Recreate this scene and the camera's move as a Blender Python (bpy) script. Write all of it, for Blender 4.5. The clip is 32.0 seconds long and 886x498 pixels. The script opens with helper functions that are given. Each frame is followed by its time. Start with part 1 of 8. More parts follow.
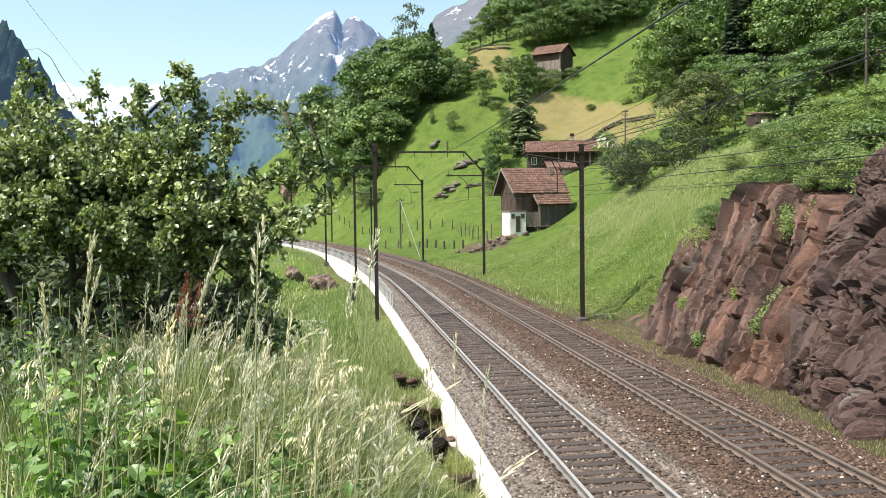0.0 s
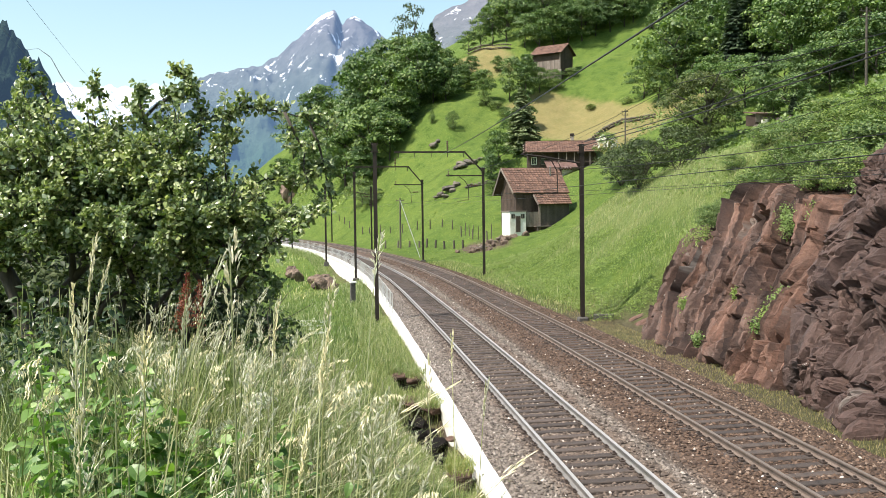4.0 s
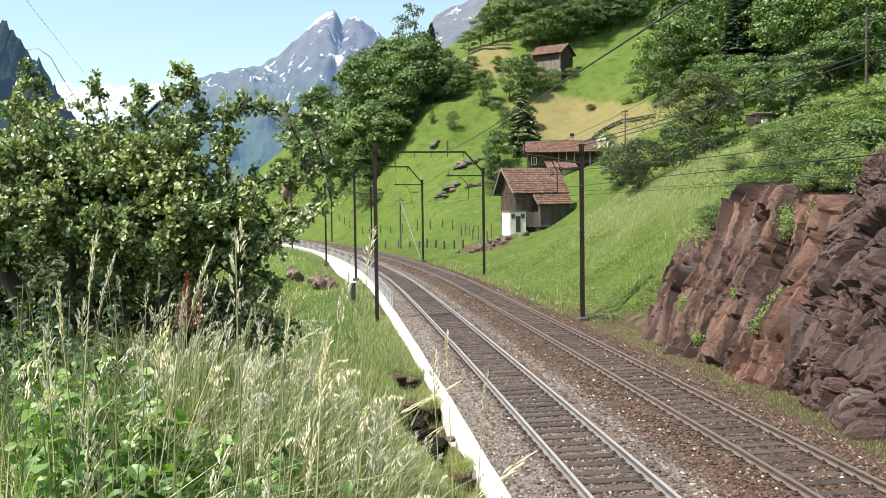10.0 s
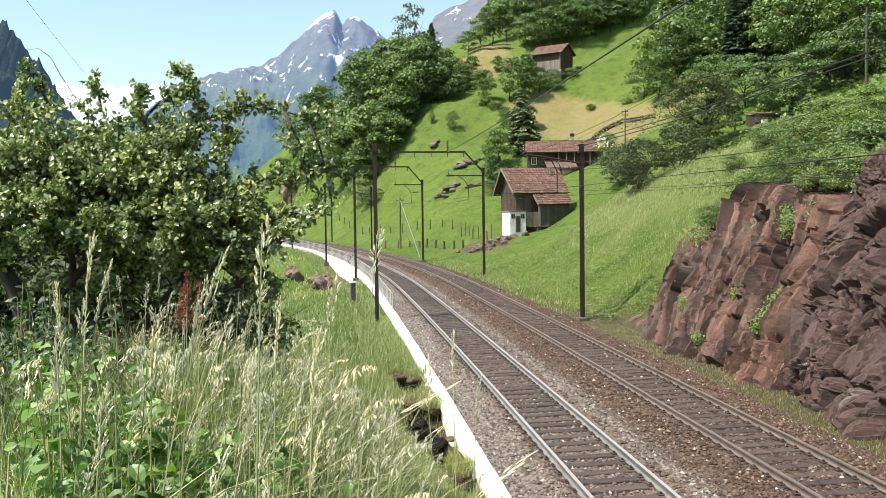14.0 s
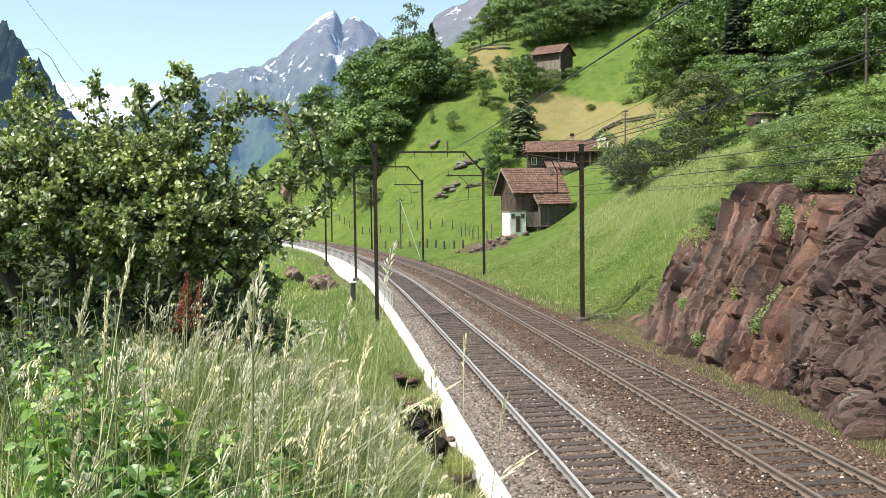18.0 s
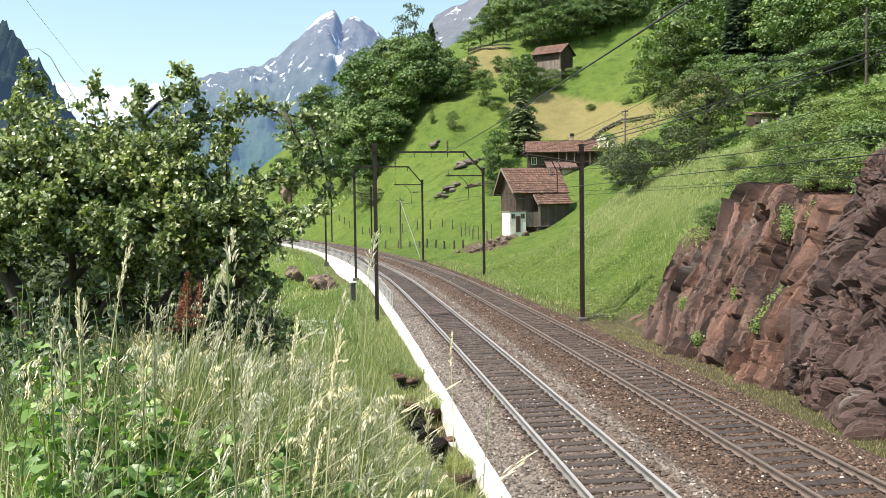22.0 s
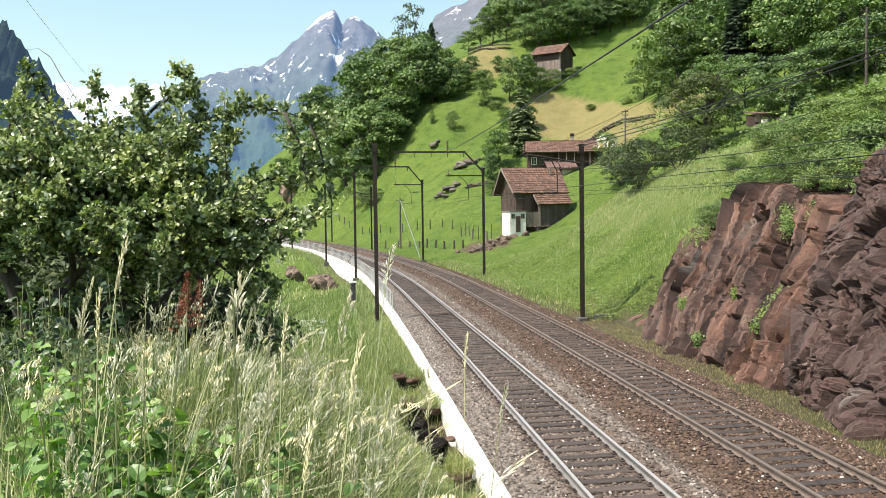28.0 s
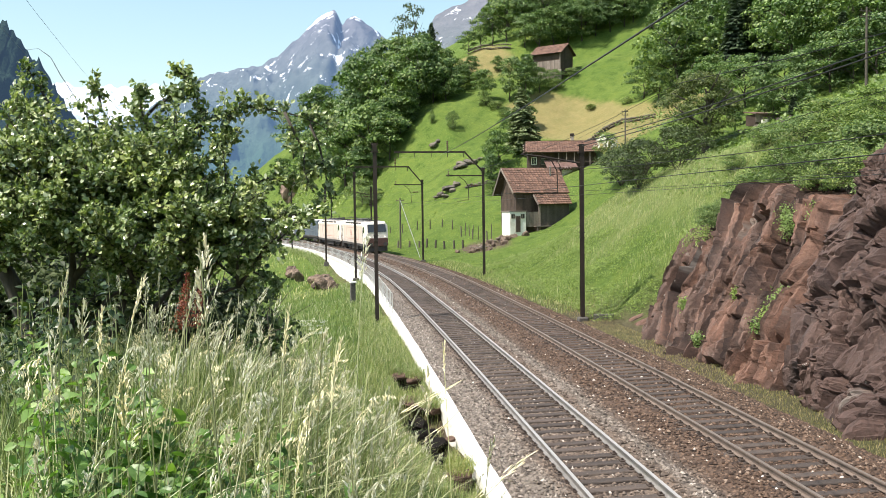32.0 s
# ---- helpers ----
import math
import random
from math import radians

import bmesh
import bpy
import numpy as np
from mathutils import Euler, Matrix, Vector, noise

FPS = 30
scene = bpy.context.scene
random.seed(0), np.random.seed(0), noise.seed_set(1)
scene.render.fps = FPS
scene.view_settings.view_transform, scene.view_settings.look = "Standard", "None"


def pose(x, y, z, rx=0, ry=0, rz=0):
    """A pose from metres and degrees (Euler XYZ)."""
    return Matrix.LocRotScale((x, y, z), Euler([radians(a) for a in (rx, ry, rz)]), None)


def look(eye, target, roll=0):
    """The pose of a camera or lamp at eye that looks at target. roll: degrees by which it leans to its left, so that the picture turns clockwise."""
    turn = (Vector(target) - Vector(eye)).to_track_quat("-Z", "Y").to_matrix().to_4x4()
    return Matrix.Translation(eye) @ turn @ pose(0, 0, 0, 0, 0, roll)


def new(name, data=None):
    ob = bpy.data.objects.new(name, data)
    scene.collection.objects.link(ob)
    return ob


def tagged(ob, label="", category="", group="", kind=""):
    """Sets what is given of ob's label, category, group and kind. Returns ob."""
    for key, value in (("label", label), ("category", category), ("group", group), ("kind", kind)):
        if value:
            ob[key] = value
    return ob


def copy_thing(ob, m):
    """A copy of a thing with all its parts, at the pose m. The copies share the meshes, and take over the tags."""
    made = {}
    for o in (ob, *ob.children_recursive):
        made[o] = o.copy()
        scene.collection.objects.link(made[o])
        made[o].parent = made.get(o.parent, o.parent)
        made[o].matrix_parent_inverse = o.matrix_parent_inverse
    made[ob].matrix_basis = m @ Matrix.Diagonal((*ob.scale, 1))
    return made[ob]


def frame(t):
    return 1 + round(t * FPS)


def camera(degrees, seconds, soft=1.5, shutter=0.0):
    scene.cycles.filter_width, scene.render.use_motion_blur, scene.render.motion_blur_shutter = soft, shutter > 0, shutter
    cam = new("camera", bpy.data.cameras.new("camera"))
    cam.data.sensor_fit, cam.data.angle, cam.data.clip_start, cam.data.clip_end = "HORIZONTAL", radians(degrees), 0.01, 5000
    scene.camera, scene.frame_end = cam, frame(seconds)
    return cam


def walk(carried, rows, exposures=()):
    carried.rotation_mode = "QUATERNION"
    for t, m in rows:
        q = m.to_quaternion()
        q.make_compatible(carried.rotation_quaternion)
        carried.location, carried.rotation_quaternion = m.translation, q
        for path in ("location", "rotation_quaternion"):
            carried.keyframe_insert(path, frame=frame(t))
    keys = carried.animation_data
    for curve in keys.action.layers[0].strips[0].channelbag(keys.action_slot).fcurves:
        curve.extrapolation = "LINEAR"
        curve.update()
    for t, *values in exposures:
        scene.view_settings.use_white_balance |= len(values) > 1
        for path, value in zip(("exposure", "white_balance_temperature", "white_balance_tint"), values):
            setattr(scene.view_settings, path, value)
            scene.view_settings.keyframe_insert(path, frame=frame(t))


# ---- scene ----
# ================= camera =================
cam = camera(50.32, 32.0, soft=0.5)
EYE = (0.0, 0.0, 5.241)
TILT = -0.041643
VIEW = look(EYE, (0.0, 100.0, 5.241 + 100.0 * math.tan(TILT)), -0.763)
walk(cam, [(0.0, VIEW), (32.0, VIEW)], [(0.0, 0.83), (32.0, 0.83)])

# ================= sky and sun =================
SUN_TO = Vector((-0.88, -0.47, 1.55)).normalized()
world = bpy.data.worlds.new("sky")
scene.world = world
world.use_nodes = True
wn = world.node_tree.nodes
sky = wn.new("ShaderNodeTexSky")
sky.sky_type = "NISHITA"
sky.sun_disc = False
sky.sun_elevation = math.asin(SUN_TO.z)
sky.sun_rotation = math.atan2(SUN_TO.x, SUN_TO.y)
sky.altitude = 600
sky.air_density = 1.3
sky.dust_density = 2.5
sky.ozone_density = 0.25
tint = wn.new("ShaderNodeMix")
tint.data_type, tint.blend_type = "RGBA", "MULTIPLY"
tint.inputs[0].default_value = 1.0
tint.inputs[7].default_value = (1.0, 1.06, 1.0, 1)
world.node_tree.links.new(sky.outputs[0], tint.inputs[6])
world.node_tree.links.new(tint.outputs[2], wn["Background"].inputs[0])
wn["Background"].inputs[1].default_value = 0.12
sun = new("sun", bpy.data.lights.new("sun", "SUN"))
sun.data.energy = 4.65
sun.data.angle = radians(0.53)
sun.data.color = (1.0, 0.925, 0.835)
sun.matrix_world = look(SUN_TO * 50, (0, 0, 0))

# ================= the railway's line =================
# Heading to the left grows along a short transition into an even curve.
X0, TH0, K0, S1, S2, K1 = 2.4926, 0.11233, 0.000405, 34.0, 42.0, 0.002172
TRACK_GAP = 4.04
GAUGE = 1.5


def centre_table(lo=-60.0, hi=920.0, step=1.0):
    s = np.arange(lo, hi + step, step)
    k = K0 + (K1 - K0) * np.clip((s - S1) / (S2 - S1), 0, 1)
    i0 = int(round(-lo / step))
    th = np.concatenate([[0], np.cumsum((k[1:] + k[:-1]) / 2 * step)])
    th = th - th[i0] + TH0
    dx, dy = -np.sin(th), np.cos(th)
    x = np.concatenate([[0], np.cumsum((dx[1:] + dx[:-1]) / 2 * step)])
    y = np.concatenate([[0], np.cumsum((dy[1:] + dy[:-1]) / 2 * step)])
    return s, x - x[i0] + X0, y - y[i0] + 25.0, th


LS, LX, LY, LT = centre_table()


def on_line(s, l, z=0.0):
    """A point s metres along the near track and l metres to its right."""
    t = np.interp(s, LS, LT)
    return Vector((np.interp(s, LS, LX) + l * math.cos(t), np.interp(s, LS, LY) + l * math.sin(t), z))


def heading(s):
    return float(np.interp(s, LS, LT))


def line_coords(x, y):
    """(s, l) of plan points, as arrays."""
    x, y = np.ravel(x).astype(float), np.ravel(y).astype(float)
    so, lo = np.empty_like(x), np.empty_like(x)
    cx, cy, cs, ct = LX[::3], LY[::3], LS[::3], LT[::3]
    for a in range(0, len(x), 20000):
        px, py = x[a:a + 20000], y[a:a + 20000]
        i = ((px[:, None] - cx) ** 2 + (py[:, None] - cy) ** 2).argmin(1)
        vx, vy = px - cx[i], py - cy[i]
        along = -vx * np.sin(ct[i]) + vy * np.cos(ct[i])
        so[a:a + 20000] = cs[i] + along
        k = np.where(cs[i] > S2, K1, K0)
        lo[a:a + 20000] = vx * np.cos(ct[i]) + vy * np.sin(ct[i]) + along * along * k / 2
    return so, lo


def rail_level(l):
    """Rail height over the bench: each track leans a little to the inside of the curve."""
    return np.where(l > 2.0, 0.03 + (l - TRACK_GAP) * 0.031, 0.023 + l * 0.031)


# ================= the lie of the land =================
# Cross sections of the hillside (right of the line) and of the valley side (left of it).
HILL_L = [6.4, 9, 12, 15, 18, 23, 30, 40, 55, 75, 110, 200, 400]
HILL = {
    -60: [-.45, -.45, 5.8, 8.0, 9.2, 11.2, 14, 18, 25, 34, 52, 95, 180],
    2: [-.45, -.45, 5.4, 7.4, 8.6, 10.5, 13.5, 18, 25, 34, 52, 95, 180],
    19: [-.45, -.45, 1.2, 4.4, 7.2, 9.5, 12.5, 17.5, 25, 34, 52, 95, 180],
    24: [-.45, .2, 2.6, 5.3, 7.7, 9.4, 12.2, 17.5, 25, 34, 52, 95, 180],
    31: [-.45, .5, 2.6, 5.2, 8.0, 9.3, 11.5, 16, 24, 34, 52, 95, 180],
    45: [-.45, .3, 2.2, 4.4, 6.8, 8.8, 11.3, 15, 22, 32, 50, 95, 180],
    63: [-.45, -.2, .2, .8, 1.9, 4.0, 8.0, 13, 20, 30, 48, 90, 170],
    86: [-.45, -.3, .3, 1.0, 1.8, 2.9, 6.5, 13, 23, 31, 48, 90, 170],
    110: [-.45, -.1, 1.0, 2.8, 4.8, 7.2, 9.0, 11.8, 20, 31, 50, 90, 170],
    131: [-.45, .2, 1.8, 4.2, 7.0, 11.0, 15.2, 16.5, 20.5, 32, 52, 90, 160],
    155: [-.45, .4, 3.2, 7, 11.5, 18.0, 24.5, 27.5, 32, 38.5, 60, 100, 170],
    176: [-.45, .4, 3.5, 8, 13, 21, 29, 35, 42, 52, 70, 110, 160],
    215: [-.45, .4, 3.5, 8, 13, 20, 27, 33, 41, 54, 76, 110, 130],
    300: [-.45, .2, 1, 2, 3, 5, 8, 11, 14, 16, 15, 10, 0],
    800: [-.45, 0, .5, 1, 1, 1, 0, -2, -5, -8, -12, -20, -40],
}
VALE_L = [-900, -400, -200, -60, -25, -14, -9, -6, -4, -2.9, -1.5]
VALE = {
    -60: [-180, -120, -40, -3, 2.8, 3.8, 4.1, 4.0, 3.7, .6, -.6],
    -25: [-180, -120, -40, -3, 2.8, 3.8, 4.0, 4.0, 3.3, .4, -.6],
    -19: [-180, -120, -40, -3, 2.8, 3.7, 3.95, 3.8, 2.4, .2, -.6],
    -12: [-180, -120, -40, -4, 2.5, 3.3, 3.35, 2.8, 1.0, -.05, -.6],
    -4: [-180, -120, -40, -5, 1.8, 2.5, 2.2, 1.2, .1, -.06, -.6],
    10: [-180, -120, -40, -6, 0.0, .7, .4, .1, -.06, -.08, -.6],
    22: [-180, -120, -40, -7, -2, -1.0, -.8, -.6, -.4, -.3, -.6],
    48: [-180, -120, -40, -7, -3, -2.0, -1.6, -1.2, -.7, -.4, -.6],
    60: [-180, -120, -40, -7, -3, -2.4, -2.2, -2.0, -1.9, -1.9, -.6],
    76: [-180, -120, -40, -8, -3.6, -2.8, -2.5, -2.2, -2.1, -2.1, -.6],
    95: [-180, -120, -40, -8, -3.4, -2.2, -1.6, -1.1, -.7, -.5, -.6],
    800: [-180, -120, -40, -8, -3.4, -2.2, -1.6, -1.1, -.7, -.5, -.6],
}


# washed-out hollows at the foot of the wall: s, l, half length, half width, depth
HOLLOWS = ((-1.0, -3.15, 2.0, .46, 2.6), (4.8, -3.2, 1.4, .3, 1.7), (-5.4, -3.0, 1.3, .28, 1.9))


def section(table, cols, s, l):
    rows = sorted(table)
    z = np.array([np.interp(l, cols, table[r]) for r in rows])
    s = np.clip(s, rows[0], rows[-1])
    j = np.clip(np.searchsorted(rows, s, side="right") - 1, 0, len(rows) - 2)
    r = np.array(rows, float)
    f = (s - r[j]) / (r[j + 1] - r[j])
    f = f * f * (3 - 2 * f)
    k = np.arange(len(s))
    return z[j, k] * (1 - f) + z[j + 1, k] * f


def wave(x, y, size, seed):
    """Smooth uneven waves in plan, about -1 to 1."""
    rng = np.random.RandomState(seed)
    out = np.zeros_like(x)
    for i in range(7):
        a, p, q = rng.uniform(0, math.tau), rng.uniform(0, math.tau), rng.uniform(0.6, 1.9)
        out += np.sin((x * math.cos(a) + y * math.sin(a)) * q * math.tau / size + p)
    return out / 3.2


def ground(x, y):
    """Height of the ground at plan points (arrays or numbers)."""
    shape = np.shape(x)
    x, y = np.ravel(np.asarray(x, float)), np.ravel(np.asarray(y, float))
    s, l = line_coords(x, y)
    right = np.zeros_like(x)
    for ds, dl, w in ((0, 0, .4), (2.5, 0, .15), (-2.5, 0, .15), (0, .9, .15), (0, -.9, .15)):
        far = np.clip((l - 8) / 6, 0, 1)
        right += w * section(HILL, HILL_L, s + ds * far, l + dl * far)
    left = section(VALE, VALE_L, s, l)
    z = np.where(l > 2, right, left)
    for hs, hl, a, b, deep in HOLLOWS:
        z = z - deep * np.exp(-((s - hs) / a) ** 2 - ((l - hl) / b) ** 2) * (l < -2.3)
    rough = np.clip((np.abs(l - 2) - 6) / 8, 0, 1)
    z = z + rough * (wave(x, y, 9, 3) * .22 + wave(x, y, 31, 4) * .5 * np.clip((l - 12) / 20, 0, 1))
    return z.reshape(shape) if shape else float(z[0])


def in_hollow(s, l, grow=1.5):
    out = np.zeros(np.shape(s), bool)
    for hs, hl, a, b, deep in HOLLOWS:
        out |= ((s - hs) / a) ** 2 + ((l - hl) / b) ** 2 < grow
    return out


def at_ground(x, y, dz=0.0):
    return Vector((x, y, ground(x, y) + dz))


# ================= mesh helpers =================
class Form:
    """Collects vertices and faces of one mesh."""

    def __init__(self):
        self.v, self.f, self.m = [], [], []

    def add(self, verts, faces, mat=0):
        n = len(self.v)
        self.v.extend(tuple(p) for p in verts)
        self.f.extend(tuple(n + i for i in f) for f in faces)
        self.m.extend([mat] * len(faces))
        return self

    def box(self, cx, cy, cz, sx, sy, sz, turn=None, bevel=0.0, mat=0):
        """A box about its centre; with a bevel its long edges are cut."""
        x, y, z, b = sx / 2, sy / 2, sz / 2, bevel
        if b:
            ring = [(-x + b, -y), (x - b, -y), (x, -y + b), (x, y - b), (x - b, y), (-x + b, y), (-x, y - b), (-x, -y + b)]
            vs = [Vector((p, q, -z)) for p, q in ring] + [Vector((p, q, z - b)) for p, q in ring]
            vs += [Vector((p * (1 - b / x), q * (1 - b / y), z)) for p, q in ring]
            fs = [tuple(range(7, -1, -1)), tuple(range(16, 24))]
            for a in (0, 8):
                fs += [(a + i, a + (i + 1) % 8, a + 8 + (i + 1) % 8, a + 8 + i) for i in range(8)]
        else:
            vs = [Vector((p, q, r)) for r in (-z, z) for p, q in ((-x, -y), (x, -y), (x, y), (-x, y))]
            fs = [(3, 2, 1, 0), (4, 5, 6, 7)] + [(i, (i + 1) % 4, 4 + (i + 1) % 4, 4 + i) for i in range(4)]
        c = Vector((cx, cy, cz))
        m = turn.to_3x3() if turn else Matrix.Identity(3)
        return self.add([m @ v + c for v in vs], fs, mat)

    def bar(self, a, b, w, d=None, up=Vector((0, 0, 1)), mat=0):
        """A rectangular bar from a to b."""
        a, b = Vector(a), Vector(b)
        d = d or w
        t = (b - a).normalized()
        side = t.cross(up)
        side = side.normalized() if side.length > 1e-4 else Vector((1, 0, 0))
        top = side.cross(t)
        ring = [(-.5, -.5), (.5, -.5), (.5, .5), (-.5, .5)]
        vs = [p + side * (w * i) + top * (d * j) for p in (a, b) for i, j in ring]
        return self.add(vs, [(3, 2, 1, 0), (4, 5, 6, 7)] + [(i, (i + 1) % 4, 4 + (i + 1) % 4, 4 + i) for i in range(4)], mat)

    def tube(self, pts, radii, sides=6, mat=0, cap=True):
        """A round tube along points, radius by point."""
        pts = [Vector(p) for p in pts]
        if not hasattr(radii, "__len__"):
            radii = [radii] * len(pts)
        vs, fs = [], []
        ref = Vector((0.31, 0.17, 0.93))
        for i, p in enumerate(pts):
            t = (pts[min(i + 1, len(pts) - 1)] - pts[max(i - 1, 0)]).normalized()
            u = t.cross(ref)
            u = u.normalized() if u.length > 1e-3 else t.cross(Vector((1, 0, 0))).normalized()
            w = t.cross(u)
            for k in range(sides):
                a = math.tau * k / sides
                vs.append(p + (u * math.cos(a) + w * math.sin(a)) * radii[i])
        for i in range(len(pts) - 1):
            for k in range(sides):
                a, b = i * sides + k, i * sides + (k + 1) % sides
                fs.append((a, b, b + sides, a + sides))
        if cap:
            fs.append(tuple(range(sides - 1, -1, -1)))
            fs.append(tuple(range((len(pts) - 1) * sides, len(pts) * sides)))
        return self.add(vs, fs, mat)

    def lathe(self, profile, sides=12, centre=(0, 0, 0), mat=0):
        """A turned form about the upright axis from (radius, height) pairs."""
        cx, cy, cz = centre
        vs = [(cx + r * math.cos(math.tau * k / sides), cy + r * math.sin(math.tau * k / sides), cz + z) for r, z in profile for k in range(sides)]
        fs = []
        for i in range(len(profile) - 1):
            for k in range(sides):
                a, b = i * sides + k, i * sides + (k + 1) % sides
                fs.append((a, b, b + sides, a + sides))
        fs.append(tuple(range(sides - 1, -1, -1)))
        fs.append(tuple(range((len(profile) - 1) * sides, len(profile) * sides)))
        return self.add(vs, fs, mat)

    def slab(self, quad, thick, mat=0):
        """A plate of even thickness under four corner points (counter-clockwise from above)."""
        q = [Vector(p) for p in quad]
        n = (q[1] - q[0]).cross(q[3] - q[0]).normalized() * thick
        return self.add(q + [p - n for p in q], [(0, 1, 2, 3), (7, 6, 5, 4)] + [(i, 4 + i, 4 + (i + 1) % 4, (i + 1) % 4) for i in range(4)], mat)


def to_mesh(name, form, mats, smooth=False):
    me = bpy.data.meshes.new(name)
    me.from_pydata(form.v, [], form.f)
    mats = mats if isinstance(mats, (list, tuple)) else [mats]
    for m in mats:
        me.materials.append(m)
    if len(mats) > 1:
        me.polygons.foreach_set("material_index", form.m)
    if smooth:
        me.polygons.foreach_set("use_smooth", [True] * len(me.polygons))
    me.update()
    return me


def array_mesh(name, verts, quads, mats, smooth=False, corners=4):
    """A mesh from numpy arrays of vertices (n, 3) and faces (m, corners)."""
    me = bpy.data.meshes.new(name)
    verts, quads = np.asarray(verts, np.float32), np.asarray(quads, np.int32)
    me.vertices.add(len(verts))
    me.vertices.foreach_set("co", verts.ravel())
    me.loops.add(quads.size)
    me.loops.foreach_set("vertex_index", quads.ravel())
    me.polygons.add(len(quads))
    me.polygons.foreach_set("loop_start", np.arange(0, quads.size, corners, dtype=np.int32))
    for m in (mats if isinstance(mats, (list, tuple)) else [mats]):
        me.materials.append(m)
    me.polygons.foreach_set("use_smooth", [smooth] * len(quads))
    me.update(calc_edges=True)
    me.validate()
    return me


def part(name, form, mats, parent, label="", smooth=False, kind=""):
    me = form if isinstance(form, bpy.types.Mesh) else to_mesh(name, form, mats, smooth)
    ob = new(name, me)
    ob.parent = parent
    return tagged(ob, label, kind=kind)


def thing(name, place, label, category, group="", turn=0.0, kind=""):
    ob = new(name)
    ob.empty_display_size = 0.2
    ob.matrix_world = Matrix.Translation(place) @ pose(0, 0, 0, 0, 0, turn)
    return tagged(ob, label, category, group, kind)


def grid_faces(nu, nv):
    i = np.arange(nu * nv).reshape(nu, nv)
    return np.stack([i[:-1, :-1], i[1:, :-1], i[1:, 1:], i[:-1, 1:]], -1).reshape(-1, 4)


# ================= materials =================
def material(name, build):
    m = bpy.data.materials.new(name)
    m.use_nodes = True
    t = m.node_tree
    build(t, t.nodes["Principled BSDF"])
    return m


def node(t, kind, **kw):
    n = t.nodes.new(kind)
    for k, v in kw.items():
        n.inputs[k].default_value = v
    return n


def coords(t, scale=(1, 1, 1), turn=(0, 0, 0), world_space=False):
    """Object or world coordinates through a mapping."""
    if world_space:
        src = t.nodes.new("ShaderNodeNewGeometry").outputs["Position"]
    else:
        src = t.nodes.new("ShaderNodeTexCoord").outputs["Object"]
    mp = t.nodes.new("ShaderNodeMapping")
    mp.inputs["Scale"].default_value = scale
    mp.inputs["Rotation"].default_value = turn
    t.links.new(src, mp.inputs["Vector"])
    return mp.outputs["Vector"]


def ramp(t, fac, stops):
    r = t.nodes.new("ShaderNodeValToRGB")
    el = r.color_ramp.elements
    while len(el) < len(stops):
        el.new(0.5)
    for e, (p, c) in zip(el, stops):
        e.position = p
        e.color = (*c, 1)
    t.links.new(fac, r.inputs["Fac"])
    return r.outputs["Color"]


def noise_out(t, vec, scale, detail=5.0, rough=0.6, distort=0.0):
    n = node(t, "ShaderNodeTexNoise", Scale=scale, Detail=detail, Roughness=rough, Distortion=distort)
    t.links.new(vec, n.inputs["Vector"])
    return n.outputs["Fac"]


def mixed(t, fac, a, b, blend="MIX"):
    m = t.nodes.new("ShaderNodeMix")
    m.data_type = "RGBA"
    m.blend_type = blend
    for key, v in ((0, fac), (6, a), (7, b)):
        if isinstance(v, (int, float)):
            m.inputs[key].default_value = v
        elif isinstance(v, tuple):
            m.inputs[key].default_value = (*v, 1)
        else:
            t.links.new(v, m.inputs[key])
    return m.outputs[2]


def bumped(t, bsdf, height, strength, distance):
    b = node(t, "ShaderNodeBump", Strength=strength, Distance=distance)
    t.links.new(height, b.inputs["Height"])
    t.links.new(b.outputs["Normal"], bsdf.inputs["Normal"])


def two_tone(name, stops, scale, big_stops=None, big_scale=0.3, rough=0.8, metal=0.0, bump=0.3, dist=0.01, stretch=(1, 1, 1), turn=(0, 0, 0), world_space=False, per_object=0.0):
    """Grain at one scale, patches and wear at another."""
    def build(t, b):
        vec = coords(t, stretch, turn, world_space)
        fine = noise_out(t, vec, scale, 6, 0.65)
        col = ramp(t, fine, stops)
        if big_stops:
            big = noise_out(t, coords(t, (1, 1, 1), (0, 0, 0), world_space), big_scale, 3, 0.55)
            col = mixed(t, 1.0, col, ramp(t, big, big_stops), "MULTIPLY")
        if per_object:
            info = t.nodes.new("ShaderNodeObjectInfo")
            lo, hi = 1 - per_object, 1 + per_object
            col = mixed(t, 1.0, col, ramp(t, info.outputs["Random"], [(0, (lo, lo, lo)), (1, (hi, hi * 0.99, hi * 0.97))]), "MULTIPLY")
        t.links.new(col, b.inputs["Base Color"])
        b.inputs["Roughness"].default_value = rough
        b.inputs["Metallic"].default_value = metal
        if bump:
            bumped(t, b, fine, bump, dist)
    return material(name, build)


LEAF_DEPTH = 0.78


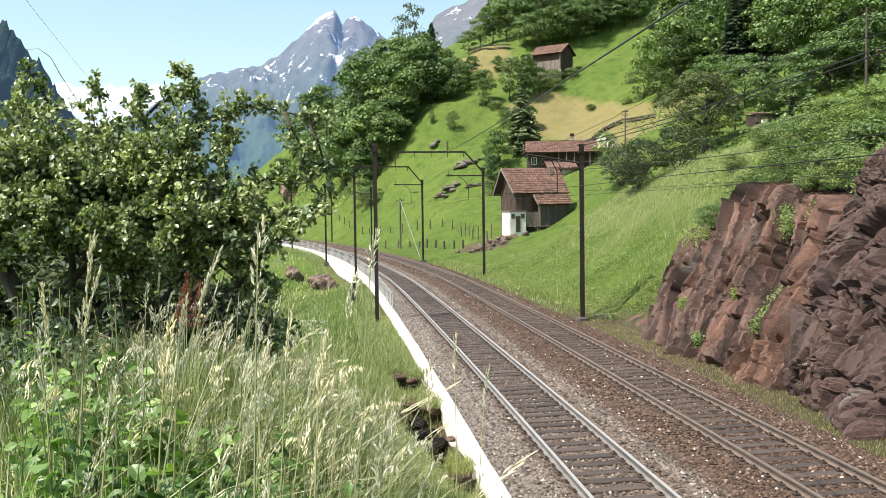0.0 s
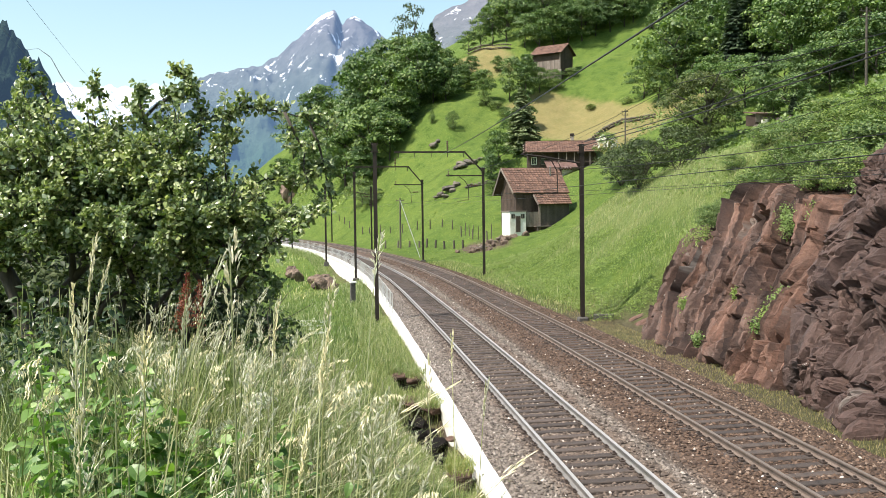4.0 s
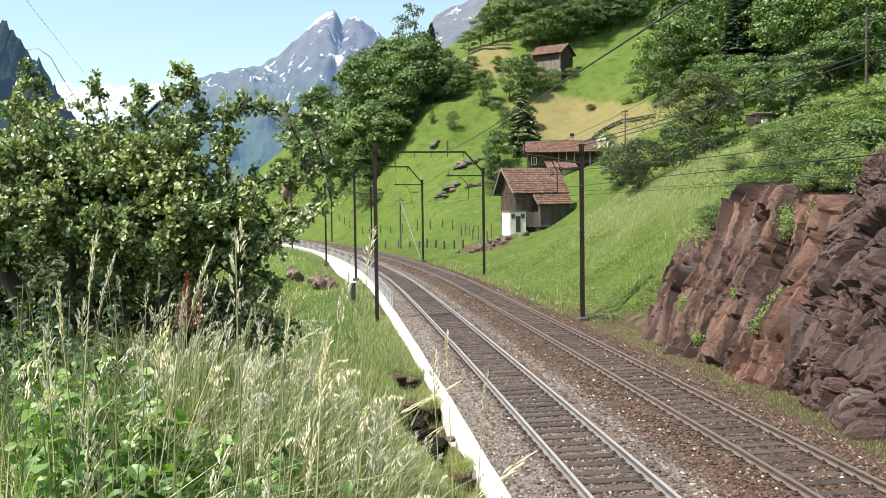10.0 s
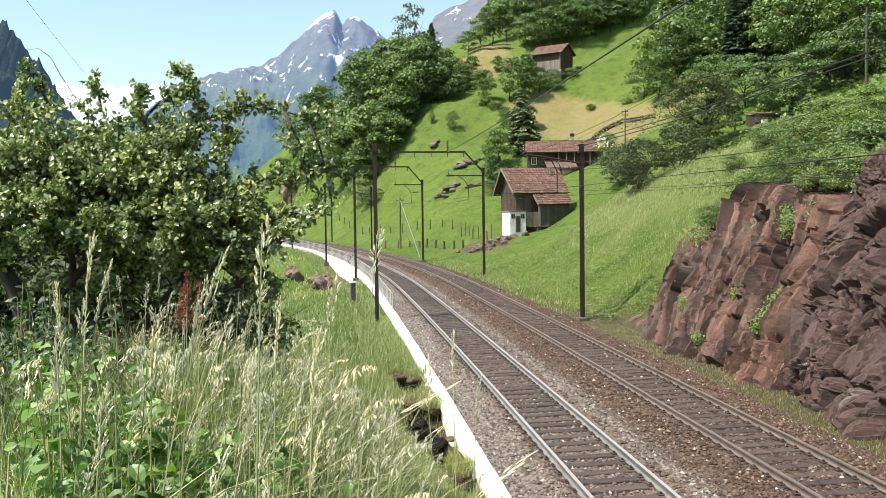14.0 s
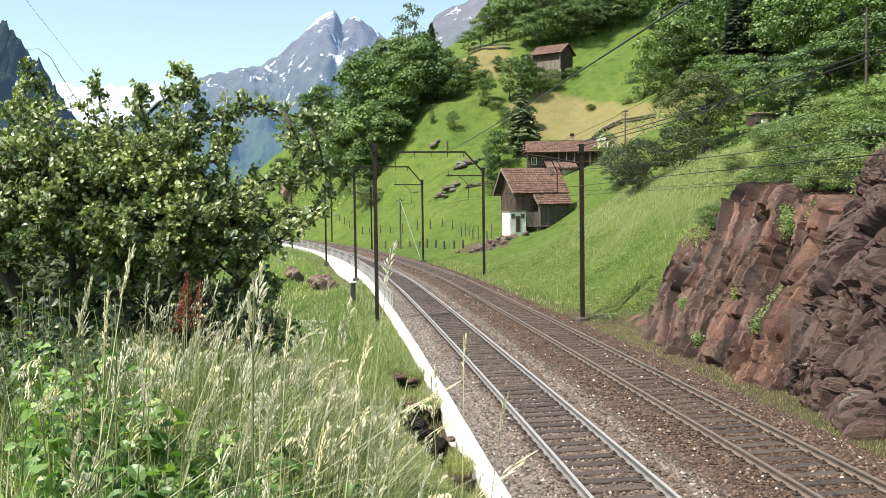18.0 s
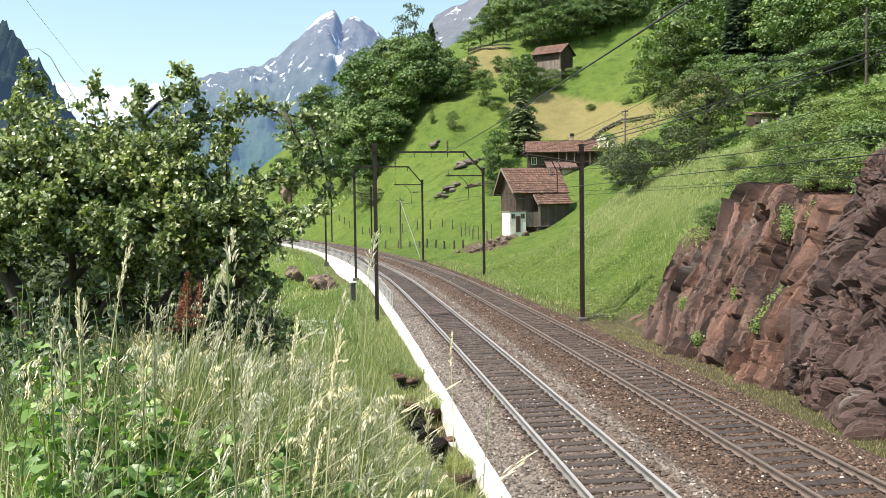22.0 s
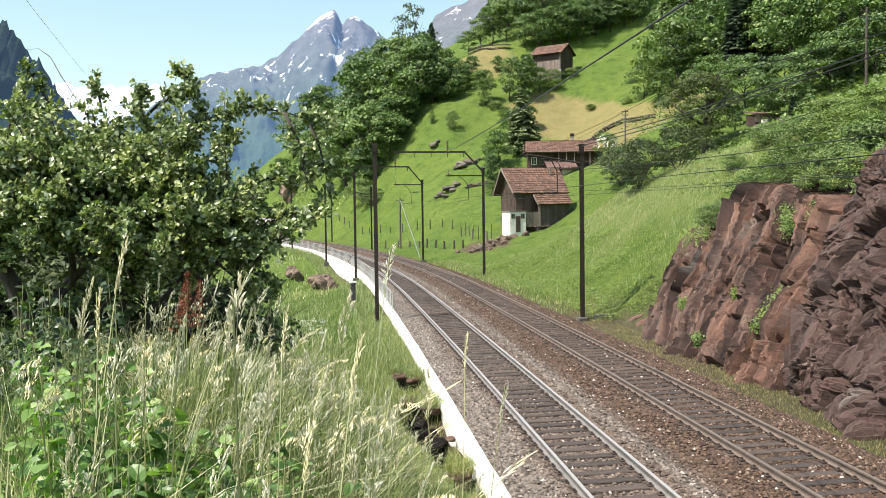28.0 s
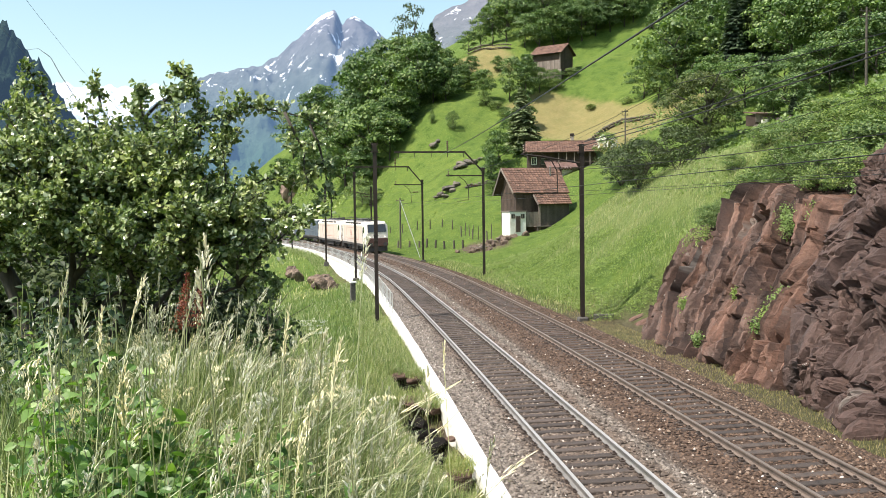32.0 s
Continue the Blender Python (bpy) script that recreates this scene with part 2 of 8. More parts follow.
def leaf_material(name, stops, through_col, gloss=0.45, share=0.35, spread_scale=0.0):
    """Leaves: colour by leaf or clump, light coming through."""
    def build(t, b):
        g = t.nodes.new("ShaderNodeNewGeometry")
        col = ramp(t, g.outputs["Random Per Island"], [(p, tuple(v * LEAF_DEPTH for v in c)) for p, c in stops])
        info = t.nodes.new("ShaderNodeObjectInfo")
        col = mixed(t, 1.0, col, ramp(t, info.outputs["Random"], [(0, (.75, .8, .8)), (.5, (1, 1, 1)), (1, (1.12, 1.08, .92))]), "MULTIPLY")
        t.links.new(col, b.inputs["Base Color"])
        b.inputs["Roughness"].default_value = gloss
        b.inputs["Specular IOR Level"].default_value = 0.4
        tr = t.nodes.new("ShaderNodeBsdfTranslucent")
        t.links.new(mixed(t, 1.0, col, through_col, "MULTIPLY"), tr.inputs["Color"])
        mx = t.nodes.new("ShaderNodeMixShader")
        mx.inputs[0].default_value = share
        t.links.new(b.outputs[0], mx.inputs[1])
        t.links.new(tr.outputs[0], mx.inputs[2])
        t.links.new(mx.outputs[0], t.nodes["Material Output"].inputs["Surface"])
    return material(name, build)


M = {}
M["steel_dark"] = two_tone("weathered_dark_steel", [(.3, (.016, .012, .01)), (.7, (.04, .028, .022))], 30, [(.3, (.7, .65, .6)), (.7, (1.2, 1.1, 1.0))], 1.2, rough=.7, metal=.2)
M["rail_side"] = two_tone("rusty_rail", [(.3, (.12, .088, .07)), (.7, (.22, .175, .145))], 40, [(.3, (.8, .8, .8)), (.7, (1.2, 1.2, 1.2))], 2, rough=.75, metal=.3)
M["fastening"] = two_tone("rusty_iron", [(.3, (.035, .025, .02)), (.7, (.085, .062, .05))], 30, rough=.8, metal=.2)
M["rail_grey"] = two_tone("pale_grey_rail", [(.3, (.18, .171, .162)), (.7, (.28, .266, .252))], 40, [(.3, (.8, .8, .8)), (.7, (1.15, 1.15, 1.15))], 2, rough=.6, metal=.3)
M["rail_tan"] = two_tone("tan_running_surface", [(.3, (.15, .12, .095)), (.7, (.235, .195, .16))], 20, rough=.5, metal=.3, bump=0)
M["rail_top"] = two_tone("polished_rail", [(.3, (.27, .262, .252)), (.7, (.37, .36, .345))], 20, rough=.6, metal=.1, bump=0)
M["sleeper"] = two_tone("tarred_oak", [(.25, (.03, .023, .019)), (.55, (.07, .055, .047)), (.8, (.135, .108, .093))], 9, [(.3, (.7, .7, .7)), (.7, (1.25, 1.2, 1.15))], 1.4, rough=.85, bump=.6, dist=.01, stretch=(1, 9, 4), per_object=.3)
M["concrete"] = two_tone("pale_concrete", [(.3, (.68, .665, .62)), (.7, (.82, .805, .76))], 18, [(.3, (.82, .8, .76)), (.65, (1, 1, 1))], .8, rough=.85, bump=.25, dist=.01, world_space=True)
M["wood_dark"] = two_tone("weathered_dark_boards", [(.25, (.028, .02, .015)), (.55, (.066, .046, .035)), (.8, (.12, .09, .07))], 6, [(.3, (.75, .7, .68)), (.7, (1.2, 1.15, 1.1))], .7, rough=.85, bump=.5, dist=.01, stretch=(6, 6, .6), per_object=.3)
M["wood_grey"] = two_tone("silvered_boards", [(.25, (.12, .1, .085)), (.55, (.2, .175, .15)), (.8, (.3, .27, .24))], 6, [(.3, (.75, .7, .68)), (.7, (1.15, 1.1, 1.1))], .7, rough=.85, bump=.5, dist=.01, stretch=(.6, 6, 6), per_object=.25)
M["whitewash"] = two_tone("lime_whitewash", [(.3, (.68, .66, .6)), (.7, (.85, .83, .78))], 8, [(.3, (.8, .77, .7)), (.6, (1, 1, 1))], .9, rough=.9, bump=.4, dist=.02)
M["tile"] = two_tone("clay_roof_tile", [(.25, (.11, .06, .046)), (.55, (.19, .11, .083)), (.85, (.3, .19, .15))], 5, [(.3, (.7, .68, .66)), (.7, (1.15, 1.1, 1.05))], .8, rough=.85, bump=.3, per_object=.38)
M["glass"] = two_tone("window_glass", [(.3, (.03, .035, .04)), (.7, (.04, .045, .05))], 3, rough=.06, bump=0)
M["bark"] = two_tone("bark", [(.25, (.025, .021, .017)), (.55, (.06, .05, .04)), (.8, (.12, .105, .085))], 14, rough=.9, bump=.8, dist=.02, stretch=(1, 1, .25))
# ================= ground sheet =================
def grass_ground(t, b):
    pos = coords(t, world_space=True)
    fine = noise_out(t, pos, 5.0, 8, 0.75)
    mid = noise_out(t, pos, 0.55, 6, 0.7, 0.4)
    big = noise_out(t, pos, 0.07, 4, 0.6)
    green = mixed(t, 1.0, ramp(t, fine, [(.3, (.048, .083, .017)), (.5, (.092, .142, .0285)), (.72, (.152, .208, .053))]), ramp(t, mid, [(.3, (.55, .65, .5)), (.5, (1, 1, 1)), (.7, (1.28, 1.14, 1.05))]), "MULTIPLY")
    green = mixed(t, 1.0, green, ramp(t, big, [(.35, (.85, .9, .8)), (.65, (1.12, 1.06, 1.05))]), "MULTIPLY")
    hay = mixed(t, 1.0, ramp(t, fine, [(.3, (.165, .143, .062)), (.7, (.275, .238, .11))]), ramp(t, mid, [(.3, (.75, .82, .7)), (.7, (1.1, 1.05, 1.0))]), "MULTIPLY")
    dry = mixed(t, 1.0, ramp(t, fine, [(.3, (.11, .14, .045)), (.7, (.24, .265, .115))]), ramp(t, mid, [(.3, (.55, .7, .45)), (.7, (1.1, 1.05, 1.0))]), "MULTIPLY")
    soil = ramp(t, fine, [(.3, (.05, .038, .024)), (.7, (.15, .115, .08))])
    z = t.nodes.new("ShaderNodeVertexColor")
    z.layer_name = "zone"
    sep = t.nodes.new("ShaderNodeSeparateColor")
    t.links.new(z.outputs["Color"], sep.inputs["Color"])
    col = mixed(t, sep.outputs[0], green, hay)
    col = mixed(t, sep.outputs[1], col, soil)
    col = mixed(t, sep.outputs[2], col, dry)
    t.links.new(col, b.inputs["Base Color"])
    b.inputs["Roughness"].default_value = 0.9
    b.inputs["Specular IOR Level"].default_value = 0.15
    bumped(t, b, noise_out(t, pos, 3.0, 8, 0.8), 0.9, 0.25)


M["ground"] = material("meadow", grass_ground)


def soft(x, lo, hi):
    f = np.clip((x - lo) / (hi - lo), 0, 1)
    return f * f * (3 - 2 * f)


def axis(dense_lo, dense_hi, step, reach, grow=1.13):
    a = list(np.arange(dense_lo, dense_hi + step, step))
    d = step
    while a[-1] < reach:
        d *= grow
        a.append(a[-1] + d)
    d = step
    while a[0] > -reach:
        d *= grow
        a.insert(0, a[0] - d)
    return np.array(a)


gx = np.unique(np.round(np.concatenate([axis(-28, 62, 0.8, 2600), np.arange(-3, 3.2, .2)]), 2))
gy = np.unique(np.round(np.concatenate([axis(2, 215, 0.8, 2600), np.arange(14, 30, .4)]), 2))
GX, GY = np.meshgrid(gx, gy, indexing="ij")
GZ = ground(GX, GY)
gs, gl = line_coords(GX, GY)
sheet = array_mesh("ground", np.stack([GX, GY, GZ], -1).reshape(-1, 3), grid_faces(len(gx), len(gy)), M["ground"], True)
wob = wave(np.ravel(GX), np.ravel(GY), 14, 8)
# the mown hay field on the slope, bare soil by the line and under the wood, long dry grass on the spur
hay = soft(gl, 42, 44.5) * soft(gl, 61 - np.maximum(0, gs - 136) * .6 + wob * .5, 59.8 - np.maximum(0, gs - 136) * .6 + wob * .5) * soft(gs, 104, 107) * soft(gs, 148 + wob, 146 + wob)
hay = np.maximum(hay, soft(gl, 44, 47) * soft(gl, 58, 56) * soft(gs, 161, 165) * soft(gs, 180, 176))
soil = soft(np.abs(gl - 2.0), 5.2, 4.4) * 0.9
soil = np.maximum(soil, soft(gs, 25, 15) * soft(gl, 8.4, 9.2) * soft(gl, 16, 13))
dry = soft(gs, 20, 30) * soft(gs, 60, 50) * soft(gl, 10 + wob * 2, 14 + wob * 2) * soft(gl, 26, 20) * 0.85
soil = np.maximum(soil, soft(gl, 5, 5.8) * soft(gl, 9.6, 8.4) * soft(gs, 32, 24) * (.85 + .3 * wob))
soil = np.clip(soil, 0, 1)
soil = np.maximum(soil, soft(((gs - 81.5) / 7) ** 2 + ((gl - 15) / 2.6) ** 2 + wob * .3, 1.1, .6))
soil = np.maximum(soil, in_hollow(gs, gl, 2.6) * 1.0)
zone = np.stack([hay, soil, dry, np.ones_like(hay)], -1).astype(np.float32)
att = sheet.color_attributes.new("zone", "FLOAT_COLOR", "POINT")
att.data.foreach_set("color", zone.ravel())
tagged(new("ground", sheet), "green alpine meadow hillside beside the railway", "ground", kind="structure")

# ================= distant mountains =================
def mountain_material(name, rock, wood, snow_lo, snow_hi, snow_amount, haze_glow, haze_glow_power):
    def build(t, b):
        pos = coords(t, world_space=True)
        n1 = noise_out(t, pos, 0.012, 8, 0.7)
        n2 = noise_out(t, coords(t, (1, 1, .4), (0, .6, 0), True), 0.015, 8, 0.68, 0.9)
        sep = t.nodes.new("ShaderNodeSeparateXYZ")
        t.links.new(pos, sep.inputs[0])
        mr = t.nodes.new("ShaderNodeMapRange")
        t.links.new(sep.outputs[2], mr.inputs[0])
        mr.inputs[1].default_value, mr.inputs[2].default_value = snow_lo, snow_hi
        high = mr.outputs[0]
        col = mixed(t, high, ramp(t, n1, [(.3, wood), (.7, tuple(c * 1.5 for c in wood))]), ramp(t, n1, [(.3, tuple(c * .7 for c in rock)), (.7, tuple(c * 1.3 for c in rock))]))
        add = t.nodes.new("ShaderNodeMath")
        add.operation = "MULTIPLY_ADD"
        t.links.new(high, add.inputs[0])
        add.inputs[1].default_value = snow_amount
        t.links.new(n2, add.inputs[2])
        snow = ramp(t, add.outputs[0], [(.66, (0, 0, 0)), (.685, (1, 1, 1))])
        col = mixed(t, snow, col, (.82, .84, .88))
        t.links.new(col, b.inputs["Base Color"])
        b.inputs["Roughness"].default_value = 0.95
        b.inputs["Specular IOR Level"].default_value = 0.0
        # air haze imitated by a faint bluish glow of the surface itself
        b.inputs["Emission Color"].default_value = (*haze_glow, 1)
        b.inputs["Emission Strength"].default_value = haze_glow_power
        bumped(t, b, n1, 1.0, 25.0)
    return material(name, build)


def ridge_range(label, bearings, heights, far, near, foot, mat, rough, seed, n=260, m=60, jag=0.0, tooth=400.0):
    """A range seen as a skyline: bearings (x over y) and heights at the crest, falling towards the valley."""
    u = np.linspace(bearings[0], bearings[-1], n)
    crest = np.interp(u, bearings, heights)
    crest = crest + jag * (wave(u * far, u * 0, tooth, seed + 9) + .6 * wave(u * far, u * 0, tooth * .31, seed + 10))
    v = np.linspace(0, 1, m)
    U, V = np.meshgrid(u, v, indexing="ij")
    D = far + (near - far) * V
    X, Y = U * far * (1 - .25 * V), D
    Z = crest[:, None] * (1 - V ** 0.9) + foot * V ** 0.9
    for k in range(5):
        amp, size = rough / 2 ** k, far * .16 / 2.1 ** k
        w = np.abs(wave(X.ravel() + Y.ravel() * .35, Y.ravel() * .55 + Z.ravel() * .25, size, seed + k)).reshape(X.shape)
        fade = .08 + .92 * np.clip(V * 5, 0, 1) if k < 2 else .25 + .55 * np.clip(V * 9, 0, 1)
        Z += (.5 - w) * amp * fade
    me = array_mesh("mountain", np.stack([X, Y, Z], -1).reshape(-1, 3), grid_faces(n, m)[:, ::-1], mat, True)
    return tagged(new("mountain", me), label, "mountain", kind="structure")


# the last two values of each are its painted-in haze: glow colour and strength
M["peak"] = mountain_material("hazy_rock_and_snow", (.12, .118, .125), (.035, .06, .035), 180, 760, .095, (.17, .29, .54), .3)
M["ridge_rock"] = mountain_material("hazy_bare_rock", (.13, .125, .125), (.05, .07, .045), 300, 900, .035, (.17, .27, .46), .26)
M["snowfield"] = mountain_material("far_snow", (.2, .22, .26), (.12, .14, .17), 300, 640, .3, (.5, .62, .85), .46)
# spruce green set very low, so the valley side's shade sits in the colour
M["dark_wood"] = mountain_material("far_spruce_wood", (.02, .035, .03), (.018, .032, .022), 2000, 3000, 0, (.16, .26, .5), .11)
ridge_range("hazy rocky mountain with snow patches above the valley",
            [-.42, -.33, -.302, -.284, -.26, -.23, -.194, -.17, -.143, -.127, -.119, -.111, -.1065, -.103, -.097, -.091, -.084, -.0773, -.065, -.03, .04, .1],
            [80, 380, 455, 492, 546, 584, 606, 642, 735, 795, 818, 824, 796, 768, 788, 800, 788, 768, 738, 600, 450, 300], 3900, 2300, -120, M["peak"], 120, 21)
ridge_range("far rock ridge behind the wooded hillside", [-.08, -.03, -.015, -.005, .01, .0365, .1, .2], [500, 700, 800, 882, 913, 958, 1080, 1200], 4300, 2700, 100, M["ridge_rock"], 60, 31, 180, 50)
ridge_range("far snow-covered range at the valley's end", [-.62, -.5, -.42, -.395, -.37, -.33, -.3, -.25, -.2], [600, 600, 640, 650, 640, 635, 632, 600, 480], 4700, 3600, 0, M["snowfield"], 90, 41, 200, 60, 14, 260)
ridge_range("dark spruce-covered valley side with its shade put into the colour", [-1.5, -.9, -.6, -.5, -.47, -.45, -.434, -.413, -.392, -.36, -.3], [900, 640, 390, 310, 275, 248, 222, 190, 142, 80, 0], 1250, 700, -60, M["dark_wood"], 26, 51, 520, 60, 5.0, 13)

# ================= ballast and track =================
def ballast_material(t, b):
    pos = coords(t, world_space=True)
    v = t.nodes.new("ShaderNodeTexVoronoi")
    v.inputs["Scale"].default_value = 17.0
    v.inputs["Randomness"].default_value = 1.0
    t.links.new(pos, v.inputs["Vector"])
    tone = ramp(t, noise_out(t, v.outputs["Position"], 60.0, 2, .5), [(.3, (.075, .061, .05)), (.5, (.18, .151, .127)), (.7, (.335, .29, .247))])
    warm = ramp(t, noise_out(t, v.outputs["Position"], 40.0, 2, .5), [(.3, (.034, .02, .013)), (.5, (.086, .052, .033)), (.72, (.18, .114, .076))])
    a = t.nodes.new("ShaderNodeVertexColor")
    a.layer_name = "rust"
    col = mixed(t, a.outputs["Color"], tone, warm)
    col = mixed(t, 1.0, col, ramp(t, noise_out(t, pos, .7, 4, .6), [(.3, (.64, .63, .61)), (.7, (.98, .96, .94))]), "MULTIPLY")
    t.links.new(col, b.inputs["Base Color"])
    b.inputs["Roughness"].default_value = 0.9
    bumped(t, b, v.outputs["Distance"], -1.0, 0.05)


M["ballast"] = material("ballast", ballast_material)


def bed_level(s, l):
    """The top of the ballast: high at the sleepers, falling off at the outer shoulder."""
    z = rail_level(l) - 0.205
    z = np.where((l > 1.5) & (l < 2.55), -0.15 - .05 * np.sin((l - 1.5) * 3), z)
    z = np.where(l > TRACK_GAP + 1.45, np.interp(l, [TRACK_GAP + 1.45, 6.1, 7.1, 9], [-.12, -.3, -.5, -.62]), z)
    z = np.where(l < -1.45, np.interp(l, [-2.3, -1.9, -1.45], [-.1, -.12, -.2]), z)
    # heaped over the ends of the sleepers
    heap = np.maximum(soft(np.abs(l), .84, 1.02) * soft(np.abs(l), 1.75, 1.4), .7 * soft(np.abs(l - TRACK_GAP), .88, 1.08) * soft(np.abs(l - TRACK_GAP), 1.6, 1.3))
    return z + .1 * heap * (1 + .25 * np.sin(s * 2.1 + l * 3) + .2 * np.sin(s * 5.3))


def rust_share(l):
    return np.clip(np.maximum(soft(l, 1.2, 2.3) * .97, soft(np.abs(l), 1.35, 1.0) * .55) + .05, 0, 1)


bs = np.concatenate([np.arange(-45, 40, .3), np.arange(40, 170, .8), np.arange(170, 921, 4.0)])
bl = np.concatenate([np.linspace(-2.28, 6.6, 50), [7.1, 8.2]])
BS, BL = np.meshgrid(bs, bl, indexing="ij")
rs, rl = BS.ravel(), BL.ravel()
bt = np.interp(rs, LS, LT)
bz = bed_level(rs, rl) + np.random.RandomState(5).uniform(-.018, .018, len(rs)) * (rs < 60)
bed = array_mesh("ballast_bed", np.stack([np.interp(rs, LS, LX) + rl * np.cos(bt), np.interp(rs, LS, LY) + rl * np.sin(bt), bz], -1), grid_faces(len(bs), len(bl))[:, ::-1], M["ballast"], True)
att = bed.color_attributes.new("rust", "FLOAT_COLOR", "POINT")
ru = rust_share(rl + wave(rs * 1.3, rl, 3, 5) * .25)
att.data.foreach_set("color", np.stack([ru, ru, ru, np.ones_like(ru)], -1).astype(np.float32).ravel())
tagged(new("ballast_bed", bed), "grey and rust-brown crushed stone track bed", "track bed", kind="structure")


def loose_stones(name, count, region, size, seed, label):
    """Crushed stones lying on the bed, as one mesh."""
    rng = np.random.RandomState(seed)
    s0, s1, l0, l1 = region
    s = s0 + (s1 - s0) * rng.uniform(0, 1, count) ** 1.35
    l = rng.uniform(l0, l1, count)
    t = np.interp(s, LS, LT)
    c = np.stack([np.interp(s, LS, LX) + l * np.cos(t), np.interp(s, LS, LY) + l * np.sin(t), bed_level(s, l) + .012], -1)
    base = np.array([(1, 0, 0), (0, 1, 0), (-1, 0, 0), (0, -1, 0), (.1, .1, .75), (0, 0, -.6)], float)
    r = size * rng.uniform(.55, 1.25, (count, 1, 1))
    p = base[None] * r * rng.uniform(.6, 1.2, (count, 6, 3))
    a = rng.uniform(0, math.tau, count)
    x = p[..., 0] * np.cos(a)[:, None] - p[..., 1] * np.sin(a)[:, None]
    y = p[..., 0] * np.sin(a)[:, None] + p[..., 1] * np.cos(a)[:, None]
    v = (np.stack([x, y, p[..., 2]], -1) + c[:, None]).reshape(-1, 3)
    f = np.array([(0, 1, 4), (1, 2, 4), (2, 3, 4), (3, 0, 4), (1, 0, 5), (2, 1, 5), (3, 2, 5), (0, 3, 5)])
    me = array_mesh(name, v, (f[None] + 6 * np.arange(count)[:, None, None]).reshape(-1, 3), M["stones"], False, 3)
    k = np.repeat(rust_share(l), 6)
    me.color_attributes.new("rust", "FLOAT_COLOR", "POINT").data.foreach_set("color", np.stack([k, k, k, np.ones_like(k)], -1).astype(np.float32).ravel())
    return tagged(new(name, me), label, "stones", kind="stuff")


def stones_material(t, b):
    g = t.nodes.new("ShaderNodeNewGeometry")
    r = g.outputs["Random Per Island"]
    grey = ramp(t, r, [(0, (.075, .061, .05)), (.45, (.155, .13, .109)), (.95, (.29, .251, .213)), (1, (.5, .45, .4))])
    warm = ramp(t, r, [(0, (.03, .018, .012)), (.5, (.07, .042, .027)), (.9, (.145, .092, .062)), (.985, (.25, .185, .14)), (1, (.6, .55, .5))])
    a = t.nodes.new("ShaderNodeVertexColor")
    a.layer_name = "rust"
    t.links.new(mixed(t, a.outputs["Color"], grey, warm), b.inputs["Base Color"])
    b.inputs["Roughness"].default_value = 0.88


M["stones"] = material("crushed_stone", stones_material)
loose_stones("ballast_stones", 34000, (-10, 26, -2.18, 6.7), .05, 6, "loose crushed stones between and beside the tracks")
loose_stones("ballast_stones", 15000, (24, 80, -2.25, 6.5), .055, 7, "loose crushed stones between and beside the tracks")


def sweep(profile, s_list, l0, level=True):
    """Vertices and quads of a closed profile of (l, z) swept along the line."""
    rows = []
    for s in s_list:
        for l, z in profile:
            ll = l0 + l
            rows.append((*on_line(s, ll)[:2], z + (float(rail_level(np.float64(ll))) if level else 0.0)))
    n = len(profile)
    f = []
    for i in range(len(s_list) - 1):
        for k in range(n):
            f.append((i * n + k, i * n + (k + 1) % n, (i + 1) * n + (k + 1) % n, (i + 1) * n + k))
    return rows, f


RAIL = [(-.036, 0), (-.036, -.035), (-.009, -.05), (-.009, -.125), (-.07, -.143), (-.07, -.155), (.07, -.155), (.07, -.143), (.009, -.125), (.009, -.05), (.036, -.035), (.036, 0)]
long_s = list(np.arange(-45, 34, 3.0)) + list(np.arange(34, 200, 2.0)) + list(np.arange(200, 921, 8.0))
slp = Form().box(0, 0, -.075, 2.5, .25, .15, bevel=.018)
sleeper_mesh = to_mesh("sleeper", slp, M["sleeper"])
rng = random.Random(11)
for number, l0, shade in ((1, 0.0, "grey weathered"), (2, TRACK_GAP, "rust-brown")):
    track = thing("railway_track_%d" % number, (0, 0, 0), "%s wooden-sleeper railway track on ballast" % shade, "railway track", kind="structure")
    for side in (-GAUGE / 2, GAUGE / 2):
        v, f = sweep(RAIL, long_s, l0 + side)
        form = Form().add(v, f)
        form.m = [1 if k % 12 == 11 else 0 for k in range(len(f))]
        part("rail", form, [M["rail_grey"], M["rail_top"]] if number == 1 else [M["rail_side"], M["rail_tan"]], track, "steel rail with a polished running surface")
    base = -9.6 if number == 1 else -10.4
    clips = Form()
    for k in range(290):
        s = base + .6 * k
        ob = new("sleeper", sleeper_mesh)
        ob.parent = track
        lean = -math.atan(.031)
        ob.matrix_world = Matrix.Translation(on_line(s + rng.uniform(-.03, .03), l0 + rng.uniform(-.04, .04), .027 - .157 + rng.uniform(-.008, .006))) @ Euler((0, lean, heading(s) + rng.uniform(-.012, .012))).to_matrix().to_4x4()
        if s < 50:
            for side in (-GAUGE / 2, GAUGE / 2):
                z = float(rail_level(np.float64(l0 + side))) - .145
                for o in (-.115, .115):
                    p = on_line(s, l0 + side + o, z)
                    clips.box(p.x, p.y, p.z, .11, .15, .03, Euler((0, 0, heading(s))).to_matrix())
                    clips.box(p.x, p.y, p.z + .03, .045, .05, .05, Euler((0, 0, heading(s))).to_matrix())
    part("rail_fastenings", clips, M["fastening"], track, "bolted rail chairs on the sleepers", kind="stuff")

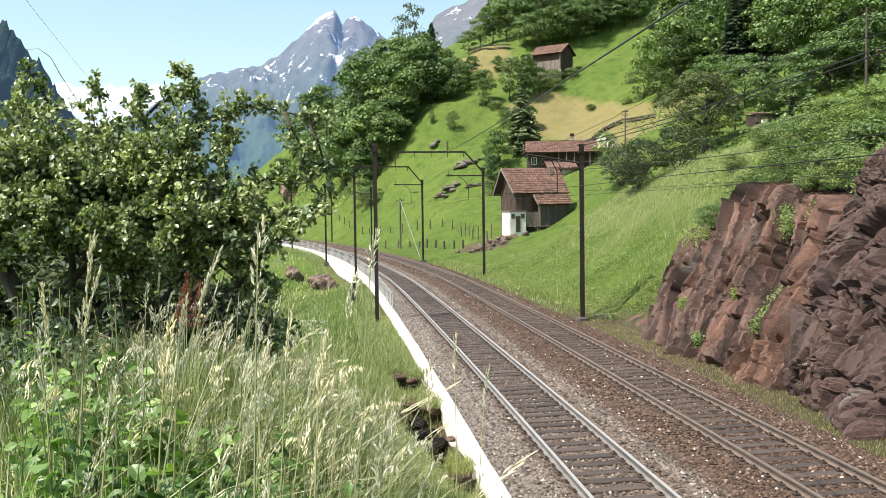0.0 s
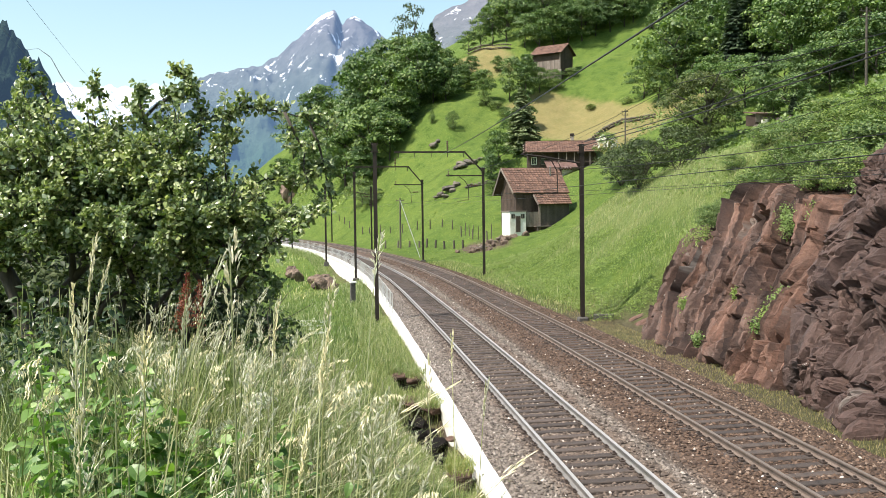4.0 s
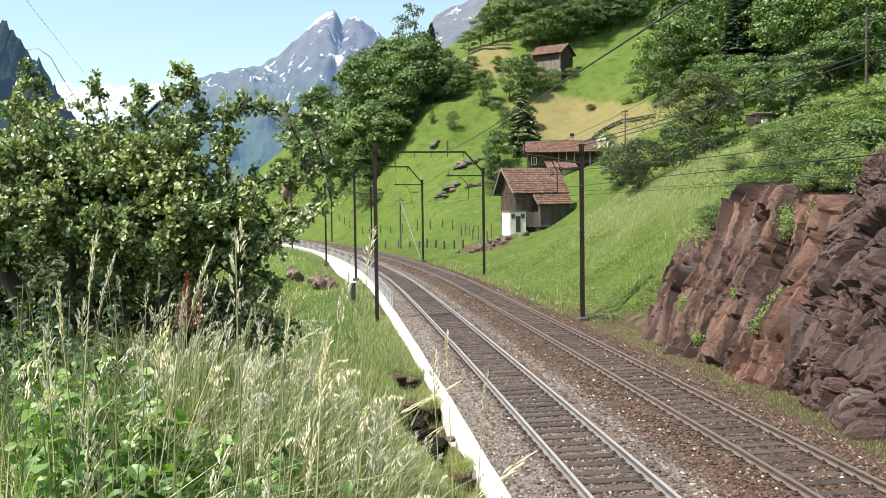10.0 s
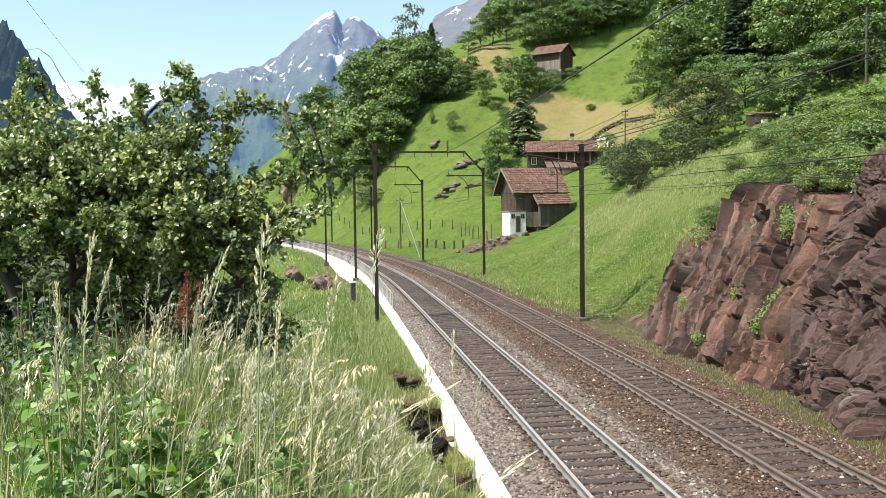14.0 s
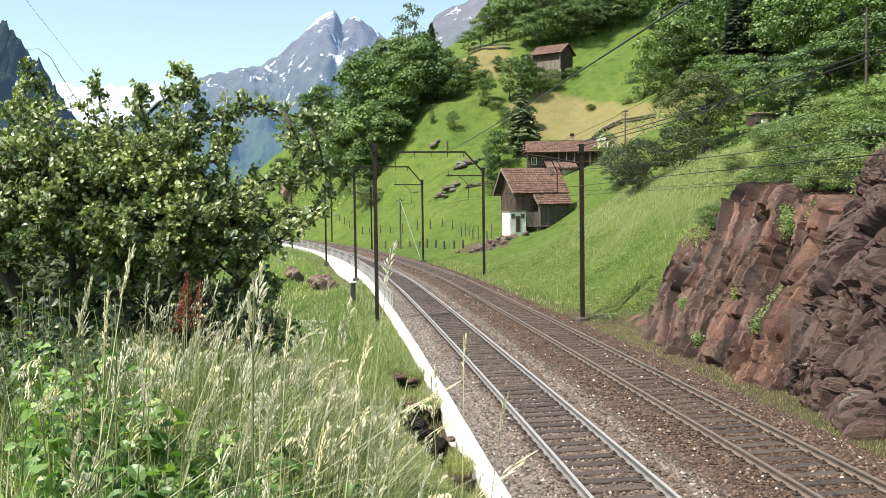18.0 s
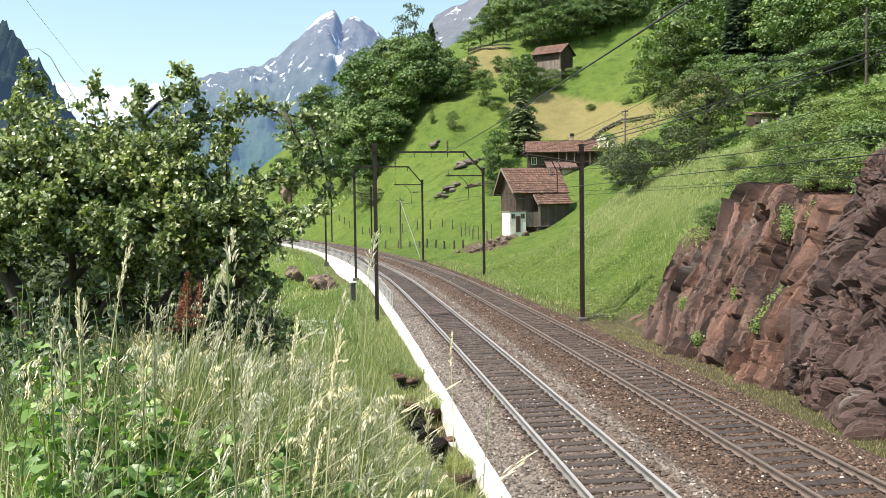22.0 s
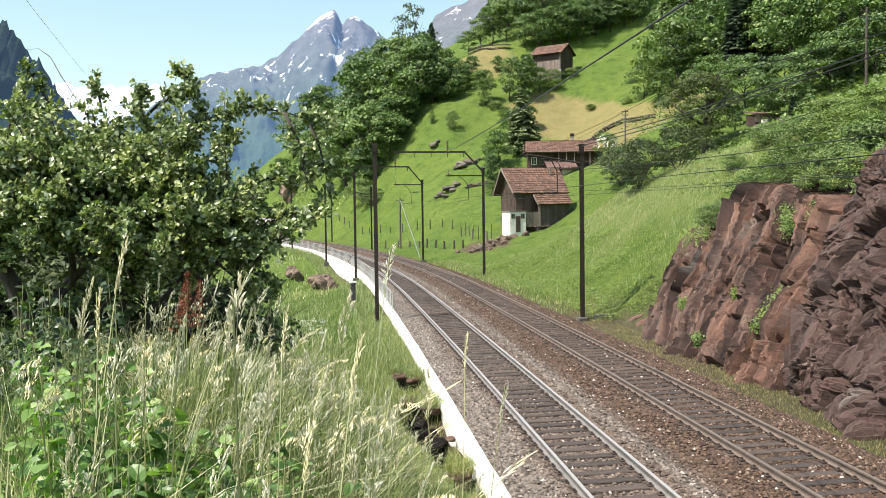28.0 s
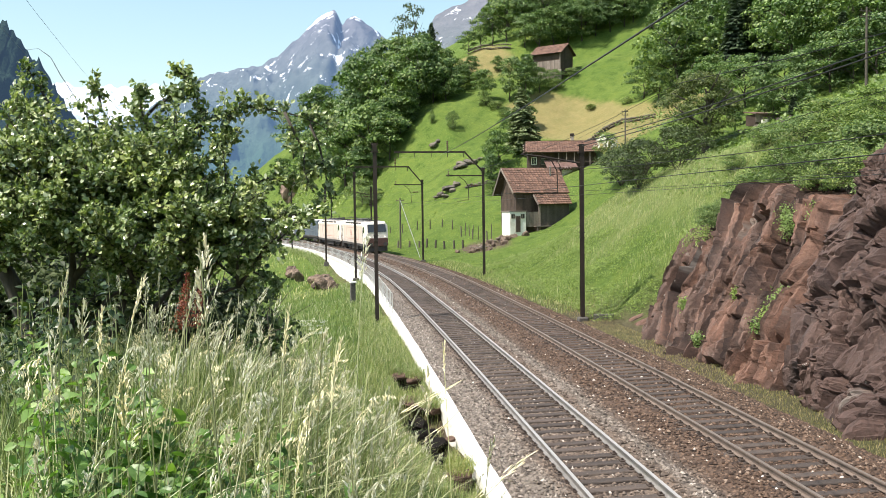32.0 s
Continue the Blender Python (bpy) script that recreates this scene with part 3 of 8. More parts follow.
# ================= retaining wall with pale coping =================
wall_s = list(np.arange(-45, 200, 1.5)) + list(np.arange(200, 500, 10.0))
wall = thing("retaining_wall", (0, 0, 0), "pale concrete retaining wall and coping along the track", "wall", kind="structure")
v, f = sweep([(-2.53, -.16), (-2.53, -6.5), (-2.28, -6.5), (-2.28, -.16)], wall_s, 0, False)
part("wall_body", Form().add(v, f), M["concrete"], wall)
for a in np.arange(-45, 190, 3.0):
    w = rng.uniform(-.01, .01)
    v, f = sweep([(-2.58 + w, 0), (-2.58 + w, -.16), (-2.2 + w, -.16), (-2.2 + w, 0)], [a + .01, a + 1.5, a + 2.99], 0, False)
    n = len(v)
    form = Form().add(v, f).add([], [])
    form.f += [(3, 2, 1, 0), (n - 4, n - 3, n - 2, n - 1)]
    form.m += [0, 0]
    part("coping_stone", form, M["concrete"], wall)
# ================= rock face =================
def rand(i, j, seed):
    """A steady random number from 0 to 1 for every pair of whole numbers."""
    h = np.sin(i * 127.1 + j * 311.7 + seed * 74.7) * 43758.5453
    return h - np.floor(h)


def beds(u, v, mean, long_lo, long_hi, seed):
    """Slanting beds of uneven thickness, each broken into blocks: bed and block number, place within both (0 to 1), and sizes."""
    rng = np.random.RandomState(seed)
    edges = np.cumsum(rng.lognormal(0, .42, int(95 / mean)) * mean) - 32
    i = np.clip(np.searchsorted(edges, u), 1, len(edges) - 1)
    w = edges[i] - edges[i - 1]
    length = (long_lo + (long_hi - long_lo) * rand(i, 0, seed)) * np.clip(w / mean, .7, 3)
    k = v / length + rand(i, 1, seed) * 7
    j = np.floor(k)
    return i, j, (u - edges[i - 1]) / w, k - j, w, length


def bed_push(u, v, mean, long_lo, long_hi, step, tilt, seed, crack):
    """Every block stands out by its own step and leans its own way; some joints gape."""
    i, j, f, g, w, length = beds(u, v, mean, long_lo, long_hi, seed)
    h, k = rand(i, j, seed + 1), rand(i, j, seed + 2)
    out = (h - .5) * step + (f - .5) * w * (k - .35) * 2 * tilt + (g - .5) * length * (rand(i, j, seed + 3) - .5) * tilt * .5
    out -= crack * (rand(i, j, seed + 4) > .55) * np.exp(-(g * length / .13) ** 2)
    out -= crack * .9 * (rand(i, 3, seed + 5) > .5) * (rand(i, j, seed + 6) > .3) * np.exp(-(f * w / .1) ** 2)
    seam = np.exp(-(np.minimum(f, 1 - f) * w / .05) ** 2) * (rand(i, 3, seed + 5) > .35) + .8 * np.exp(-(g * length / .08) ** 2) * (rand(i, j, seed + 4) > .55)
    return out, h, np.clip(seam, 0, 1)


def shards(u, v, size, long, step, tilt, seed, crack):
    """Irregular blocks with flat faces, cracked apart along some edges."""
    p, q = u / size, v / (size * long)
    best, second = np.full(u.shape, 9.0), np.full(u.shape, 9.0)
    ci, cj = np.zeros_like(u), np.zeros_like(u)
    cu, cv = np.zeros_like(u), np.zeros_like(u)
    for di in (-1, 0, 1):
        for dj in (-1, 0, 1):
            i, j = np.floor(p) + di, np.floor(q) + dj
            x, y = p - i - .1 - .8 * rand(i, j, seed), q - j - .1 - .8 * rand(i, j, seed + 1)
            d = np.hypot(x, y)
            near = d < best
            second = np.where(near, best, np.minimum(second, d))
            best = np.where(near, d, best)
            ci, cj, cu, cv = np.where(near, i, ci), np.where(near, j, cj), np.where(near, x, cu), np.where(near, y, cv)
    h = rand(ci, cj, seed + 2)
    out = (h - .5) * step + cu * size * (rand(ci, cj, seed + 3) - .5) * 2 * tilt + cv * size * long * (rand(ci, cj, seed + 4) - .5) * 2 * tilt
    return out - crack * (h > .45) * np.exp(-((second - best) * size / .09) ** 2), h


def rock_material(t, b):
    """Red-brown beds with streaks along the bedding, a darker purplish mass, grey weathering and black seepage."""
    at = t.nodes.new("ShaderNodeAttribute")
    at.attribute_name = "bed"
    sep = t.nodes.new("ShaderNodeSeparateXYZ")
    t.links.new(at.outputs["Vector"], sep.inputs[0])
    tone = t.nodes.new("ShaderNodeAttribute")
    tone.attribute_name = "tone"
    tsep = t.nodes.new("ShaderNodeSeparateXYZ")
    t.links.new(tone.outputs["Vector"], tsep.inputs[0])

    def along(scale):
        mp = t.nodes.new("ShaderNodeMapping")
        mp.inputs["Scale"].default_value = scale
        t.links.new(at.outputs["Vector"], mp.inputs["Vector"])
        return mp.outputs["Vector"]
    pos = coords(t, world_space=True)
    grain = noise_out(t, pos, 9.0, 8, .75)
    streak = noise_out(t, along((3.2, .4, 1)), 1.0, 10, .78, .4)
    patch = noise_out(t, along((.5, .22, 1)), 1.0, 5, .6, .5)
    warm = ramp(t, streak, [(.25, (.026, .017, .014)), (.43, (.07, .044, .035)), (.58, (.128, .077, .06)), (.75, (.215, .147, .117))])
    ochre = ramp(t, streak, [(.3, (.052, .026, .018)), (.55, (.142, .074, .05)), (.75, (.225, .142, .104))])
    warm = mixed(t, ramp(t, patch, [(.45, (0, 0, 0)), (.6, (1, 1, 1))]), warm, ochre)
    purple = ramp(t, streak, [(.25, (.03, .0175, .014)), (.5, (.07, .041, .033)), (.75, (.13, .083, .068))])
    col = mixed(t, tsep.outputs[1], warm, purple)
    col = mixed(t, 1.0, col, ramp(t, tsep.outputs[0], [(0, (.72, .7, .7)), (.5, (1, 1, 1)), (1, (1.25, 1.22, 1.18))]), "MULTIPLY")
    col = mixed(t, 1.0, col, ramp(t, grain, [(.3, (.6, .58, .56)), (.5, (1, 1, 1)), (.7, (1.34, 1.32, 1.3))]), "MULTIPLY")
    col = mixed(t, tsep.outputs[2], col, mixed(t, 1.0, col, (.3, .27, .26), "MULTIPLY"))  # darker along the joints between beds
    grey = noise_out(t, along((.8, .5, 1)), 1.1, 6, .65)
    col = mixed(t, ramp(t, grey, [(.6, (0, 0, 0)), (.68, (.6, .6, .6))]), col, (.19, .168, .148))
    wet = noise_out(t, along((1.5, .14, 1)), .9, 5, .6)
    col = mixed(t, ramp(t, wet, [(.59, (0, 0, 0)), (.66, (.75, .75, .75))]), col, (.026, .022, .022))
    spot = noise_out(t, pos, 2.4, 3, .5)
    col = mixed(t, ramp(t, spot, [(.745, (0, 0, 0)), (.76, (.8, .8, .8))]), col, (.5, .47, .43))
    t.links.new(col, b.inputs["Base Color"])
    b.inputs["Roughness"].default_value = 0.74
    bumped(t, b, mixed(t, .5, noise_out(t, along((6, 1.6, 1)), 1.6, 9, .75), noise_out(t, pos, 7.0, 8, .7)), 1.0, .1)


M["rock"] = material("red_brown_rock", rock_material)
FOOT_S, FOOT_L = [-40, -3, 5, 13, 16, 18, 20, 22, 26], [7.6, 7.7, 7.9, 7.9, 7.9, 8.5, 9.0, 10.2, 13.5]
TOP_S = [-40, -6, 1, 3.9, 4.6, 4.9, 5.4, 7.8, 9.3, 13.0, 13.6, 14.5, 18, 20, 21, 24, 26]
TOP_Z = [9.5, 9.5, 8.2, 7.0, 6.4, 5.75, 5.3, 5.55, 5.9, 6.0, 5.2, 4.5, 4.2, 3.6, 3.0, 3.0, 4.0]


def cliff_frame(s, z):
    """The even face under the rock: foot line along the track, leaning back to the top edge and then over into the slope."""
    top = np.interp(s, TOP_S, TOP_Z)
    over = np.clip(z - top, 0, None)
    l = np.interp(s, FOOT_S, FOOT_L) + (np.minimum(z, top) + .6) * .62 + over * 2.2
    l = l + 1.5 * soft(s - 16.2 - .85 * z, 0, 1.6) * soft(z, -.4, .6)
    return l, np.minimum(z, top) + over * .12


# the rock is laid out along its bedding, which climbs steeply and a little away from the camera
ru = np.concatenate([np.arange(-23, 10, .05), np.arange(10, 34, .3)])
rv = np.arange(-13, 17, .075)
RU, RV = np.meshgrid(ru, rv, indexing="ij")


def field(size, seed, ku=1.0, kv=1.0):
    return wave(RU.ravel() * ku, RV.ravel() * kv, size, seed).reshape(RU.shape)


warp = field(7.0, 71, .8) * .3 + field(2.4, 72) * .09 + field(.9, 73) * .02
skew = field(3.0, 74) * .2 + field(1.1, 75) * .06
PU, PV = RU - warp, RV - skew
CS, CZ = -(PU * .957 - PV * .29), PU * .29 + PV * .957
p1, h1, m1 = bed_push(RU, RV, 1.3, 2.4, 7.0, .62, .3, 11, .9)
p2, h2, m2 = bed_push(RU, RV, .36, 1.2, 4.6, .42, .55, 21, .85)
p3, h3, m3 = bed_push(RU, RV, .15, .35, 1.6, .15, .65, 31, .2)
q1, g1 = shards(RU + field(3.0, 83) * .3, RV + field(4.0, 84) * .3, 1.5, 1.8, .5, .3, 41, .8)
q2, g2 = shards(RU + field(1.5, 85) * .12, RV + field(1.5, 86) * .15, .6, 1.7, .15, .3, 51, .34)
q3, g3 = shards(RU + skew, RV + warp, .2, 1.7, .07, .45, 61, .12)
mass = soft(2.4 + .5 * CZ - CS + field(2.5, 77) * .5, -.35, .35)
blocks = q1 + q2 + q3 + .35
push = (p1 + p2 + p3) * (1 - mass) + blocks * mass + q3 * .5 + field(4.0, 76) * .14
push -= .7 * np.exp(-((2.4 + .5 * CZ - CS) / .22) ** 2) * (field(3.0, 78) > -.3)
top_z = np.interp(CS, TOP_S, TOP_Z)
push *= np.clip((top_z + 1.2 - CZ) / 1.0, .1, 1) * np.clip((22.5 - CS) / 2, 0, 1)
cl, cz = cliff_frame(CS, CZ)
cl2, cz2 = cl - push * .85, cz + push * .3
rock_faces = grid_faces(len(ru), len(rv))
inside = ((CZ > -1.6) & (CZ < top_z + 2.6) & (CS > -34) & (CS < 23)).ravel()
rock_faces = rock_faces[inside[rock_faces].all(1)]
ct_ = np.interp(CS.ravel(), LS, LT)
rock_xyz = np.stack([np.interp(CS.ravel(), LS, LX) + cl2.ravel() * np.cos(ct_), np.interp(CS.ravel(), LS, LY) + cl2.ravel() * np.sin(ct_), cz2.ravel()], -1)
used, back = np.unique(rock_faces, return_inverse=True)
cliff = array_mesh("rock_face", rock_xyz[used], back.reshape(-1, 4), M["rock"], False)
bed_tone = (h1 * .35 + h2 * .65) * (1 - mass) + (g1 * .4 + g2 * .6) * mass
for key, cols in (("bed", (RU, RV, CZ * 0)), ("tone", (bed_tone, mass, np.maximum(m1, m2) * (1 - mass)))):
    cliff.attributes.new(key, "FLOAT_VECTOR", "POINT").data.foreach_set("vector", np.stack([c.ravel()[used] for c in cols], -1).astype(np.float32).ravel())
tagged(new("rock_face", cliff), "rugged red-brown slanting rock face beside the track", "rock", kind="structure")

# ================= overhead line masts =================
def ibeam(form, a, b, w, d, t=.014, axis=Vector((1, 0, 0))):
    """A rolled I-section from a to b: two flanges and a web."""
    a, b = Vector(a), Vector(b)
    up = (b - a).normalized()
    side = (axis - up * axis.dot(up)).normalized()
    other = up.cross(side)
    for o in (-1, 1):
        p = other * (o * (d - t) / 2)
        form.bar(a + p, b + p, w, t, other)
    form.bar(a, b, t, d - 2 * t, other)


def insulator(form, p, q, r=.06, discs=4):
    p, q = Vector(p), Vector(q)
    n = (q - p)
    pts, rad = [], []
    for i in range(discs):
        for f, k in ((0.05, .35), (.3, 1), (.55, .95), (.8, .35)):
            pts.append(p + n * ((i + f) / discs))
            rad.append(r * k)
    form.tube(pts, rad, 8)


M["dark_footing"] = two_tone("stained_concrete", [(.3, (.05, .045, .04)), (.7, (.11, .1, .09))], 12, rough=.9)
M["porcelain"] = two_tone("brown_porcelain", [(.3, (.05, .025, .015)), (.7, (.09, .045, .03))], 8, rough=.25, bump=0)
M["galv"] = two_tone("dull_zinc", [(.3, (.25, .25, .25)), (.7, (.4, .4, .4))], 15, [(.3, (.8, .8, .8)), (.7, (1.1, 1.1, 1.1))], 2, rough=.5, metal=.7)


def mast(place, height, turn, kind_of, group):
    """A steel mast. kind_of: 'plain', 'arm' (a bracket over the near track) or 'gantry' (bracket and a long feeder arm)."""
    what = {"plain": "dark steel overhead-line mast beside the wall", "arm": "dark steel overhead-line mast with a bracket arm", "gantry": "dark steel mast with bracket arm and long feeder crossarm"}[kind_of]
    ob = thing("catenary_mast", place, what, "mast", group, turn)
    body = Form()
    ibeam(body, (0, 0, -.3), (0, 0, height), .18, .22)
    part("post", body, M["steel_dark"], ob, "tall I-section steel post")
    part("footing", Form().box(0, 0, -.25, .5, .5, .5, bevel=.05), M["dark_footing"], ob, "stained concrete footing")
    cap = Form()
    for z in (height - .06, height - .42):
        cap.box(0, 0, z, .34, .3, .06)
    cap.box(0, -.14, height - .24, .2, .04, .3)
    part("head_frame", cap, M["steel_dark"], ob)
    for z in (height * .49, height * .46):
        part("band", Form().box(0, 0, z, .225, .265, .04), M["steel_dark"], ob)
    if kind_of == "plain":
        return ob
    arm = Form()
    if kind_of == "gantry":
        arm.bar((0, 0, 8.2), (-3.1, 0, 8.22), .08, .1)
    else:
        arm.tube([(-.1, 0, 7.65), (-2.0, 0, 8.0), (-3.05, 0, 8.12)], .04, 7)
    part("bracket_arm", arm, M["steel_dark"], ob)
    reg = Form()
    reg.tube([(-2.0, 0, 8.15), (-1.5, 0, 7.75), (-1.25, 0, 7.3), (-1.22, 0, 6.2)], .028, 6)
    reg.tube([(-1.22, 0, 6.25), (-2.2, 0, 6.1)], .018, 5)
    reg.tube([(0, 0, 7.42), (-1.25, 0, 7.38)], .024, 6)
    part("registration_arm", reg, M["steel_dark"], ob)
    for a, b, r in (((-1.05, 0, 7.39), (-.45, 0, 7.41), .09), ((-2.9, 0, 8.14), (-2.9, 0, 8.6), .07)):
        ins = Form()
        insulator(ins, a, b, r)
        part("insulator", ins, M["porcelain"], ob, smooth=True)
    if kind_of == "gantry":
        beam = Form()
        beam.bar((-.05, 0, height - .3), (-1.5, 0, 10.12), .1, .12)
        beam.bar((-1.45, 0, 10.15), (-7.3, 0, 10.15), .12, .14)
        for k in range(5):
            x = -1.6 - k * 1.35
            beam.bar((x, 0, 10.1), (x, 0, 9.72), .05, .05)
        part("feeder_crossarm", beam, M["steel_dark"], ob)
        ins = Form()
        insulator(ins, (-2.95, 0, 10.25), (-2.95, 0, 11.1), .1, 5)
        part("insulator", ins, M["porcelain"], ob, smooth=True)
    return ob


def mast_at(s, l, base, height, kind_of, group, lean=0.0):
    p = on_line(s, l, base)
    return mast(p, height, math.degrees(heading(s)) + lean, kind_of, group)


LEFT, RIGHT = "masts along the wall", "masts along the hillside"
mast_at(22.0, -3.25, -.35, 8.9, "plain", LEFT)
mast_at(53.8, -2.93, -.3, 8.75, "plain", LEFT)
mast_at(82.0, -3.4, -.4, 8.75, "plain", LEFT)
mast_at(121.0, -3.0, -.4, 8.6, "plain", LEFT)
mast_at(21.2, 6.95, -.2, 8.6, "arm", RIGHT)
mast_at(52.1, 7.55, -.2, 8.85, "gantry", RIGHT)
mast_at(77.5, 6.74, -.2, 8.75, "gantry", RIGHT)
mast_at(106.9, 6.2, -.2, 8.8, "arm", RIGHT)
mast_at(141.0, 7.5, -.2, 8.0, "arm", RIGHT)

# ================= wires =================
M["wire"] = two_tone("dark_wire", [(.3, (.02, .02, .02)), (.7, (.05, .045, .04))], 8, rough=.5, metal=.5, bump=0)


def wire(name, a, b, sag, r, label, n=14):
    a, b = Vector(a), Vector(b)
    pts = [a.lerp(b, i / n) - Vector((0, 0, sag * 4 * (i / n) * (1 - i / n))) for i in range(n + 1)]
    return tagged(new(name, to_mesh(name, Form().tube(pts, r, 5), M["wire"])), label, "wire")
# ================= trees =================
M["leaf_far"] = leaf_material("broadleaf_foliage", [(0, (.05, .105, .03)), (.4, (.104, .18, .051)), (.75, (.182, .272, .082)), (1, (.29, .385, .14))], (1.15, 1.35, .55), .5, .26)
M["leaf_bush"] = leaf_material("bush_foliage", [(0, (.06, .11, .028)), (.45, (.14, .22, .055)), (.8, (.235, .325, .09)), (1, (.36, .42, .15))], (1.2, 1.4, .6), .5, .24)
M["needle"] = leaf_material("spruce_needles", [(0, (.022, .045, .024)), (.6, (.05, .085, .042)), (1, (.12, .17, .08))], (1.0, 1.2, .6), .6, .2)
M["leaf_grey"] = leaf_material("grey_green_foliage", [(0, (.045, .07, .03)), (.5, (.08, .115, .045)), (1, (.14, .18, .075))], (1.1, 1.3, .7), .55, .25)
M["leaf_larch"] = leaf_material("larch_needles", [(0, (.1, .135, .065)), (.5, (.19, .245, .115)), (1, (.3, .36, .18))], (1.1, 1.3, .7), .6, .25)
M["leaf_olive"] = leaf_material("olive_foliage", [(0, (.045, .07, .022)), (.5, (.1, .135, .042)), (1, (.19, .225, .08))], (1.1, 1.3, .6), .5, .25)


def cards(centres, normals, size, rng, long=1.25):
    """Leaf-like quads with a bent tip, one for each centre."""
    n = len(centres)
    a = rng.normal(0, 1, (n, 3))
    nn = normals / np.maximum(np.linalg.norm(normals, axis=1, keepdims=True), 1e-6)
    u = np.cross(nn, a)
    u /= np.maximum(np.linalg.norm(u, axis=1, keepdims=True), 1e-6)
    w = np.cross(nn, u)
    r = size * rng.uniform(.6, 1.3, (n, 1))
    bend = nn * r * rng.uniform(-.35, .35, (n, 1))
    v = np.stack([centres - u * r * .5 * long, centres - w * r * .42 + bend * .5, centres + u * r * .5 * long + bend, centres + w * r * .42], 1).reshape(-1, 3)
    return v, np.arange(n * 4).reshape(-1, 4)


def crown_points(rng, blobs, per_blob, width, low, high, blob_r, lean=0.0, hollow=.75):
    """Points and outward directions on many leafy clumps inside an uneven crown (a tree of height 1)."""
    cs, ns = [], []
    lumps = rng.uniform(.78, 1.18, 9)
    for b in range(blobs):
        t = rng.uniform(0, 1) ** .85
        z = low + (high - low) * t
        prof = math.sin(math.pi * min(1, (t * .86 + .1))) ** .7
        a = rng.uniform(0, math.tau)
        rr = width * prof * math.sqrt(rng.uniform(.12, 1)) * lumps[int(a / math.tau * 9) % 9]
        c = np.array([rr * math.cos(a) + lean * z, rr * math.sin(a), z])
        d = rng.normal(0, 1, (per_blob, 3))
        d /= np.linalg.norm(d, axis=1, keepdims=True)
        d[:, 2] = np.where(d[:, 2] < -.2, -d[:, 2] * .6, d[:, 2])
        rad = blob_r * rng.uniform(.65, 1.25) * rng.uniform(hollow, 1.08, (per_blob, 1))
        cs.append(c + d * rad * [1.15, 1.15, .8])
        out = d + rng.normal(0, .5, (per_blob, 3)) + np.array(SUN_TO)[None] * .5
        ns.append(out)
    return np.concatenate(cs), np.concatenate(ns)


def branching(rng, height, width, low, thick, limbs, stems=1):
    form = Form()
    for k in range(stems):
        ox, oy = (rng.uniform(-.04, .04), rng.uniform(-.04, .04)) if stems > 1 else (0, 0)
        pts = [Vector((ox * i * 2 + rng.uniform(-.012, .012) * i, oy * i * 2 + rng.uniform(-.012, .012) * i, height * i / 6 - (.03 if i == 0 else 0))) for i in range(7)]
        form.tube(pts, [thick * (1.25 if i == 0 else 1 - .13 * i) for i in range(7)], 7)
        for j in range(limbs):
            t = low + (.85 - low) * (j + rng.uniform(0, .8)) / limbs
            p = pts[0].lerp(pts[-1], min(t, .95))
            a = rng.uniform(0, math.tau)
            reach = width * rng.uniform(.55, .95)
            q = p + Vector((math.cos(a) * reach, math.sin(a) * reach, reach * rng.uniform(.35, .9)))
            mid = p.lerp(q, .5) + Vector((0, 0, -.03 * reach))
            form.tube([p, mid, q], [thick * .45, thick * .28, thick * .08], 5)
    return form


def broadleaf(seed, width, low, blobs, per_blob, blob_r, leaf, mat, trunk=.018, limbs=8, stems=1, bare=.0):
    rng = np.random.RandomState(seed)
    c, n = crown_points(rng, blobs, per_blob, width, low, .93, blob_r)
    v, f = cards(c, n, leaf, rng)
    return to_mesh("trunk", branching(rng, .8, width, max(.12, low - .1), trunk, limbs, stems), M["bark"], True), array_mesh("crown", v, f, M[mat], False)


def spruce(seed, width, tiers, mat="needle"):
    rng = np.random.RandomState(seed)
    cs, ns = [], []
    for i in range(tiers):
        t = i / tiers
        z = .08 + .9 * t
        reach = width * (1 - t) ** .8 * rng.uniform(.8, 1.1) + .015
        count = int(7 + 9 * (1 - t))
        for k in range(count):
            a = math.tau * k / count + rng.uniform(-.3, .3)
            m = int(6 + 16 * (1 - t))
            r = np.linspace(.05, 1, m) * reach * rng.uniform(.75, 1.1)
            for o in (-1, 0, 1):
                side = o * r * .16
                cs.append(np.stack([r * math.cos(a) - side * math.sin(a), r * math.sin(a) + side * math.cos(a), z - (r / max(reach, .01)) ** 1.4 * reach * .38 + rng.uniform(-.006, .006, m)], -1))
                ns.append(np.tile([math.cos(a) * .4, math.sin(a) * .4, 1.0], (m, 1)) + rng.normal(0, .3, (m, 3)))
    c, n = np.concatenate(cs), np.concatenate(ns)
    v, f = cards(c, n, .034, rng, 1.7)
    return to_mesh("trunk", Form().tube([(0, 0, -.02), (0, 0, .5), (0, 0, .98)], [.017, .011, .002], 7), M["bark"], True), array_mesh("crown", v, f, M[mat], False)


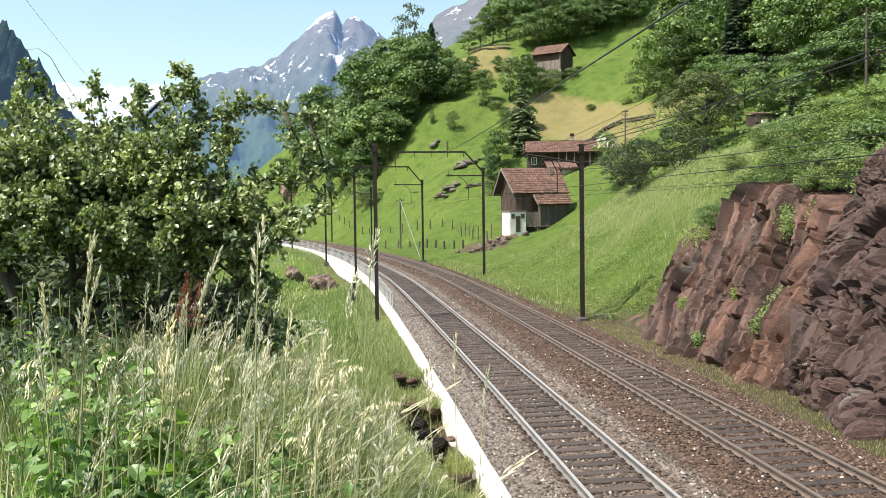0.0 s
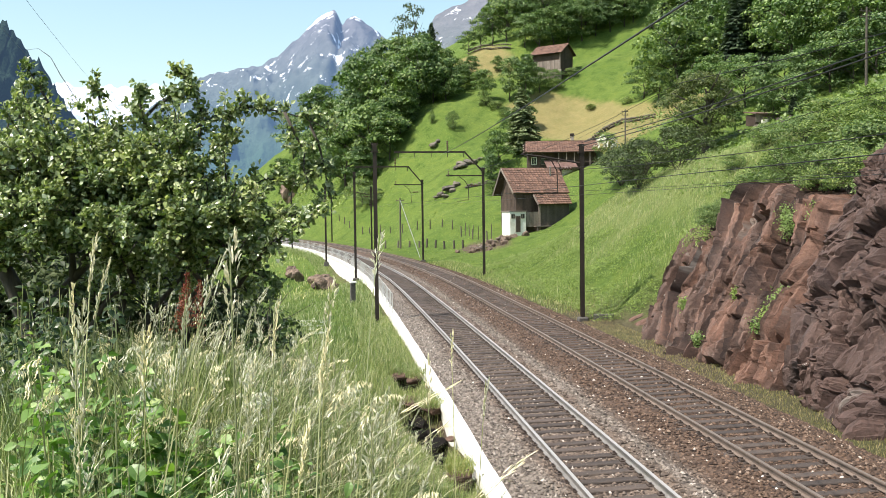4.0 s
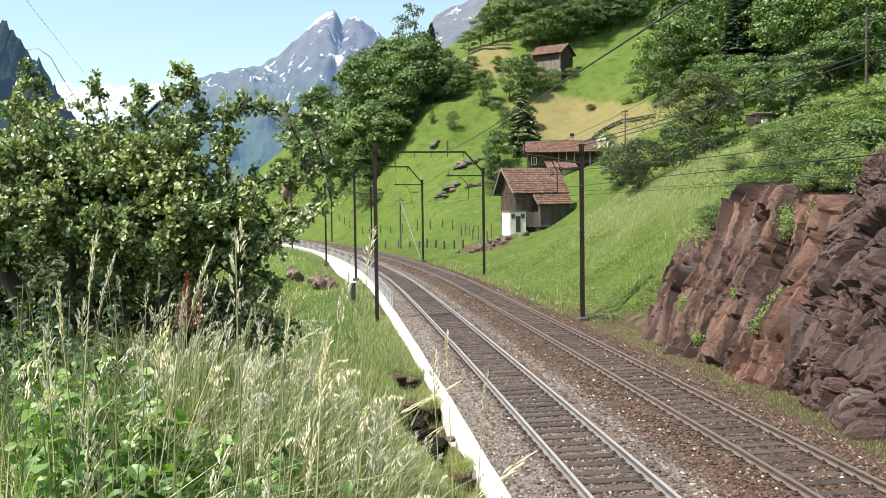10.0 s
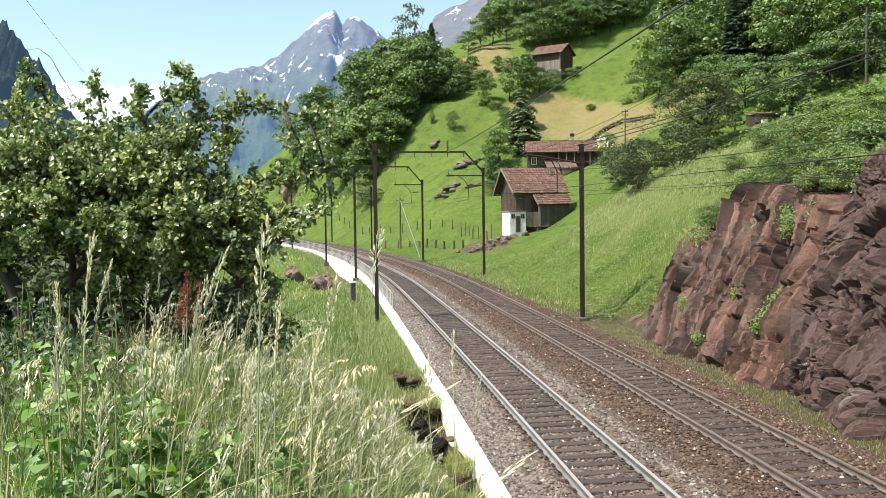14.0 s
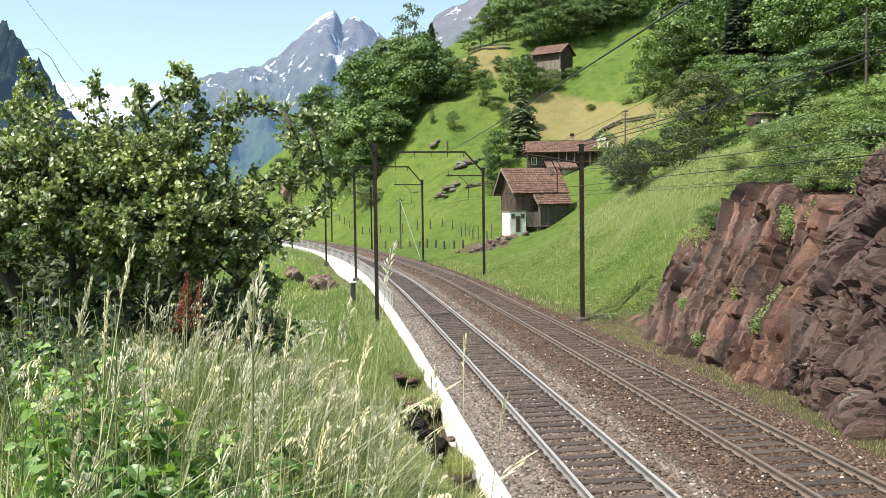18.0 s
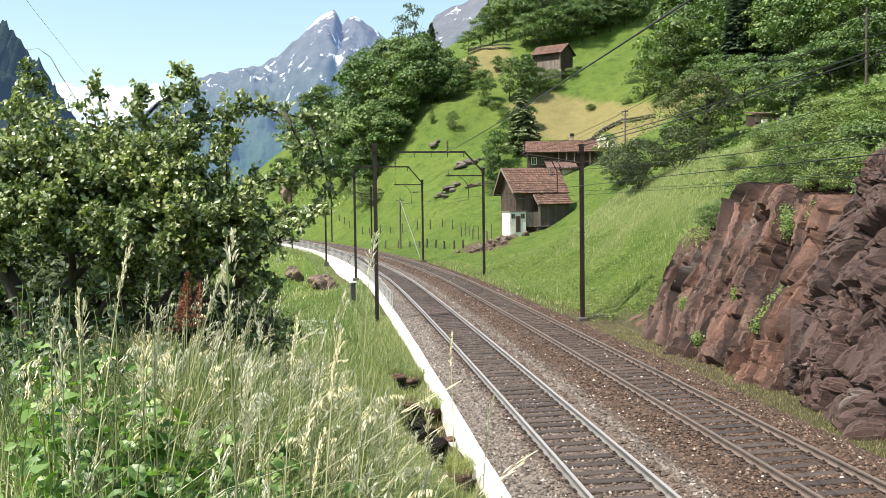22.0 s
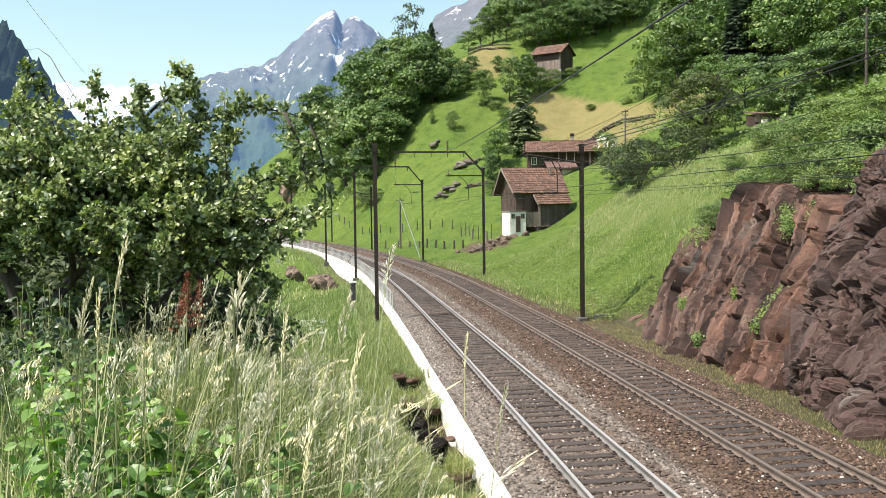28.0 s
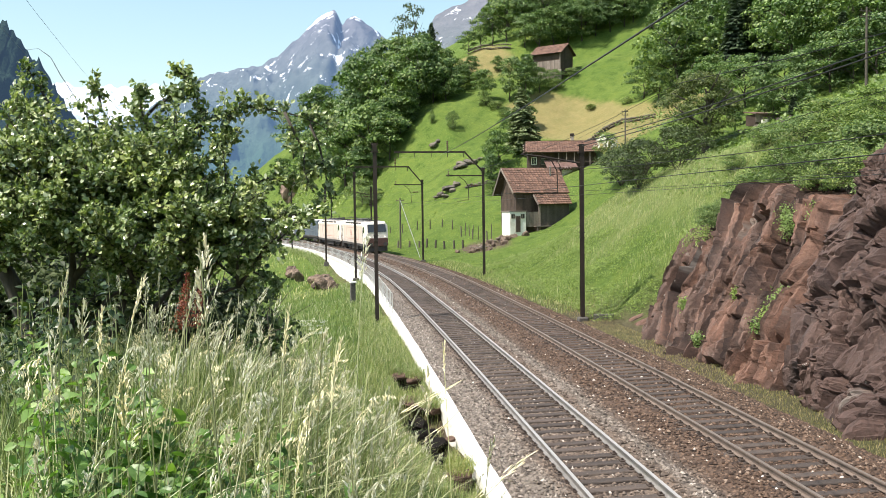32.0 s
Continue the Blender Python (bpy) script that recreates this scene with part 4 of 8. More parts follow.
KINDS = {
    "ash": [broadleaf(101 + i, w, .2, 42, 90, .12, .034, "leaf_far", .016) for i, w in enumerate((.3, .36, .27, .33))],
    "round": [broadleaf(111 + i, w, .12, 40, 90, .14, .036, "leaf_far", .02) for i, w in enumerate((.42, .48, .38))],
    "airy": [broadleaf(121, .4, .3, 30, 34, .1, .03, "leaf_grey", .018, 12)],
    "solo": [broadleaf(131, .5, .2, 95, 130, .11, .022, "leaf_olive", .055, 12)],
    "larch": [spruce(145, .3, 22, "leaf_larch")],
    "spruce": [spruce(141, .22, 26), spruce(142, .27, 24)],
    "bush": [broadleaf(151 + i, .62, .05, 44, 150, .2, .032, "leaf_bush", .014, 7, 4) for i in range(4)],
    "shrub_dark": [broadleaf(161 + i, .58, .05, 44, 130, .18, .035, "leaf_grey", .014, 8, 5) for i in range(2)],
}
TREE_WORDS = {
    "ash": ("tree", "green broadleaf tree on the hillside", "tree"), "round": ("tree", "round-crowned green broadleaf tree on the hillside", "tree"),
    "airy": ("tree", "thin-leaved airy tree against the sky", "tree"), "solo": ("tree", "broad grey-green fruit tree on the slope", "tree"),
    "larch": ("larch", "soft grey-green larch below the hay field", "tree"),
    "spruce": ("spruce", "dark green spruce on the wooded slope", "tree"), "bush": ("bush", "leafy green bush on the slope", "bush"), "shrub_dark": ("bush", "dense dark grey-green bush on the slope", "bush"),
}
planted = random.Random(77)


def plant(kind, x, y, h, wide=1.0, group="", sink=.15, label="", dz=0.0):
    name, words, cat = TREE_WORDS[kind]
    trunk, crown = planted.choice(KINDS[kind])
    ob = new(name)
    tagged(ob, label or words, cat, group)
    for key, me in (("trunk", trunk), ("crown", crown)):
        p = new(key, me)
        p.parent = ob
    k = h * 1.04
    ob.matrix_world = Matrix.Translation(at_ground(x, y, -sink + dz)) @ pose(0, 0, 0, planted.uniform(-3, 3), planted.uniform(-3, 3), planted.uniform(0, 360)) @ Matrix.Diagonal((k * wide, k * wide, k, 1))
    return ob


CLUMP_LOW = [(-28.7, 216.5, 8.4, 1.0), (-23.8, 202, 9.7, 1), (-19.3, 189.5, 13.0, 1), (-14.9, 179, 8.2, 1.3), (-20.9, 204, 11.6, .9), (-17.0, 192, 15.0, .95), (-13.2, 181, 12.5, 1), (-9.8, 178.5, 9.1, 1), (-32.0, 226, 8.2, .8)]
CLUMP_HIGH = [(-18.6, 210.5, 15.2, .8), (-14.8, 197.5, 15.4, .9), (-11.4, 190.5, 16, .9), (-8.0, 185.5, 12.2, 1), (-15.4, 217, 12.6, .9), (-11.6, 205, 13.2, .9), (-8.3, 197.5, 14.4, .9), (-4.6, 192, 14.4, .9), (-6.5, 185, 7.5, 1), (-1.6, 193.5, 9.8, 1), (.9, 192, 8.4, 1), (-3.2, 200.5, 12.2, .9), (.2, 200.5, 8.6, 1), (4.1, 197, 5.6, 1), (6.6, 202, 4.9, 1.2), (-10, 183, 9.5, 1), (-20.6, 228, 9.6, .8)]
SLOPE_TREES = [(8.2, 184.5, 6.6, .9), (12.4, 204.5, 3.4, 1.2), (8.9, 151.5, 5.9, 1), (16.4, 183.5, 9.1, .75), (13.4, 184.5, 9.0, .75), (19.5, 187, 5.0, 1), (7.8, 145.5, 4.6, 1), (15.6, 174, 6.5, .8), (12.6, 168, 5.5, .8)]
WOOD_EDGE = [(9.6, 226.5, 7.5, .9), (12.2, 222.5, 10.4, .9), (15.4, 219.5, 10.6, .9), (19, 218.5, 10.7, 1), (23.2, 217, 10.2, 1), (28, 217, 10, 1), (33.1, 216.5, 9.8, 1), (38.3, 216, 10, 1), (42.3, 217, 9.8, 1), (46.2, 217.5, 9.7, 1), (17.4, 240.5, 10.8, .9), (20.9, 238, 11.4, 1), (24.4, 230, 11, 1), (29, 226.5, 11.2, 1), (35.5, 226, 10.5, 1), (42.1, 226.5, 9.9, 1), (6.6, 226.5, 5.0, 1), (48.5, 226, 9.9, 1)]
WOOD_RIM = [(18.9, 212.0, 7.5, 1), (21.9, 210.0, 9.1, 1), (25.1, 210.5, 9.0, 1), (28.4, 211.5, 8.9, 1), (31.5, 211.5, 8.7, 1), (34.8, 212.5, 8.4, 1), (38.0, 212.5, 8.0, 1), (41.3, 213.0, 8.0, 1), (43.4, 214.0, 7.7, 1)]
WOOD_FRONT = [(36.8, 172, 6.2, 1), (37.5, 163.5, 8, 1), (39.1, 158.5, 8.5, 1), (41.3, 156, 9.3, 1), (36.4, 128, 6.1, 1), (34.9, 116, 5.4, 1), (35.8, 111.5, 6, 1), (36.6, 107.5, 5.3, 1), (38.7, 106.5, 5.4, 1), (41, 106, 5.7, 1), (42.5, 103.5, 6.5, 1), (44.5, 102.5, 6.8, 1), (46, 100, 6.6, 1), (35.3, 100.5, 3.9, 1), (36.9, 98.5, 4.4, 1), (32.7, 105.5, 3.2, 1)]
WOOD_BACK = [(44.8, 186, 8.9, 1), (47.5, 183.5, 9.9, 1), (49.8, 180, 10.8, 1), (49.6, 166.5, 11, 1), (48, 139, 10.8, 1), (43.9, 119, 9.3, 1), (45.9, 115, 9, 1), (47.8, 111.5, 8.7, 1), (49.9, 109, 8.5, 1), (52.8, 197, 11.2, 1), (57.2, 192, 12.7, 1), (59.7, 179, 12.9, 1), (61.2, 166, 12.9, 1), (60.5, 149.5, 11.2, 1), (60.5, 137.5, 10.7, 1), (57.7, 123, 9.6, 1), (40.5, 184, 6.1, 1), (46.7, 203.5, 6.1, 1), (49.4, 197.5, 10.6, 1)]
SPRUCES = [(49.7, 159, 12.4, 1), (48.6, 148.5, 11.6, 1), (36.5, 98, 2.8, 1.2), (53.1, 158, 11.4, 1), (45.6, 108, 7.1, 1), (44.0, 141, 12, 1.1), (46.0, 143, 13, 1.1), (48.5, 141, 12.5, 1.1), (52.0, 139, 12, 1.1)]
for rows, kinds, group in ((CLUMP_LOW, ("round", "ash"), "trees of the hillside copse"), (CLUMP_HIGH, ("ash", "round", "ash"), "trees of the hillside copse"), (SLOPE_TREES, ("ash", "ash", "round"), "trees on the meadow slope"),
                           (WOOD_RIM, ("ash", "round", "ash"), "trees of the upper wood"), (WOOD_EDGE, ("round", "ash"), "trees of the upper wood"), (WOOD_FRONT, ("round", "ash"), "trees of the slope wood"), (WOOD_BACK, ("ash", "round"), "trees of the slope wood"), (SPRUCES, ("spruce",), "spruces on the slope")):
    for i, (x, y, h, w) in enumerate(rows):
        plant(kinds[i % len(kinds)], x, y, h, w, group)
wood_rng = random.Random(5)
for k in range(50):
    s, l = wood_rng.uniform(58, 150), wood_rng.uniform(58, 104)
    if s > 120 and l < 80:
        continue
    q = on_line(s, l)
    plant(wood_rng.choice(("ash", "round", "ash", "round", "spruce")), q.x, q.y, wood_rng.uniform(8, 13.5), wood_rng.uniform(.85, 1.15), "trees of the slope wood")
for k in range(16):
    s, l = wood_rng.uniform(168, 215), wood_rng.uniform(16, 40)
    q = on_line(s, l)
    plant(wood_rng.choice(("round", "ash")), q.x, q.y, wood_rng.uniform(7, 11), 1.1, "trees of the hillside copse")
for k in range(26):
    s, l = wood_rng.uniform(172, 225), wood_rng.uniform(66, 110)
    q = on_line(s, l)
    if q.x < .075 * q.y:
        continue
    plant(wood_rng.choice(("round", "ash", "ash")), q.x, q.y, wood_rng.uniform(10, 15), 1.0, "trees of the upper wood")
plant("larch", 13.6, 157, 10.4, 1.15)
plant("spruce", -1.9, 214.0, 11.5, .8)
plant("airy", -5.6, 216.0, 17.8, .64)
plant("airy", -7.6, 214.0, 16.0, .42)
plant("solo", 27.8, 99.5, 8.3, .95)
BUSHES = [(15.6, 46.8, 1.6, 1.4), (16.2, 45.2, 2, 1.4), (16.3, 42, 2.1, 1.3), (16.5, 39.5, 2.2, 1.4), (17.1, 38.2, 2.2, 1.4), (17.9, 38.5, 2.1, 1.4), (19.6, 45.8, 1.9, 1.4), (21.9, 47.8, 2, 1.4), (19.3, 50.8, 1.7, 1.5), (21.2, 52.2, 1.7, 1.6), (18.8, 54.5, 1.2, 1.5), (16.6, 53.8, .9, 1.5), (-15, 175, 4.2, 1.2), (-13.1, 170.5, 3.6, 1.2), (13.1, 45, 1.1, 1.2)]
MEADOW_BUSHES = [(2.2, 175.5, 3.4, .6), (-1.8, 179.5, 2.8, .35), (28.2, 179, 1.2, 1.3), (41.2, 173, 1.9, 1.5), (40, 177, 1.6, 1.5), (34.2, 174, 1.4, 1.3), (22.9, 191.0, 2.5, 1.2), (26.3, 191, 2, 1.2), (8.7, 183.5, 1.8, 1.3), (7.7, 198.5, 3, 1.3), (3.7, 205.5, 3.1, 1.3), (22.8, 187, 2.2, 1.2), (12.1, 178.5, 2.1, 1.2), (10.7, 181.5, 1.8, 1.2), (7.2, 137.5, 1.9, 1.1)]
for x, y, h, w in BUSHES:
    plant("bush", x, y, h, w, "bushes above the rock face", .1)
for s, dl, drop, h in [(1.5, .6, .1, 1.2), (3.2, .8, .2, 1.4), (4.9, 1.2, -.2, 1.3), (6.2, 1.0, .0, 1.6), (7.4, 1.3, -.1, 1.7), (8.6, .9, .1, 1.7), (9.8, 1.1, .1, 1.8), (11, .9, .1, 1.9), (12.2, 1.2, .1, 1.7), (13.2, 1.6, .0, 1.5), (14.6, .5, .2, 1.3), (15.6, .2, .3, 1.2), (16.6, .6, .2, 1.2), (17.6, .9, .2, 1.0)]:
    zt = np.interp(s, TOP_S, TOP_Z)
    q = on_line(s, np.interp(s, FOOT_S, FOOT_L) + (zt + .6) * .62 + dl, zt - drop)
    plant("bush", q.x, q.y, h, 1.0, "bushes above the rock face", .1, "leafy bush overhanging the edge of the rock", q.z - ground(q.x, q.y))
for x, y, h in [(-7.9, 14.6, 2.9), (-7.0, 15.2, 2.7), (-6.1, 14.8, 2.5), (-5.2, 15.4, 2.3), (-4.3, 15.0, 2.0), (-6.4, 13.6, 1.6), (-3.5, 15.6, 1.6)]:
    plant("shrub_dark", x, y, h, 1.0, "bushes behind the fruit tree", .1, "dense dark green bush behind the fruit tree")
for x, y, h, w in MEADOW_BUSHES:
    plant("bush", x, y, h, w, "bushes on the meadow", .1)
for x, y, h, w in [(14.9, 71.5, 3.6, 1.05), (21.1, 111, 4, 1.2), (17.2, 69, 3.4, 1.1)]:
    plant("shrub_dark", x, y, h, w, "", .1)
# ================= buildings =================
def tiled_roof(parent, name, quad, cols, rows, thick=.09, label=""):
    """A roof pitch: a deck with courses of single tiles. quad: eave left, eave right, ridge right, ridge left."""
    q = [Vector(p) for p in quad]
    deck = Form().slab(q, thick)
    roof = part(name, deck, M["wood_dark"], parent, label)
    n = (q[1] - q[0]).cross(q[3] - q[0]).normalized()
    along = (q[1] - q[0]) / cols
    w, h = along.length * .97, ((q[3] - q[0]).length / rows) * 1.22
    ex, ey = along.normalized(), (q[3] - q[0]).normalized()
    tile = Form()
    prof = [(-.5, .0), (-.3, .028), (.1, .022), (.5, .0)]
    for (x0, z0), (x1, z1) in zip(prof, prof[1:]):
        tile.add([ex * (x0 * w) + n * (z0 + .065), ex * (x1 * w) + n * (z1 + .065), ex * (x1 * w) + ey * h + n * (z1 + .012), ex * (x0 * w) + ey * h + n * (z0 + .012)], [(0, 1, 2, 3)])
        tile.add([ex * (x0 * w) + n * .005, ex * (x1 * w) + n * .005, ex * (x1 * w) + n * (z1 + .065), ex * (x0 * w) + n * (z0 + .065)], [(0, 1, 2, 3)])
    me = to_mesh("roof_tile", tile, M["tile"])
    r = random.Random(int(abs(q[0].x * 31 + q[0].y * 17 + rows) * 10))
    for j in range(rows):
        a = q[0].lerp(q[3], j / rows)
        b = q[1].lerp(q[2], j / rows)
        for i in range(cols):
            ob = new("roof_tile", me)
            ob.parent = roof
            ob.matrix_basis = Matrix.Translation(a.lerp(b, (i + .5) / cols) + n * r.uniform(0, .012) + ey * r.uniform(-.02, .02)) @ Matrix.Rotation(r.uniform(-.012, .012), 4, n)
    return roof


def boards(parent, name, a, b, z0, z1, width, mat, outward, z1b=None, label=""):
    """Upright boards from plan point a to plan point b; the top may slope to z1b."""
    a, b = Vector((*a, 0)), Vector((*b, 0))
    n = max(1, int((b - a).length / width))
    r = random.Random(n)
    o = Vector((*outward, 0))
    z1b = z1 if z1b is None else z1b
    for i in range(n):
        p, q = a.lerp(b, (i + .03) / n), a.lerp(b, (i + .97) / n)
        t0, t1 = z1 + (z1b - z1) * (i / n), z1 + (z1b - z1) * ((i + 1) / n)
        off = o * r.uniform(.0, .012)
        f = Form()
        vs = [p + off, q + off, q + off, p + off]
        zs = [z0 + r.uniform(-.03, .02), z0, t1, t0]
        front = [Vector((v.x, v.y, z)) + o * .025 for v, z in zip(vs, zs)]
        back = [Vector((v.x, v.y, z)) for v, z in zip(vs, zs)]
        f.add(front + back, [(0, 1, 2, 3), (7, 6, 5, 4), (0, 4, 5, 1), (1, 5, 6, 2), (2, 6, 7, 3), (3, 7, 4, 0)])
        part(name, f, M[mat], parent)


def window_in(parent, x, y, z, w, h, turn, frame_mat="whitewash"):
    """A small window: frame of four bars, a crossbar and dark panes."""
    m = pose(x, y, z, 0, 0, turn)
    f = Form()
    for p, q in (((-w / 2, 0, 0), (w / 2, 0, 0)), ((-w / 2, 0, h), (w / 2, 0, h)), ((-w / 2, 0, 0), (-w / 2, 0, h)), ((w / 2, 0, 0), (w / 2, 0, h)), ((0, 0, 0), (0, 0, h))):
        f.bar(m @ Vector(p), m @ Vector(q), .07, .07)
    ob = part("window", f, M[frame_mat], parent, "small framed window")
    for s in (-1, 1):
        part("pane", Form().box(*(m @ Vector((s * w / 4, .01, h / 2))), w / 2 - .06, .012, h - .06, m), M["glass"], ob)
    return ob


def lower_barn():
    """Timber barn on a whitewashed stone cellar, tiled roof with a lower lean-to pitch. Local x runs along the ridge."""
    place = Vector((11.3, 116.5, 2.75))
    ob = thing("barn", place, "old dark timber barn with tiled roof and whitewashed cellar", "barn", turn=17)
    L, W = 6.6, 5.6
    x0, x1, y0, y1 = -L / 2, L / 2, -W / 2, W / 2
    ridge, eave, low = 7.45, 4.5, 3.1
    yr = .55
    # cellar in front of the gable, stepping out to the valley side
    cell = Form().box(x0 - .1, y0 + .95, .35, 2.1, 2.7, 3.6, bevel=.05)
    part("cellar", cell, M["whitewash"], ob, "whitewashed stone cellar wall")
    part("cellar_coping", Form().box(x0 - .1, y0 + .95, 2.2, 2.3, 2.9, .12), M["wood_grey"], ob)
    for wx in (x0 - .72, x0 + .5):
        window_in(ob, wx, y0 - .41, 1.35, .42, .5, 0, "wood_grey")
    d = part("cellar_door", Form().box(x0 - .1, y0 - .42, .65, .46, .06, 1.9), M["wood_dark"], ob, "narrow plank door")
    part("door_frame", Form().bar((x0 - .38, y0 - .42, -.3), (x0 - .38, y0 - .42, 1.65), .07).bar((x0 + .18, y0 - .42, -.3), (x0 + .18, y0 - .42, 1.65), .07), M["wood_grey"], d)
    # timber body behind boards
    core = Form()
    core.add([(x0 + .1, y0 + .6, -1.0), (x1 - .1, y0 + .6, -1.0), (x1 - .1, y1, -1.0), (x0 + .1, y1, -1.0), (x0 + .1, y0 + .6, eave), (x1 - .1, y0 + .6, eave), (x1 - .1, y1, eave), (x0 + .1, y1, eave), (x0 + .1, yr, ridge - .15), (x1 - .1, yr, ridge - .15)],
             [(0, 1, 5, 4), (1, 2, 6, 9, 5), (2, 3, 7, 6), (3, 0, 4, 8, 7), (4, 5, 9, 8), (7, 8, 9, 6)])
    part("timber_core", core, M["wood_dark"], ob, "dark timber walls")
    boards(ob, "wall_board", (x0, y0 + .55), (x0 + 2.6, y0 + .55), 2.2, eave, .26, "wood_dark", (0, -1))
    boards(ob, "wall_board", (x0 + .05, yr), (x0 + .05, y0 + .55), 2.2, ridge - .1, .26, "wood_dark", (-1, 0), eave - .1)
    boards(ob, "wall_board", (x0 + .05, y1), (x0 + .05, yr), .2, eave - .1, .26, "wood_dark", (-1, 0), ridge - .1)
    # lean-to under the lower pitch
    boards(ob, "lean_to_board", (x0 + 2.75, y0 - .25), (x1, y0 - .25), -.3, low, .3, "wood_mid", (0, -1))
    boards(ob, "lean_to_board", (x1, y0 - .25), (x1, y0 + .8), -.3, low, .3, "wood_mid", (1, 0), eave - .2)
    boards(ob, "stage_board", (x0 + 1.0, y0 - .3), (x0 + 2.6, y0 - .3), .3, 2.1, .3, "wood_grey", (0, -1))
    part("corner_post", Form().bar((x0 + 2.75, y0 - .3, -.9), (x0 + 2.75, y0 - .3, low + .2), .22), M["wood_grey"], ob, "silvered corner post")
    part("plank_stage", Form().box(x0 + 3.0, y0 - .55, .35, 2.0, .9, .12).bar((x0 + 2.2, y0 - .9, -1), (x0 + 2.2, y0 - .9, .4), .12), M["wood_grey"], ob)
    tiled_roof(ob, "front_roof", [(x0 - .35, y0 + .25, eave - .15), (x1 + .35, y0 + .25, eave - .15), (x1 + .3, yr, ridge), (x0 - .75, yr, ridge)], 19, 11, label="clay-tiled front roof pitch")
    tiled_roof(ob, "back_roof", [(x1 + .3, y1 + .7, eave - .3), (x0 - .75, y1 + .7, eave - .3), (x0 - .75, yr, ridge), (x1 + .3, yr, ridge)], 22, 12, label="clay-tiled rear roof pitch")
    tiled_roof(ob, "lower_roof", [(x0 + 2.45, y0 - .75, low - .1), (x1 + .2, y0 - .75, low - .1), (x1 + .2, y0 + .32, eave - .28), (x0 + 2.2, y0 + .32, eave - .28)], 13, 5, label="clay-tiled lean-to roof pitch")
    for p, q in (((x0 - .42, y0 + .2, eave - .22), (x0 - .82, yr, ridge - .05)), ((x0 - .82, y1 + .7, eave - .36), (x0 - .82, yr, ridge - .05)), ((x0 + 2.38, y0 - .8, low - .16), (x0 + 2.15, y0 + .3, eave - .32))):
        part("verge_board", Form().bar(p, q, .05, .24), M["wood_grey"], ob, "pale verge board")
    part("flue", Form().tube([(x1 - 1.3, yr - 1.0, ridge - 1.3), (x1 - 1.3, yr - 1.0, ridge + .2)], .07, 8), M["galv"], ob)
    return ob


